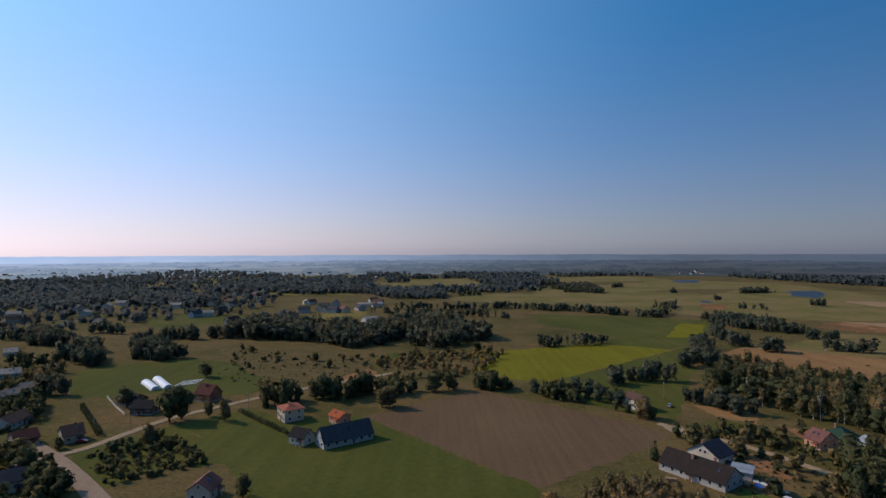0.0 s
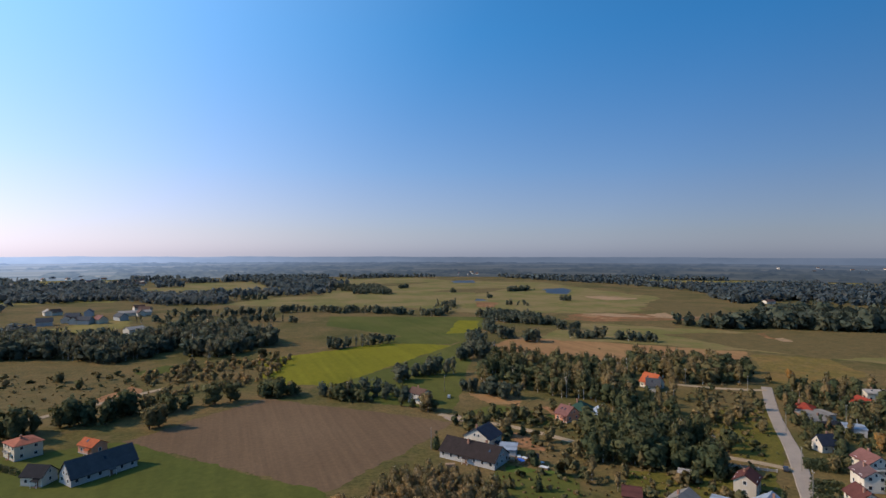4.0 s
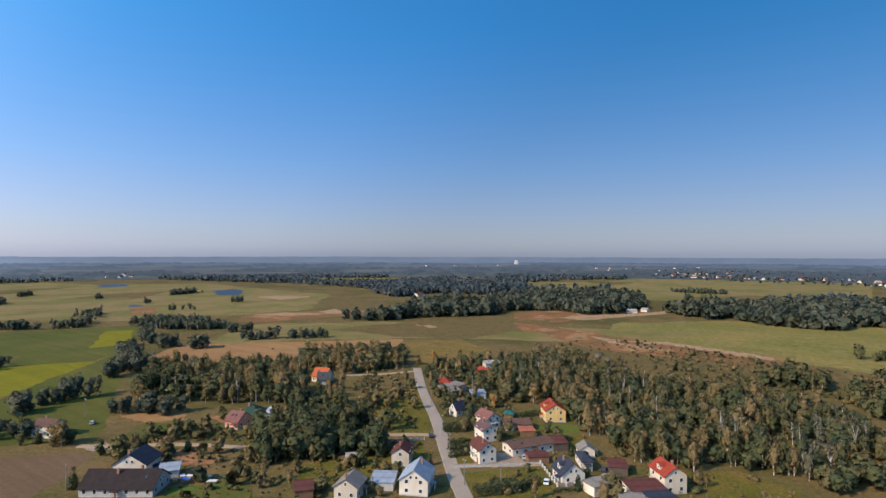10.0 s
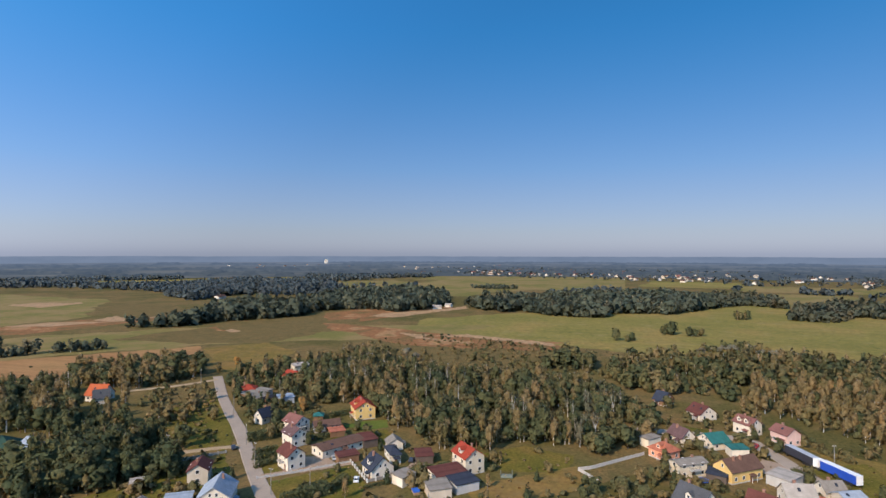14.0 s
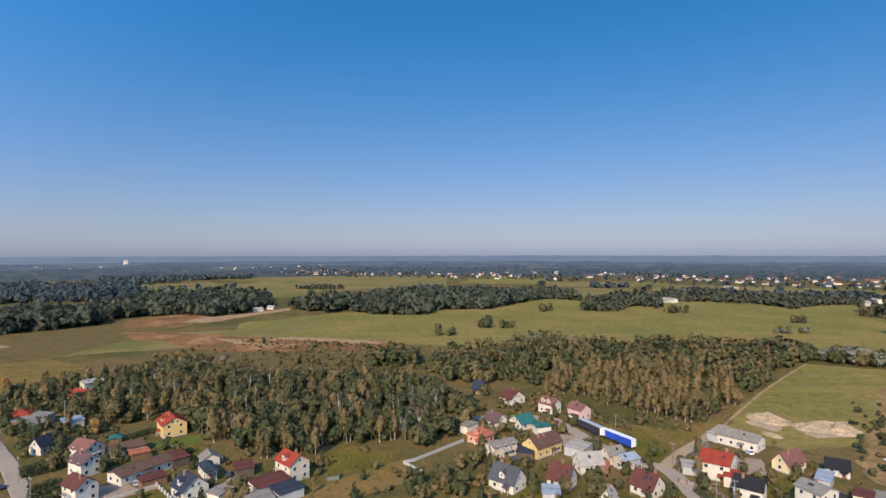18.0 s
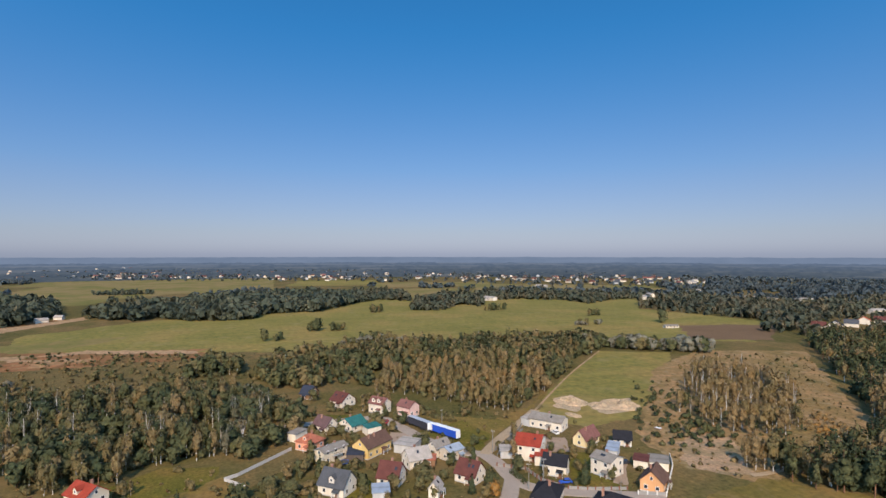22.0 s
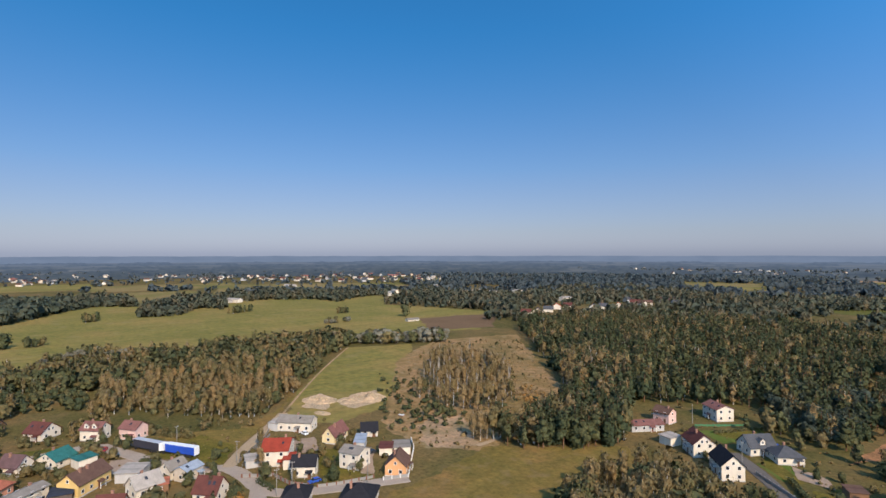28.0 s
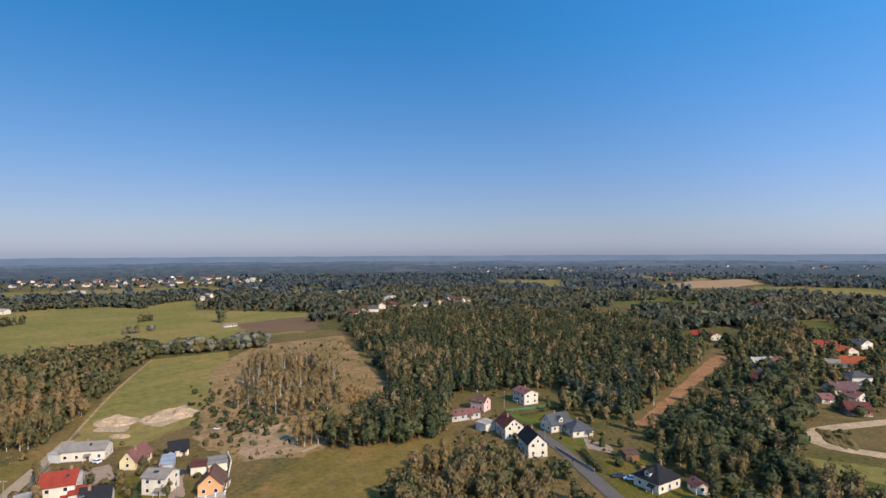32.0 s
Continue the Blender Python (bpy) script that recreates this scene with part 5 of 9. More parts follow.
wood("road_trees", "gardens trees beside the village road", np.concatenate([scatter([(249.9, 176.1), (224, 130.5), (217.5, 113.5), (238.5, 110.7), (279.4, 144.1), (297.7, 194.5), (281.9, 200.8)], 10.5, RNG), along([(300.5, 272.1), (294.9, 242.4), (292.3, 226.3)], 5, 4, RNG)]), [('round', 4, 4, 8, 0.15, 0.45), ('tall', 1.5, 6, 10, 0.3, 0.6), ('spruce', 0.5, 5, 9, 0.0, 0.15)], 110, 31)
wood("orchard", "garden trees and shrubs among houses", np.concatenate([scatter([(199.8, -11.6), (210.8, -28.6), (187.9, -43), (166.9, -47.2), (164.1, -22.3)], 8, RNG), scatter([(163, -46.2), (177, -58.1), (169.2, -65.4), (150.5, -58.1)], 6, RNG)]), [('round', 3, 3.5, 6.5, 0.25, 0.5), ('bush', 2, 1.2, 2.5, 0.3, 0.55)], 110, 32)
wood("scrub", "low saplings on the heath", scatter([(236.8, -207.9), (267.9, -279), (240, -321.8), (138.8, -186), (135.3, -158.5), (155.3, -149.4), (189.6, -163.1)], 11, RNG), [('bush', 4, 1, 2.4, 0.15, 0.5), ('pine', 1, 3, 5, 0.05, 0.2)], 60, 33)
wood("yellow_saplings", "yellowing saplings and bracken", scatter([(179.3, -247.1), (175.1, -263), (155.7, -244.6), (149.4, -224.3), (162.5, -223.9)], 4.5, RNG), [('bush', 4, 1.2, 2.6, 0.6, 0.82)], 60, 34)
wood("scrub", "dry scrub at the meadow edge", scatter([(372, 143), (471.3, 92), (438.4, 21.6), (364.8, 40.7), (354.7, 91.5)], 12, RNG), SHRUB, 50, 36)
wood("mixed_wood", "thick trees round the waste ground", scatter([(275.4, 154.7), (352.8, 164.8), (356.9, 136.8), (321.1, 110.8), (269, 114), (260.5, 136.7)], 5, RNG), MIXED, 110, 37)
wood("garden_trees", "dark trees among the houses by the farm road", np.concatenate([scatter([(-198.7, 244.2), (-169.1, 225.1), (-207.1, 287.5), (-260, 377.2), (-307.6, 377.9)], 6.5, RNG), scatter([(-146.9, 176), (-114.7, 163.9), (-130.7, 189.6), (-156.8, 203), (-171.9, 206)], 4.6, RNG)]), [('round', 4, 4.5, 10, 0.08, 0.4), ('bush', 4, 1.2, 3, 0.2, 0.5)], 80, 38)
wood("avenue", "dense row of old trees behind the farmhouse", along([(-85, 260.4), (-75, 273), (-53.9, 281.2), (-39.9, 285.5)], 1.9, 4, RNG), [('round', 1, 9, 13, 0.1, 0.32)], 130, 39)
wood("garden_trees", "shrubs and small trees round the farmyard", np.concatenate([scatter([(108.5, 161), (141.6, 122), (152.8, 128.9), (119.8, 163.2)], 9, RNG), scatter([(111.6, 180.7), (108.5, 147.8), (116.6, 139.9), (130.7, 170.7), (125.9, 204)], 9, RNG), scatter([(175.5, 178.5), (201.3, 159.6), (240.2, 188.5), (225.9, 220.6)], 11, RNG)]), [('round', 3, 4, 8, 0.3, 0.6), ('bush', 3, 1.5, 3, 0.35, 0.65)], 90, 40)
wood("garden_trees", "trees round the new houses", np.concatenate([along([(68.9, -260.3), (47.3, -259.7), (31.9, -239.8)], 5, 4, RNG), scatter([(49.3, -185.6), (28, -171.4), (27.4, -149.3), (41.8, -157)], 7, RNG)]), [('round', 3, 5, 10, 0.2, 0.45), ('pine', 1, 8, 13, 0, 0.2)], 110, 41)

# far woods, thinning out into meadows
OPEN = []
OPEN.append([(435.2, 167.3), (604.8, 181.6), (662.2, 115.5), (716.3, 50.2), (815.8, -78.2), (877.8, -228.5), (806, -376.5), (867.5, -507.5), (731.5, -622.6), (601.9, -517.6), (438.7, -555.3), (339.2, -413.1), (448.7, -244.3), (440.9, -87.6), (439.1, -10.3), (471.5, 82.2)])
OPEN.append([(138.6, 842.6), (237.7, 1184.1), (489.4, 1504.7), (811.7, 1824), (841.4, 1367.7), (909.1, 965.9), (826.3, 655.9), (665.8, 485.7), (574.1, 368.2), (606.3, 92.9), (302.2, 239.7), (159.6, 375.7), (95, 576.3)])
OPEN.append([(924.3, 248.4), (1364.9, 238), (1653, -158.5), (1427, -225.1), (1152.1, -50.9), (964.4, 107.7)])
OPEN.append([(629, 564.8), (706.3, 527.6), (654.4, 481.8), (534.1, 479.6)])
OPEN.append([(1403.4, 1109.1), (1673.7, 928.1), (1409.2, 781.4), (1277.6, 982.1)])
OPEN.append([(142.3, -833.9), (29.3, -954.9), (-11.1, -915.8), (-2.9, -802.8), (93.2, -763.5)])
OPEN.append([(132.4, -1414.7), (-142, -1659.2), (-135.9, -1250.3), (-22.3, -1078.8)])
OPEN.append([(-92.6, -706.4), (-127, -647.1), (-110.6, -564.1), (-85.9, -588.9)])
OPEN.append([(-13.1, 884), (190.1, 1042), (210.6, 763.7), (115.2, 632.1), (57.3, 729.8)])
OPEN.append([(-350.7, 644.5), (-253.9, 690.4), (-210.5, 589), (-286.2, 546.7)])
OPEN.append([(-416.3, 511.5), (-393.3, 570.5), (-308.8, 509.2), (-177.2, 375.9), (-228.3, 341.5), (-283.8, 377.5)])

OPEN.append([(144, -878), (104, -818), (52, -786), (20, -803), (1, -873), (1, -953), (63, -954)])
OPEN.append([(93, -1248), (30, -1204), (-68, -1290), (-139, -1451), (-113, -1679), (13, -1527)])
OPEN.append([(-69, -1156), (-124, -1127), (-182, -1214), (-204, -1359), (-104, -1272)])
OPEN.append([(262, -1598), (172, -1572), (99, -1714), (204, -1874)])
OPEN.append([(-84, -704), (-88, -616), (-113, -600), (-130, -689)])
OPEN.append([(936, 308), (930, 203), (1039, 192), (1146, 108), (1136, 18), (1135, -70), (1889, -116), (2024, 32), (1894, 219), (1592, 404), (1305, 416)])
OPEN.append([(664, 664), (660, 583), (591, 480), (502, 502), (593, 657)])
OPEN.append([(1427, 1110), (1433, 979), (1696, 967), (1858, 1214)])
OPEN.append([(2154, 1116), (2104, 963), (2449, 930), (2603, 1162)])
OPEN.append([(608, 285), (600, 222), (656, 197), (727, 159), (759, 169), (686, 206), (635, 255)])
OPEN.append([(624, 323), (555, 281), (576, 257), (639, 250), (652, 291)])
OPEN.append([(466, 144), (459, 112), (433, 80), (423, 49), (432, 26), (454, 21), (450, 46), (461, 74), (484, 110), (492, 140)])
OPEN.append([(475, 142), (479, 109), (462, 60), (452, 27), (463, 28), (477, 62), (496, 109)])
OPEN.append([(-310, 568), (-269, 534), (-250, 567), (-210, 589), (-228, 659), (-263, 642), (-317, 673), (-347, 644)])
OPEN.append([(-326, 422), (-265, 368), (-256, 377), (-217, 376), (-265, 460), (-318, 476), (-359, 477)])
OPEN.append([(-207, 299), (-230, 350), (-211, 367), (-181, 384), (-150, 376), (-99, 313), (-102, 286), (-120, 286), (-144, 298), (-168, 282), (-191, 282)])
OPEN.append([(-159, 639), (-118, 587), (-94, 627), (-94, 699), (-134, 700)])
OPEN.append([(-13, 863), (55, 812), (135, 783), (260, 724), (331, 700), (454, 961), (318, 1036), (167, 972), (97, 975)])
OPEN.append([(89, 519), (150, 473), (191, 466), (274, 555), (209, 619), (117, 643)])

# strip kept treeless so the house row shows from the camera
OPEN.append([(350, -530), (400, -530), (415, -640), (370, -740), (350, -880), (290, -870), (315, -700), (330, -640)])

# ground in and before the villages kept open to the camera's view
OPEN.append([(1685, 295), (1450, -311), (1346, -587), (1852, -808), (2223, -476), (2464, 431)])
OPEN.append([(1276, -528), (1108, -730), (1005, -900), (900, -955), (1228, -1304), (1541, -1016), (1638, -678)])
OPEN.append([(1729, 551), (1708, 418), (1652, 216), (1693, 27), (2386, 37), (2540, 332), (2432, 729)])


FOREST = [
    [(649.8, 1453.4), (863.8, 1175.4), (1124.2, 1139.6), (1517.9, 1249.7), (2262.9, 1975.8), (1609.7, 3602.5)],
    [(778.5, 705.9), (938.2, 669.2), (1113.2, 634.3), (1252.3, 575.8), (1511.7, 695.1), (1381.5, 944.4), (1012.2, 883.5)],
    [(717, -980.1), (474.4, -800.4), (300.2, -987.6), (739.8, -2435), (1097.3, -1500.1)],
    [(-445.6, 1070), (-322.1, 1020.1), (-207, 1059.5), (-322.3, 1599.1), (-615.1, 1773.3)],
    [(-713.1, 776.9), (-572.5, 806.2), (-476.4, 859.1), (-692.2, 1203.2), (-1123.8, 1224.4)],
    [(-0.2, 928.9), (96.9, 975.2), (211.5, 1159), (385.1, 2235.8), (-0.2, 2272.4)]]


def polar(d0, d1, spacing, seed, cover, head0=-62, head1=215):
    rng = np.random.default_rng(seed)
    g = np.arange(-d1, d1, spacing)
    gx, gy = np.meshgrid(g, g)
    p = np.stack([gx.ravel(), gy.ravel()], 1) + rng.uniform(-0.5, 0.5, (gx.size, 2)) * spacing
    d = np.hypot(p[:, 0], p[:, 1])
    a = np.degrees(np.arctan2(p[:, 0], p[:, 1]))
    a = np.where(a < head0, a + 360, a)
    p = p[(d > d0) & (d < d1) & (a < head1)]
    for poly in OPEN:
        p = p[~inside(poly, p)]
    keep = []
    deep = np.zeros(len(p), bool)
    for poly in FOREST:
        deep |= inside(poly, p)
    for (x, y), dense in zip(p, deep):
        if dense:
            keep.append(True)
            continue
        town = (math.atan2(x, y) < 0.35 and y > 0) or y < -0.35 * abs(x)
        if town:
            k = 0.8 * noise.noise((x / 60, y / 60, 1.5)) + 0.6 * noise.noise((x / 240, y / 240, 7.5))
            keep.append(k > cover + (0.02 if y > 0 else -0.3))
        else:
            k = noise.noise((x / 260, y / 260, 1.5)) + 0.55 * noise.noise((x / 90, y / 90, 7.5)) + 0.5 * noise.noise((x / 900, y / 900, 3.5))
            keep.append(k > cover - 0.0005 * max(0.0, math.hypot(x, y) - 1350))
    return p[np.array(keep)]


def far_fields():
    rng = np.random.default_rng(77)
    for i in range(90):
        a = radians(rng.uniform(-55, 210))
        d = rng.uniform(900, 1700)
        w, h = rng.uniform(0.05, 0.17) * d, rng.uniform(0.04, 0.12) * d
        t = a + rng.normal() * 0.25
        c = np.array([math.sin(a) * d, math.cos(a) * d])
        if any(inside(p, c[None])[0] for p in OPEN + FOREST):
            continue
        u, v = np.array([math.cos(t), -math.sin(t)]), np.array([math.sin(t), math.cos(t)])
        k = (0, 1, 2, 0, 3, 2)[i % 6]
        poly = [tuple(c + u * w * x + v * h * y) for x, y in ((-1, -1), (1, -0.8), (0.9, 1), (-1.1, 0.9))]
        patch("far_field", poly, M[('meadow', 'fen', 'fen', 'weeds')[k]], ("distant green meadow", "distant olive meadow strip", "distant olive fen", "distant tan dry field")[k], wobble=8)
        OPEN.append(poly)


far_fields()
wood("far_woods", "woods and gardens round the far villages", polar(600, 1000, 12, 50, 0.05, 118, 215), BROWN, 20, 51, leaf='alder_haze_leaf')
wood("far_woods", "distant dark woods", polar(1000, 1800, 14.5, 51, 0.02), [('round', 5, 9, 14, 0.05, 0.4), ('pine', 2, 11, 15, 0.0, 0.2)], 12, 51, leaf='far_haze_leaf')

# ---- houses ----
WINDOW_MESH = {}


def window_mesh(w, h):
    key = (w, h)
    if key not in WINDOW_MESH:
        bm = bmesh.new()
        f = 0.1
        ring = []
        for y in (-0.06, 0.03):
            ring.append([[bm.verts.new((x, y, z)) for x, z in ((-a, lo), (a, lo), (a, hi), (-a, hi))] for a, lo, hi in ((w / 2, 0, h), (w / 2 - f, f, h - f))])
        for k in range(4):
            q = (k + 1) % 4
            (fo, fi), (bo, bi) = ring
            bm.faces.new((fo[k], fo[q], fi[q], fi[k]))
            bm.faces.new((bo[q], bo[k], bi[k], bi[q]))
            bm.faces.new((fo[q], fo[k], bo[k], bo[q]))
            bm.faces.new((fi[k], fi[q], bi[q], bi[k]))
        fr = bpy.data.meshes.new("window_frame")
        bm.to_mesh(fr)
        bm.free()
        fr.materials.append(FRAME)
        bm = bmesh.new()
        box(bm, -w / 2 + f, -0.02, f, w / 2 - f, 0.0, h - f)
        pn = bpy.data.meshes.new("pane")
        bm.to_mesh(pn)
        bm.free()
        pn.materials.append(GLASS)
        WINDOW_MESH[key] = (fr, pn)
    return WINDOW_MESH[key]


def window(parent, x, y, z, turn, w=1.2, h=1.3):
    fr, pn = window_mesh(w, h)
    ob = hang("window", fr, parent, "", pose(x, y, z, 0, 0, turn))
    hang("pane", pn, ob)


def gable_roof(bm, W, D, eave, ridge, over=0.5, th=0.22):
    """Two slopes over a plan W by D, ridge along x, as slabs."""
    hw, hd = W / 2 + over * 0.8, D / 2 + over
    drop = (ridge - eave) * over / (D / 2)
    for s in (-1, 1):
        p = [(-hw, s * hd, eave - drop), (hw, s * hd, eave - drop), (hw, 0, ridge), (-hw, 0, ridge)]
        lo = [bm.verts.new(q) for q in p]
        hi = [bm.verts.new((q[0], q[1], q[2] + th)) for q in p]
        fs = [lo[::-1], hi] + [[lo[i], lo[(i + 1) % 4], hi[(i + 1) % 4], hi[i]] for i in range(4)]
        for f in fs:
            bm.faces.new(f if s < 0 else f[::-1])


def hip_roof(bm, W, D, eave, ridge, over=0.5):
    hw, hd = W / 2 + over, D / 2 + over
    r = max(0.15, (W - D) / 2)
    lo = [bm.verts.new((x, y, eave - 0.12)) for x, y in ((-hw, -hd), (hw, -hd), (hw, hd), (-hw, hd))]
    hi = [bm.verts.new((x, y, eave + 0.05)) for x, y in ((-hw, -hd), (hw, -hd), (hw, hd), (-hw, hd))]
    a, b = bm.verts.new((-r, 0, ridge)), bm.verts.new((r, 0, ridge))
    bm.faces.new(lo[::-1])
    for i in range(4):
        bm.faces.new((lo[i], lo[(i + 1) % 4], hi[(i + 1) % 4], hi[i]))
    bm.faces.new((hi[0], hi[1], b, a))
    bm.faces.new((hi[1], hi[2], b))
    bm.faces.new((hi[2], hi[3], a, b))
    bm.faces.new((hi[3], hi[0], a))


def wall_block(bm, W, D, eave, ridge, gable):
    """Walls of a house, gables along x ends when gable is true."""
    hw, hd = W / 2, D / 2
    lo = [bm.verts.new(q) for q in ((-hw, -hd, -0.2), (hw, -hd, -0.2), (hw, hd, -0.2), (-hw, hd, -0.2))]
    hi = [bm.verts.new(q) for q in ((-hw, -hd, eave), (hw, -hd, eave), (hw, hd, eave), (-hw, hd, eave))]
    bm.faces.new(lo[::-1])
    bm.faces.new((lo[0], lo[1], hi[1], hi[0]))
    bm.faces.new((lo[2], lo[3], hi[3], hi[2]))
    if gable:
        a, b = bm.verts.new((-hw, 0, ridge - 0.02)), bm.verts.new((hw, 0, ridge - 0.02))
        bm.faces.new((lo[1], lo[2], hi[2], b, hi[1]))
        bm.faces.new((lo[3], lo[0], hi[0], a, hi[3]))
        bm.faces.new((hi[0], hi[1], b, a))
        bm.faces.new((hi[2], hi[3], a, b))
    else:
        bm.faces.new((lo[1], lo[2], hi[2], hi[1]))
        bm.faces.new((lo[3], lo[0], hi[0], hi[3]))
        bm.faces.new(hi)


def house(at, turn, W, D, eave, ridge, axis, wall, roof, label, name="house", win=True, chim=1, dormer=0):
    cx, cy = at
    CLEARED.append((cx, cy, max(W, D) * 0.55))
    if axis == 'y':
        turn, W, D = turn + 90, D, W
    rnd = random.Random(int(cx * 13 + cy * 7))
    root = new(name)
    root.empty_display_size = 0.5
    root.matrix_basis = pose(cx, cy, 0, 0, 0, turn)
    flat = axis == 'flat'
    hip = axis == 'hip'
    bm = bmesh.new()
    wall_block(bm, W, D, eave, ridge, not (flat or hip))
    part("wall", bm, WALL[wall], root)
    bm = bmesh.new()
    if flat:
        vs = box(bm, -W / 2 - 0.3, -D / 2 - 0.3, eave, W / 2 + 0.3, D / 2 + 0.3, eave + 0.22)
        for v in vs:
            v.co.z += 0.05 * (v.co.y + D / 2)
    elif hip:
        hip_roof(bm, W, D, eave, ridge)
    else:
        gable_roof(bm, W, D, eave, ridge)
    rf = part("roof", bm, ROOF[roof], root)
    for k in range(chim):
        x = rnd.uniform(-0.3, 0.3) * W
        y = rnd.choice((-1, 1)) * D * 0.12
        bm = bmesh.new()
        top = ridge + 0.7 if not flat else eave + 1.2
        box(bm, x - 0.35, y - 0.3, (eave + ridge) / 2, x + 0.35, y + 0.3, top)
        box(bm, x - 0.42, y - 0.37, top, x + 0.42, y + 0.37, top + 0.1)
        part("chimney", bm, CHIM, rf)
    if win:
        floors = 2 if eave > 4.6 else 1
        for fl in range(floors):
            z = 0.95 + fl * 2.75
            for side, length, off in ((0, W, D / 2), (180, W, D / 2), (90, D, W / 2), (270, D, W / 2)):
                n = max(1, int(length / 3.2))
                for i in range(n):
                    s = (i + 0.5) / n * length - length / 2
                    if fl == 0 and side == 0 and i == n // 2:
                        continue
                    q = pose(0, 0, 0, 0, 0, side) @ Vector((s, -off, z))
                    window(root, q.x, q.y, z, side)
        if not (flat or hip) and ridge - eave > 2.2:
            for side in (90, 270):
                for s in ((-0.9, 0.9) if D > 7.5 else (0,)):
                    q = pose(0, 0, 0, 0, 0, side) @ Vector((s, -W / 2, 0))
                    window(root, q.x, q.y, eave + 0.35, side, 0.9, 1.1)
        bm = bmesh.new()
        n = max(1, int(W / 3.2))
        s = (n // 2 + 0.5) / n * W - W / 2
        box(bm, s - 0.5, -D / 2 - 0.06, 0.1, s + 0.5, -D / 2 + 0.03, 2.2)
        box(bm, s - 0.9, -D / 2 - 0.9, -0.1, s + 0.9, -D / 2 - 0.07, 0.1)
        part("door", bm, DOORM, root)
        bm = bmesh.new()
        box(bm, -W / 2 - 0.05, -D / 2 - 0.05, 0.0, W / 2 + 0.05, D / 2 + 0.05, 0.38)
        part("plinth", bm, CONC, root)
        if floors == 2 and rnd.random() < 0.55:
            side = rnd.choice((0, 90, 270))
            off = D / 2 if side == 0 else W / 2
            turn_b = pose(0, 0, 0, 0, 0, side)
            bw = rnd.uniform(1.6, 2.4)
            bm = bmesh.new()
            box(bm, -bw, -off - 1.4, 2.75, bw, -off - 0.02, 2.93)
            bal = part("balcony", bm, CONC, root)
            bal.matrix_basis = turn_b
            bm = bmesh.new()
            box(bm, -bw, -off - 1.4, 3.85, bw, -off - 1.33, 3.93)
            for k in range(9):
                x = -bw + 0.04 + k * (2 * bw - 0.08) / 8
                box(bm, x - 0.03, -off - 1.39, 2.93, x + 0.03, -off - 1.34, 3.85)
            for x in (-bw, bw - 0.07):
                box(bm, x, -off - 1.33, 3.85, x + 0.07, -off - 0.02, 3.93)
            part("railing", bm, STEEL, bal)
        else:
            bm = bmesh.new()
            vs = box(bm, s - 1.2, -D / 2 - 1.5, 2.45, s + 1.2, -D / 2 - 0.03, 2.6)
            for v in vs:
                v.co.z += 0.3 * (v.co.y + D / 2)
            can = part("canopy", bm, ROOF[roof], root)
            for x in (s - 1.1, s + 1.1):
                bm = bmesh.new()
                box(bm, x - 0.06, -D / 2 - 1.4, 0.0, x + 0.06, -D / 2 - 1.28, 2.1)
                part("post", bm, FRAME, can)
    if win and not (flat or hip):
        sl = math.degrees(math.atan2(ridge - eave, D / 2))
        for k in range(rnd.randint(0, 2)):
            sx, side = rnd.uniform(-0.35, 0.35) * W, rnd.choice((-1, 1))
            bm = bmesh.new()
            box(bm, -0.4, -0.55, 0, 0.4, 0.55, 0.08)
            o = part("skylight", bm, GLASS, rf)
            o.matrix_basis = pose(sx, side * D * 0.22, eave + (ridge - eave) * 0.56 + 0.23, -sl * side, 0, 0)
    for k in range(dormer):
        x = (k - (dormer - 1) / 2) * 3.2
        zb = eave + (ridge - eave) * 0.22
        bm = bmesh.new()
        wall_block(bm, D * 0.34, 1.9, 1.3, 2.1, True)
        o = part("dormer", bm, WALL[wall], root)
        o.matrix_basis = pose(x, -D * 0.27, zb, 0, 0, 90)
        bm = bmesh.new()
        gable_roof(bm, D * 0.34, 1.9, 1.3, 2.1, 0.25, 0.12)
        part("dormer_roof", bm, ROOF[roof], o)
        window(o, -D * 0.17, 0, 0.25, 270, 0.9, 0.95)
    return tagged(root, label, "house" if name == "house" else name.split("_")[-1])


def shed(at, turn, W, D, h, wall, roof, label, name="shed"):
    return house(at, turn, W, D, h, h + 0.5, 'flat', wall, roof, label, name, win=False, chim=0)


# farm and village beside the ploughed field
house((-68.9, 245.7), -55, 9.8, 8.9, 5.4, 7.2, 'hip', 'cream', 'salmon', "two-storey cream farmhouse with a salmon hipped roof")
house((-55.9, 215.0), -28, 7.7, 6.2, 3.2, 5.8, 'x', 'white', 'black', "low white farm building with a dark roof", chim=0)
house((-39.1, 216.0), -54, 8.0, 21.1, 2.8, 7.4, 'y', 'grey', 'slate', "long grey barn with a dark gabled roof", "barn", chim=0)
house((-45.9, 240.8), -45, 8.1, 5.8, 3.2, 4.9, 'x', 'salmon', 'orange', "small brick outbuilding with an orange roof", chim=0)
house((-119.9, 278.0), -24, 10.5, 7.5, 3.9, 7.9, 'x', 'brick', 'maroon', "dark red brick house with a steep roof")
house((-154.6, 270.5), -27, 13.2, 8.0, 3.0, 5.6, 'x', 'wood', 'black', "old dark wooden barn", "barn", chim=0)
house((-140.0, 255.9), -1, 10.0, 8.0, 3.2, 6.0, 'x', 'dark', 'black', "dark farm barn beside the road", "barn", chim=0)
house((-137.9, 173.7), 39, 7.5, 9.0, 3.7, 6.2, 'x', 'white', 'navy', "pale house with a dark roof behind trees")
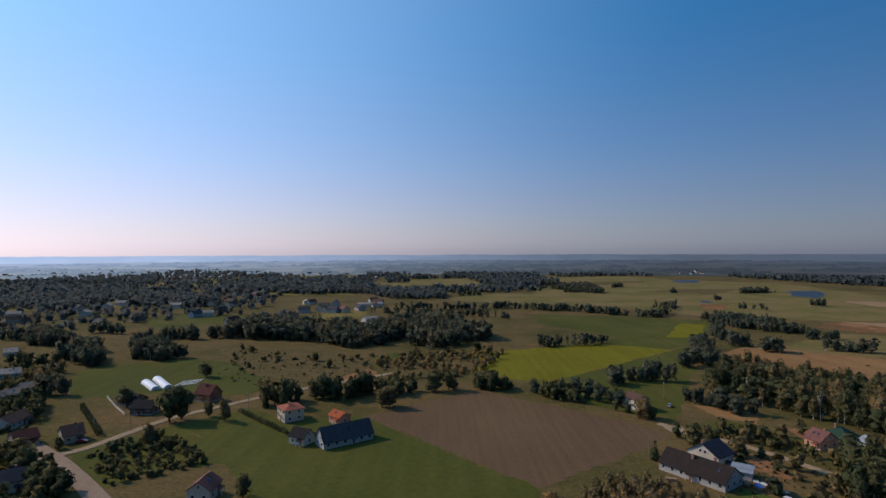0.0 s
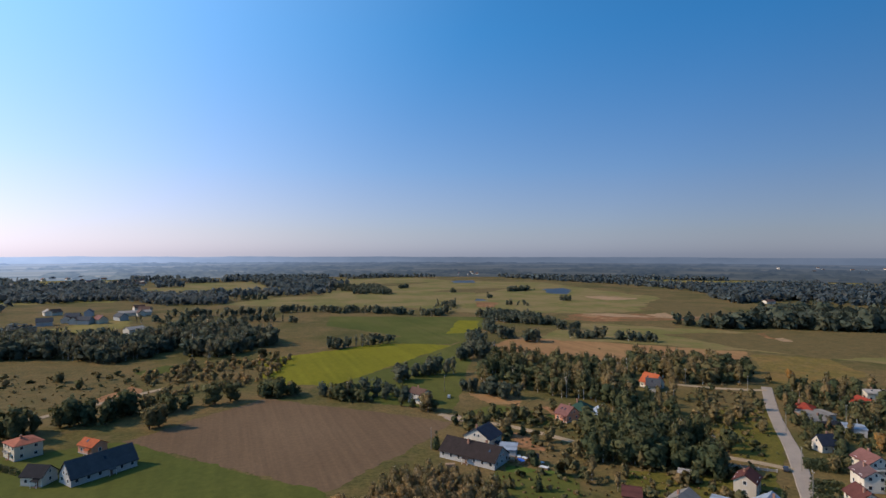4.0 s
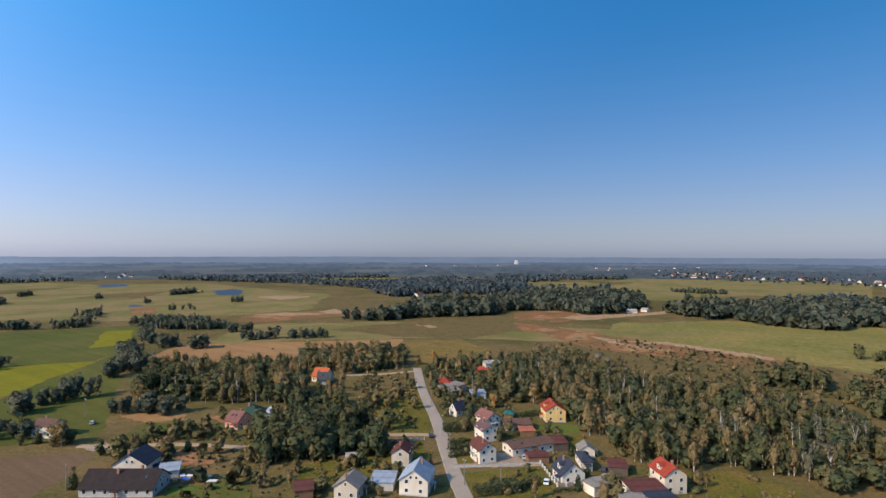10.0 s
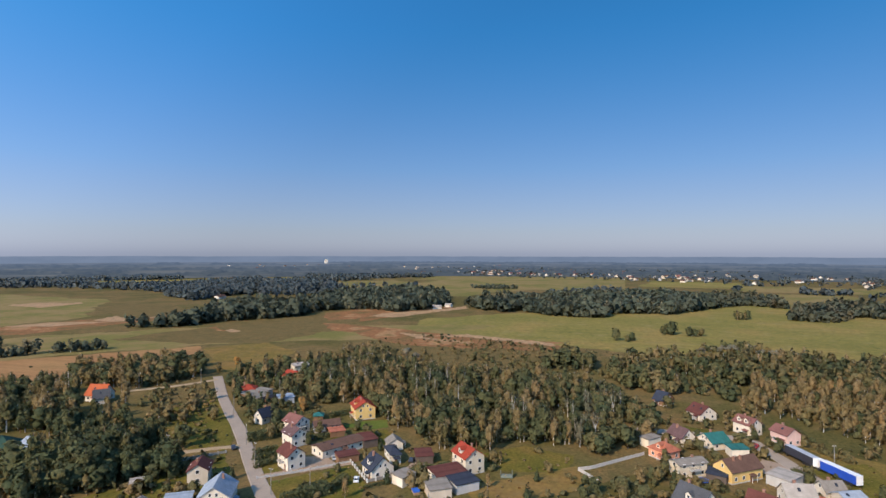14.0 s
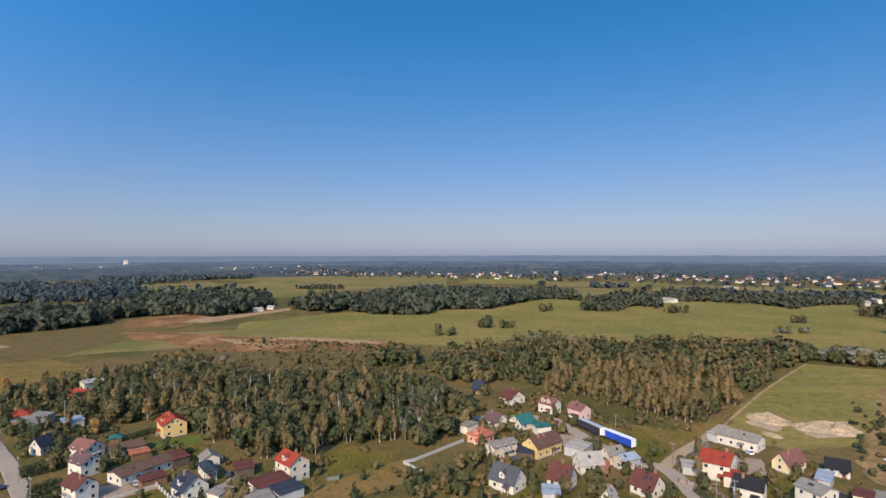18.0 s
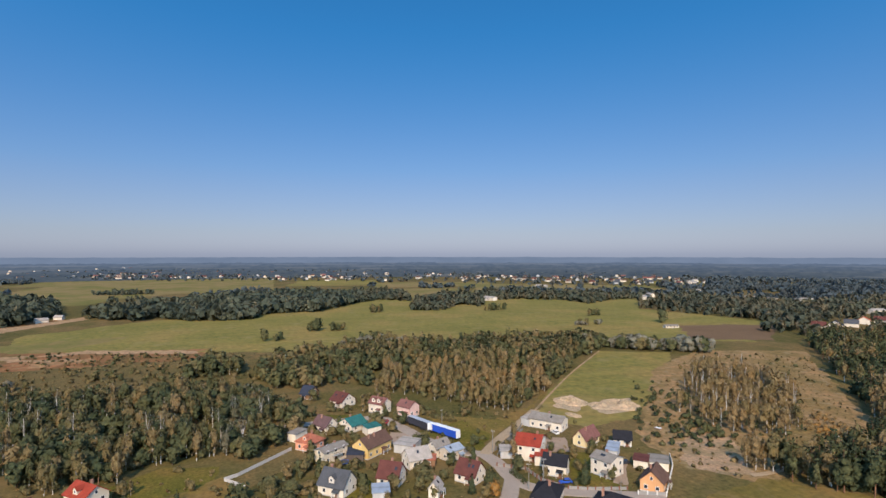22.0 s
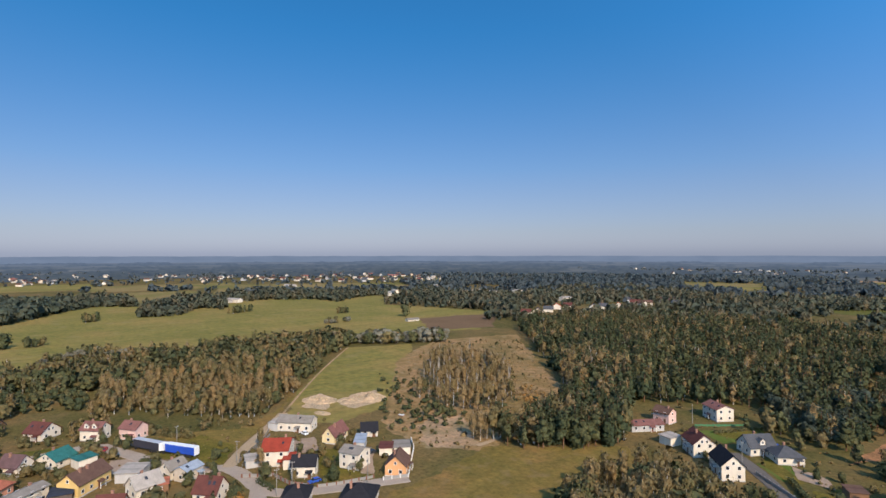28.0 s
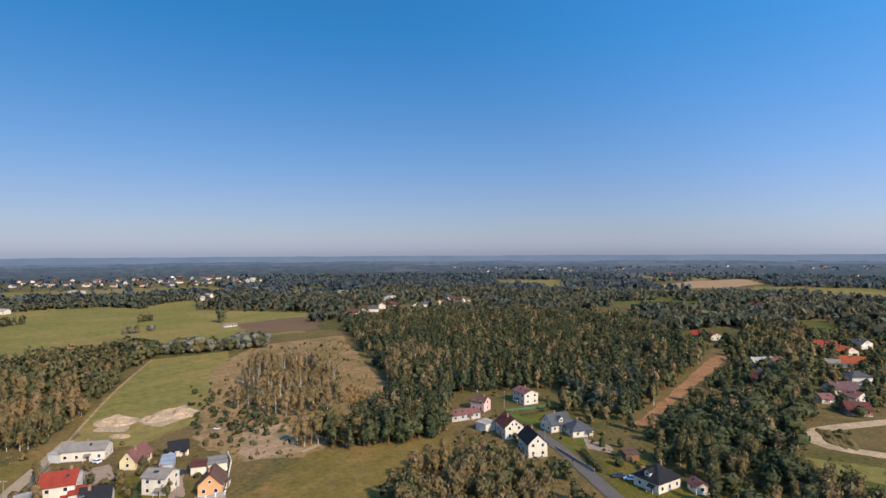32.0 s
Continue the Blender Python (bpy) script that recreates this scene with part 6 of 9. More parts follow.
house((-187.5, 237.2), 93, 13.1, 8.0, 3.0, 5.5, 'x', 'grey', 'brown', "grey house with a brown roof")
house((-164.9, 214.2), 51, 7.9, 9.0, 3.0, 5.6, 'x', 'beige', 'maroon', "low house with a red-brown roof")
house((-149.2, 218.7), 45, 7.2, 9.0, 3.2, 6.2, 'x', 'beige', 'brown', "brown-roofed house beside the paved road")
house((-223.9, 281.8), 66, 11.6, 9.0, 2.8, 4.8, 'x', 'grey', 'grey', "low house with a grey roof")
house((-263.2, 330.9), 32, 11.0, 10.0, 2.8, 5.1, 'x', 'grey', 'pale', "pale-roofed house among trees")
house((-227.8, 294.2), 48, 9.3, 9.0, 2.8, 4.9, 'x', 'beige', 'grey', "grey-roofed house among trees")
house((-317.9, 400.8), 30, 8.1, 10.0, 3.0, 5.3, 'x', 'white', 'pale', "pale house among trees")
house((-248.4, 347.5), 47, 6.5, 10.0, 3.0, 4.4, 'x', 'grey', 'pale', "low pale shed roof among trees")
house((-73.6, 167.6), -1, 7.1, 8.0, 3.7, 6.2, 'y', 'beige', 'rose', "house with a rose-coloured roof below")
# houses by the lane and new house
house((92.2, 261.3), -64, 9.8, 7.1, 5.0, 6.9, 'x', 'white', 'brown', "white two-storey house with a brown roof")
house((85.2, 181.5), -55, 22.8, 11.0, 2.7, 6.5, 'x', 'grey', 'umber', "long low pale farmhouse with a dark brown roof", chim=2)
house((94.5, 193.2), -55, 11.2, 10.0, 4.3, 7.6, 'y', 'white', 'navy', "pale gabled house with a dark blue roof")
shed((99.3, 181.3), -35, 6.2, 7.0, 2.6, 'grey', 'blue', "low shed with a light blue metal roof")
house((144.8, 208.9), -74, 6.6, 9.1, 3.2, 6.3, 'x', 'salmon', 'rose', "orange block house under construction")
house((154.2, 211.9), -56, 8.9, 10.0, 3.3, 7.0, 'hip', 'salmon', 'green', "brick house with a green hipped roof")
house((157.8, 201.1), -17, 7.7, 9.0, 2.8, 5.6, 'y', 'white', 'blue', "pale house with a light blue-grey roof")
house((224.6, 242.2), -80, 9.7, 8.5, 3.3, 7.7, 'x', 'white', 'orange', "new pale house with a bright orange tiled roof")
house((219.8, 236.2), 47, 7.5, 7.0, 3.2, 6.6, 'y', 'white', 'slate', "white gabled wing with a slate-blue roof before an orange one", name="house", chim=0)
house((153.2, 124.0), -61, 6.3, 8.0, 4.7, 6.7, 'y', 'beige', 'maroon', "small two-storey house with a maroon roof")
house((139.0, 106.3), -65, 9.0, 11.0, 4.8, 7.9, 'y', 'white', 'blue', "tall white house with a shiny light blue metal roof")
shed((134.6, 116.6), -59, 7.4, 8.0, 2.6, 'grey', 'blue', "flat shed with a light blue metal roof")
house((123.6, 120.8), -67, 7.5, 8.0, 3.9, 6.2, 'y', 'beige', 'grey', "beige two-storey house with a grey roof")
shed((114.7, 132.0), -40, 5.5, 7.0, 3.0, 'wood', 'maroon', "brown shed with a maroon roof")
shed((142.7, 139.0), -51, 3.8, 4.0, 2.4, 'wood', 'pale', "small garden shed with a pale roof")
# houses along the village road
house((254.5, 175.7), -65, 7.7, 8.0, 3.0, 5.3, 'hip', 'grey', 'red', "small house with a bright red roof")
house((243.3, 162.2), -23, 8.4, 8.0, 2.8, 4.6, 'x', 'grey', 'grey', "low house with a grey roof")
shed((245.0, 147.8), -47, 7.4, 7.0, 3.0, 'grey', 'blue', "flat shed with a pale metal roof")
house((213.6, 139.7), -103, 5.2, 6.5, 3.2, 6.2, 'y', 'white', 'navy', "white house with a navy roof")
house((206.4, 119.3), -114, 8.8, 7.1, 4.7, 7.0, 'x', 'white', 'rose', "white two-storey house with a rose roof")
house((192.7, 112.0), -123, 8.3, 6.7, 4.7, 7.0, 'x', 'white', 'purple', "white two-storey house with a mauve roof")
house((171.9, 101.3), -124, 8.1, 6.5, 5.2, 7.6, 'x', 'white', 'maroon', "white two-storey house with a dark maroon roof")
house((287.2, 168.7), -23, 8.9, 9.0, 3.3, 6.0, 'y', 'white', 'red', "white house with a red roof among trees")
house((312.2, 178.9), -34, 10.2, 9.0, 4.2, 5.3, 'x', 'white', 'pale', "white house with a pale roof among trees")
house((233.4, 100.7), -144, 11.2, 9.0, 5.2, 7.9, 'x', 'yellow', 'red', "yellow two-storey house with a red roof", dormer=1)
house((212.0, 108.3), -53, 10.9, 7.0, 2.6, 4.0, 'x', 'grey', 'brown', "long low building with a brown roof", "outbuilding", chim=0)
shed((206.0, 100.5), -51, 6.0, 5.0, 2.4, 'wood', 'salmon', "brown garden shed with a russet roof")
house((190.4, 92.1), -33, 18.2, 8.0, 3.0, 3.9, 'x', 'white', 'brown', "long low white building with a brown roof", "outbuilding", chim=0)
shed((199.4, 84.2), -46, 5.7, 8.0, 3.0, 'dark', 'maroon', "open carport with a maroon roof", "carport")
shed((182.0, 84.7), -48, 7.5, 5.0, 2.5, 'wood', 'maroon', "low brown wooden garden shed")
house((198.6, 72.6), -59, 5.7, 6.0, 2.6, 4.4, 'y', 'white', 'grey', "small white cottage with a grey roof", chim=0)
house((173.7, 69.4), -134, 8.1, 7.9, 3.3, 6.7, 'x', 'white', 'navy', "white house with a navy tiled roof", dormer=1)
house((188.1, 69.4), -55, 3.5, 10.0, 3.2, 4.9, 'hip', 'white', 'navy', "white wing with a navy hipped roof", chim=0)
shed((169.1, 58.6), -121, 5.6, 5.6, 3.0, 'white', 'grey', "white garage with a grey flat roof", "garage")
house((185.5, 40.6), -137, 9.2, 7.4, 5.8, 8.4, 'x', 'cream', 'red', "tall cream house with a red roof", dormer=1)
shed((189.3, 57.9), -66, 6.0, 7.0, 2.8, 'dark', 'maroon', "dark open shed with a maroon roof")
shed((175.1, 45.2), -50, 11.0, 8.0, 3.2, 'white', 'maroon', "low white building with a maroon roof", "outbuilding")
shed((170.1, 39.0), -48, 8.1, 7.0, 3.0, 'grey', 'navy', "low shed with a dark roof")
shed((163.9, 45.5), -59, 7.0, 7.0, 3.0, 'beige', 'grey', "low shed with a grey roof")
# second village
house((292.1, -35.8), -132, 6.2, 8.0, 2.8, 6.2, 'x', 'wood', 'navy', "dark timber house with a dark navy roof")
house((271.7, -49.6), -147, 8.5, 9.1, 3.0, 6.2, 'x', 'white', 'maroon', "white house with a maroon roof")
house((254.0, -64.1), -142, 8.3, 6.6, 4.5, 6.9, 'x', 'white', 'rose', "white house with a rose roof and dormers", dormer=2)
house((244.3, -75.2), -151, 8.1, 6.5, 4.5, 6.7, 'x', 'pink', 'rose', "pink house with a rose-brown roof")
house((233.2, -46.9), -149, 8.4, 8.4, 2.8, 5.3, 'y', 'white', 'teal', "white house with a teal roof")
shed((224.4, -53.2), -170, 6.0, 6.0, 3.2, 'white', 'teal', "low white building with a flat grey-green roof", "outbuilding")
house((234.2, -35.4), -146, 8.0, 6.4, 3.3, 6.3, 'x', 'white', 'purple', "white house with a mauve roof")
shed((227.7, -23.2), -138, 4.5, 6.7, 3.2, 'white', 'grey', "pale building with a flat grey roof", "outbuilding")
house((215.6, -26.7), -136, 7.9, 7.2, 3.3, 6.0, 'hip', 'salmon', 'salmon', "salmon house with an orange-red roof", dormer=1)
house((200.4, -32.4), -148, 5.2, 11.1, 4.7, 5.6, 'y', 'cream', 'grey', "white and yellow house with a low grey roof")
house((202.6, -48.2), -144, 7.5, 13.7, 4.1, 7.0, 'y', 'yellow', 'brown', "yellow house with a long brown roof", chim=2)
house((185.1, -60.1), -172, 6.7, 8.4, 3.3, 6.3, 'y', 'white', 'pale', "white house with a weathered pale roof")
shed((200.1, -61.3), -134, 7.4, 8.0, 3.2, 'grey', 'pale', "low building with a pale flat roof", "outbuilding")
house((192.3, -71.4), -162, 5.3, 6.7, 3.3, 5.6, 'y', 'white', 'grey', "white house with a grey-brown roof")
house((186.8, -74.2), -156, 5.5, 6.9, 3.7, 4.9, 'y', 'beige', 'blue', "house with a light blue metal roof", chim=0)
shed((183.5, -64.6), -112, 4.0, 5.0, 2.6, 'wood', 'salmon', "lean-to with a rusty red roof")
shed((198.4, -41.2), -111, 6.1, 6.0, 2.6, 'dark', 'navy', "dark open-sided wooden carport", "carport")
house((173.7, -47.8), -128, 7.3, 7.1, 3.0, 7.0, 'x', 'white', 'maroon', "white house with a big maroon roof")
house((173.2, -30.0), -134, 9.4, 7.5, 3.3, 7.2, 'x', 'white', 'slate', "white house with a slate-grey roof and gable", dormer=1)
house((159.8, -58.1), -126, 3.1, 4.9, 3.0, 4.9, 'y', 'white', 'pale', "small white house with a pale roof")
shed((164.2, -41.8), -102, 5.1, 6.0, 2.8, 'grey', 'blue', "low shed with a pale blue roof")
house((166.7, -72.9), -145, 7.7, 7.1, 3.0, 6.7, 'x', 'white', 'maroon', "white house with a dark maroon roof beside the bend")
house((205.2, -126.7), -144, 14.9, 7.6, 3.9, 5.8, 'x', 'white', 'grey', "long white workshop with a grey roof", "workshop", chim=1)
shed((211.7, -121.3), -157, 4.3, 7.0, 3.2, 'grey', 'pale', "small annex with a pale roof", "annex")
house((179.4, -102.9), -131, 9.3, 12.8, 5.6, 7.9, 'x', 'white', 'red', "large white house with a bright red roof")
shed((171.1, -102.6), -126, 3.9, 6.0, 3.4, 'white', 'red', "front porch with a red roof", "porch")
house((161.1, -102.4), -134, 8.0, 5.7, 4.1, 6.7, 'x', 'white', 'black', "white house with a dark brown-black roof")
house((182.5, -130.0), -154, 5.5, 11.0, 3.0, 6.3, 'y', 'straw', 'rose', "pale yellow gabled house with a rose roof")
house((154.8, -118.7), -161, 7.8, 7.6, 5.6, 7.0, 'x', 'white', 'grey', "tall white house with a grey roof")
shed((168.0, -131.5), -135, 4.0, 9.0, 3.2, 'grey', 'blue', "open carport with a light blue roof", "carport")
house((177.6, -143.6), -127, 6.7, 7.0, 2.6, 4.9, 'x', 'white', 'black', "low white house with a black roof", chim=0)
house((140.1, -125.7), -142, 7.0, 8.7, 3.5, 6.7, 'y', 'orange', 'brown', "orange gabled house with a brown roof")
shed((156.1, -134.4), -135, 4.8, 6.0, 2.8, 'white', 'maroon', "low outbuilding with a maroon roof", "outbuilding")
shed((152.9, -139.2), -129, 6.2, 7.0, 2.8, 'white', 'grey', "low outbuilding with a grey roof", "outbuilding")
shed((181.8, -94.1), -112, 4.6, 6.0, 2.6, 'grey', 'pale', "low pavilion with a pale grey roof", "pavilion")
house((144.0, -88.6), -133, 7.6, 11.0, 3.0, 6.2, 'hip', 'beige', 'black', "wide bungalow with a black hipped roof", chim=1)
house((130.8, -102.0), -140, 9.8, 11.0, 3.0, 6.2, 'hip', 'beige', 'black', "wide bungalow with a black hipped roof", chim=1)
# houses at the pine wood
house((94.6, -243.6), 170, 7.5, 6.0, 4.7, 6.7, 'x', 'pink', 'brown', "pink two-storey house with a brown roof")
house((97.1, -227.6), -129, 14.4, 7.0, 2.8, 4.0, 'x', 'grey', 'rose', "long low building with a rose-brown roof", "outbuilding", chim=0)
shed((82.1, -216.9), 158, 5.7, 5.7, 3.2, 'white', 'pale', "white garage with a pale roof", "garage")
house((78.9, -265.0), 141, 10.3, 8.2, 5.4, 7.0, 'x', 'white', 'rose', "white two-storey house with a red roof")
house((70.6, -214.4), 131, 10.1, 8.0, 5.0, 8.1, 'x', 'white', 'maroon', "white gabled house with a dark maroon roof")
house((56.8, -199.9), 126, 11.2, 7.3, 5.0, 8.3, 'x', 'white', 'black', "white gabled house with a black roof")
house((55.1, -230.1), -131, 10.3, 8.0, 3.2, 6.7, 'x', 'white', 'slate', "white house with a slate roof and dormer", dormer=1)
house((45.3, -227.4), -143, 8.9, 9.0, 2.8, 5.6, 'hip', 'white', 'slate', "white bungalow with a slate roof")
house((12.4, -187.2), 147, 9.3, 10.8, 3.3, 7.4, 'hip', 'white', 'black', "white house with a black roof", dormer=1)
shed((22.8, -207.3), -150, 5.0, 5.0, 2.6, 'wood', 'brown', "brown wooden garden shed beside lawn")
house((0.4, -188.2), -150, 4.4, 5.0, 2.4, 3.7, 'y', 'white', 'rose', "small white hut with a red roof", chim=0)
house((-85.9, -492.8), -175, 15.0, 11.0, 3.3, 7.4, 'x', 'white', 'red', "white house with a red roof", dormer=1)
house((-89.8, -429.8), 163, 12.9, 11.0, 3.3, 7.0, 'x', 'white', 'orange', "white house with an orange roof")
house((-95.2, -477.0), -138, 13.5, 10.0, 3.2, 6.5, 'y', 'white', 'orange', "white house with an orange roof")
house((-80.8, -379.0), -156, 11.8, 10.0, 4.3, 7.0, 'hip', 'white', 'slate', "white house with a slate roof")
house((-112.3, -513.9), -134, 12.9, 10.0, 4.3, 7.0, 'y', 'white', 'slate', "white gabled house with slate roof")
house((-68.1, -349.7), -156, 13.6, 10.0, 3.0, 5.8, 'x', 'white', 'purple', "white house with a mauve roof")
house((-70.1, -332.9), -133, 10.6, 8.0, 3.0, 5.1, 'y', 'white', 'rose', "small white house with a rose roof")
house((-56.1, -325.3), -155, 6.3, 7.0, 2.6, 4.2, 'x', 'white', 'rose', "small white outbuilding with rose roof", chim=0)
house((-65.5, -308.7), -171, 9.9, 9.0, 2.8, 5.3, 'x', 'brick', 'maroon', "brick house with a maroon roof")
house((-78.5, -426.9), 178, 7.8, 8.0, 2.8, 4.8, 'x', 'white', 'grey', "low white house with a grey roof")
house((0.2, -523.8), 167, 10.5, 9.0, 3.2, 6.2, 'x', 'white', 'red', "white house with a red roof at the wood")
house((-12.4, -517.0), -157, 10.3, 9.0, 3.2, 6.2, 'y', 'white', 'orange', "white house with an orange roof at the wood")
house((287.2, 53.8), -66, 6.0, 7.0, 2.6, 3.9, 'x', 'white', 'grey', "low white hut in the wood", chim=0)
house((802.0, -376.8), -69, 13.1, 7.0, 2.8, 4.4, 'x', 'white', 'pale', "white farm building beyond the pasture", chim=0)
house((438.1, -415.1), -103, 14.1, 6.0, 2.2, 3.2, 'x', 'cream', 'grey', "low pale barn at a great tree", "barn", chim=0)
house((773.2, 588.3), -1, 19.2, 10.0, 3.7, 6.2, 'x', 'white', 'brown', "lone house in the marsh")
for i, (px, py) in enumerate([(377, -545.8), (375.4, -567.9), (377.4, -595.4), (388.5, -633.2), (383.3, -652.8), (349, -660.8), (344.7, -678.5), (335.8, -703.5), (327.8, -827.1), (310.1, -841.1)]):
    house((px, py), 30, 12, 10, 4.0, 7.6, 'xy'[i % 2], 'white', ('maroon', 'navy', 'slate', 'orange')[i % 4], "white family house in a row beyond the pines", win=False)

# ---- far houses ----
def far_house(wall, roof, ridge):
    root = new("far_house")
    bm = bmesh.new()
    wall_block(bm, 14, 9.5, 4.6, ridge, True)
    part("wall", bm, WALL[wall], root)
    bm = bmesh.new()
    gable_roof(bm, 14, 9.5, 4.6, ridge, 0.6, 0.3)
    part("roof", bm, ROOF[roof], root)
    return root


FAR = []
# most walls and roofs toned down, the haze over the villages put into colour
for fw, fr, fz, fl in (('beige', 'maroon', 8.0, "distant beige house with a dark red roof"), ('cream', 'rose', 8.4, "distant cream house with a rose roof"), ('grey', 'slate', 8.0, "distant grey house with a slate roof"), ('white', 'pale', 7.0, "distant pale house with a light roof"), ('beige', 'brown', 7.6, "distant beige house with a brown roof")):
    FAR.append(tagged(far_house(fw, fr, fz), fl, "house", "houses of the far villages"))
FIRST = [True] * len(FAR)
CROWD = []


def far_village(poly, n, seed):
    rng = np.random.default_rng(seed)
    p = np.array(poly)
    made = 0
    while made < n:
        q = rng.uniform(p.min(0), p.max(0))
        if not inside(poly, q[None])[0]:
            continue
        k = int(rng.integers(len(FAR)))
        m = pose(q[0], q[1], 0, 0, 0, rng.uniform(0, 180))
        if made > 0.62 * n and not FIRST[k]:
            CROWD.append(m)
            made += 1
            continue
        if FIRST[k]:
            FAR[k].matrix_basis = m
            FIRST[k] = False
        else:
            copy_thing(FAR[k], m)
        made += 1


far_village([(1949, 341), (1615, -346), (1524, -665), (1803, -787), (2223, -476), (2464, 431)], 55, 1)
far_village([(1377, -570), (1186, -782), (1071, -959), (939, -998), (1303, -1384), (1655, -1091), (1720, -711)], 80, 2)
far_village([(1956, 624), (1965, 480), (1830, 239), (1900, 30), (2386, 37), (2540, 332), (2432, 729)], 36, 3)
far_village([(-2404.3, 2353.2), (-993, 2366.9), (-359.7, 1363.4), (-235.9, 641.4), (-345.2, 569.3), (-490, 479.7)], 116, 4)
far_village([(-488.8, 1852.8), (-172.7, 1977.8), (-132, 1350.6), (-315.6, 1245.2)], 31, 5)
far_village([(-229.5, 777.9), (-88.4, 816.9), (-72.2, 666.3), (-168.1, 612.7)], 13, 6)
far_village([(1305.1, -2253), (629.5, -2849.4), (-800.5, -3199), (-401.7, -1606.6), (-21.4, -1720.7), (601.4, -1825.3)], 58, 7)
far_village([(335.5, -708), (275.2, -780.4), (290.5, -851.5), (376.2, -794)], 11, 8)
far_village([(-70.8, -830.5), (-111.1, -847), (-173.2, -914.2), (-209.1, -1026.9), (-115, -989.5)], 11, 9)
far_village([(-43, -429.3), (-52.8, -364), (-35.4, -329.6), (-25.1, -366.8)], 5, 10)
far_village([(2997.2, 2379.7), (3178.1, 1281.4), (3305.9, 505.6), (2073.2, 224.5), (2130.7, 481), (2032.6, 1303.7)], 37, 11)
far_village([(872.7, 2060.5), (1003.5, 1954.8), (854.9, 1665.2), (744.3, 1757.3)], 5, 12)
far_village([(2203.1, 130.7), (1792.4, -374.4), (1241.8, -408.5), (1525.8, -183.5), (1843.1, 109.3)], 29, 13)


def crowd():
    """The many small houses of the villages that nobody could count."""
    for walls in (True, False):
        bm = bmesh.new()
        for m in CROWD:
            one = bmesh.new()
            if walls:
                wall_block(one, 13, 9, 4.2, 7.4, True)
            else:
                gable_roof(one, 13, 9, 4.2, 7.4, 0.5, 0.3)
            one.transform(m)
            at = {v: bm.verts.new(v.co) for v in one.verts}
            for f in one.faces:
                bm.faces.new([at[v] for v in f.verts])
            one.free()
        if walls:
            tagged(part("village_walls", bm, WALL['white']), "pale walls of crowded small village houses", "houses", kind="stuff")
        else:
            tagged(part("village_roofs", bm, ROOF['brown']), "brown roofs of crowded small village houses", "houses", kind="stuff")


crowd()


def works(x, y):
    root = new("distant_works")
    bm = bmesh.new()
    box(bm, -16, -10, 0, 4, 10, 30)
    part("tower", bm, WALL['white'], root)
    bm = bmesh.new()
    box(bm, 4.1, -9, 0, 26, 9, 17)
    part("hall", bm, WALL['white'], root)
    bm = bmesh.new()
    box(bm, -17, -11, 30, 5, 11, 31)
    part("roof", bm, ROOF['pale'], root)
    root.matrix_basis = pose(x, y, 0, 0, 0, 40)
    return tagged(root, "white industrial works far off near the horizon", "building")


works(3767.2, 1929)


def long_shed(x, y, turn, w, d, h, label):
    root = new("far_hall")
    bm = bmesh.new()
    wall_block(bm, w, d, h, h + 2, True)
    part("wall", bm, WALL['white'], root)
    bm = bmesh.new()
    gable_roof(bm, w, d, h, h + 2, 0.5, 0.3)
    part("roof", bm, ROOF['pale'], root)
    root.matrix_basis = pose(x, y, 0, 0, 0, turn)
    tagged(root, label, "hall")


for x, y, k in ((-502, 637, 0), (-930, 1346, 1), (-429, 652, 2), (-350, 556, 3), (-364, 743, 4), (-278, 642, 0), (-221, 571, 1), (-455, 738, 2), (-475, 710, 3), (-459, 777, 4), (-628, 1378, 0), (-361, 955, 1), (-329, 993, 2)):
    copy_thing(FAR[(3, 0, 3, 2, 3)[k]], pose(x, y, 0, 0, 0, 25 + 40 * k))

long_shed(-100.6, 749.8, 20, 34, 12, 4, "long white hall among far trees")
long_shed(605.6, -843.9, 0, 24, 12, 4, "large white hall beyond the wood")
long_shed(-77.4, 576.5, 40, 16, 10, 5, "white house before the dark wood")
long_shed(803.7, -387.4, 20, 22, 10, 4.5, "white farm building beyond the pasture")
long_shed(1047, -635, 67, 16, 9, 4, "low white hall at the far village")
long_shed(728.3, -631.4, 114, 14, 9, 5, "white house among the trees past the pasture")
long_shed(768.9, -684.2, 161, 22, 10, 4.5, "white farm building beyond the pasture")
long_shed(833.7, -854.3, 28, 16, 9, 4, "low white hall at the far village")
long_shed(739.3, 189.7, 75, 9, 7, 3, "white house among the trees past the pasture")
long_shed(714, 200.2, 122, 12, 7, 3, "white farm building beyond the pasture")
long_shed(626.2, -798.8, 169, 16, 9, 4, "low white hall at the far village")
long_shed(654.2, -784.4, 36, 14, 9, 5, "white house among the trees past the pasture")
long_shed(448.3, -754.2, 83, 22, 10, 4.5, "white farm building beyond the pasture")
long_shed(1078.8, -648, 20, 26, 12, 4, "white hall in the far village")

# ---- single trees ----
OAK = "old broad-crowned oak with deep shadow"
tree(-4.5, 294.3, 13, 'round', 0.28, OAK, fat=1.25)
tree(3.1, 296.6, 12, 'round', 0.28, OAK, fat=1.2)
tree(-29.4, 262.6, 11, 'round', 0.4, "round field tree beside the ploughed field", fat=1.15)
tree(-26, 264.5, 11, 'round', 0.4, "round field tree beside the ploughed field", fat=1.15)
tree(26.2, 296.3, 13, 'round', 0.25, OAK, fat=1.1)
tree(22.5, 309.1, 10, 'round', 0.3, OAK)
tree(-121.1, 240.9, 18, 'round', 0.22, "tall dark roadside tree", fat=0.9)
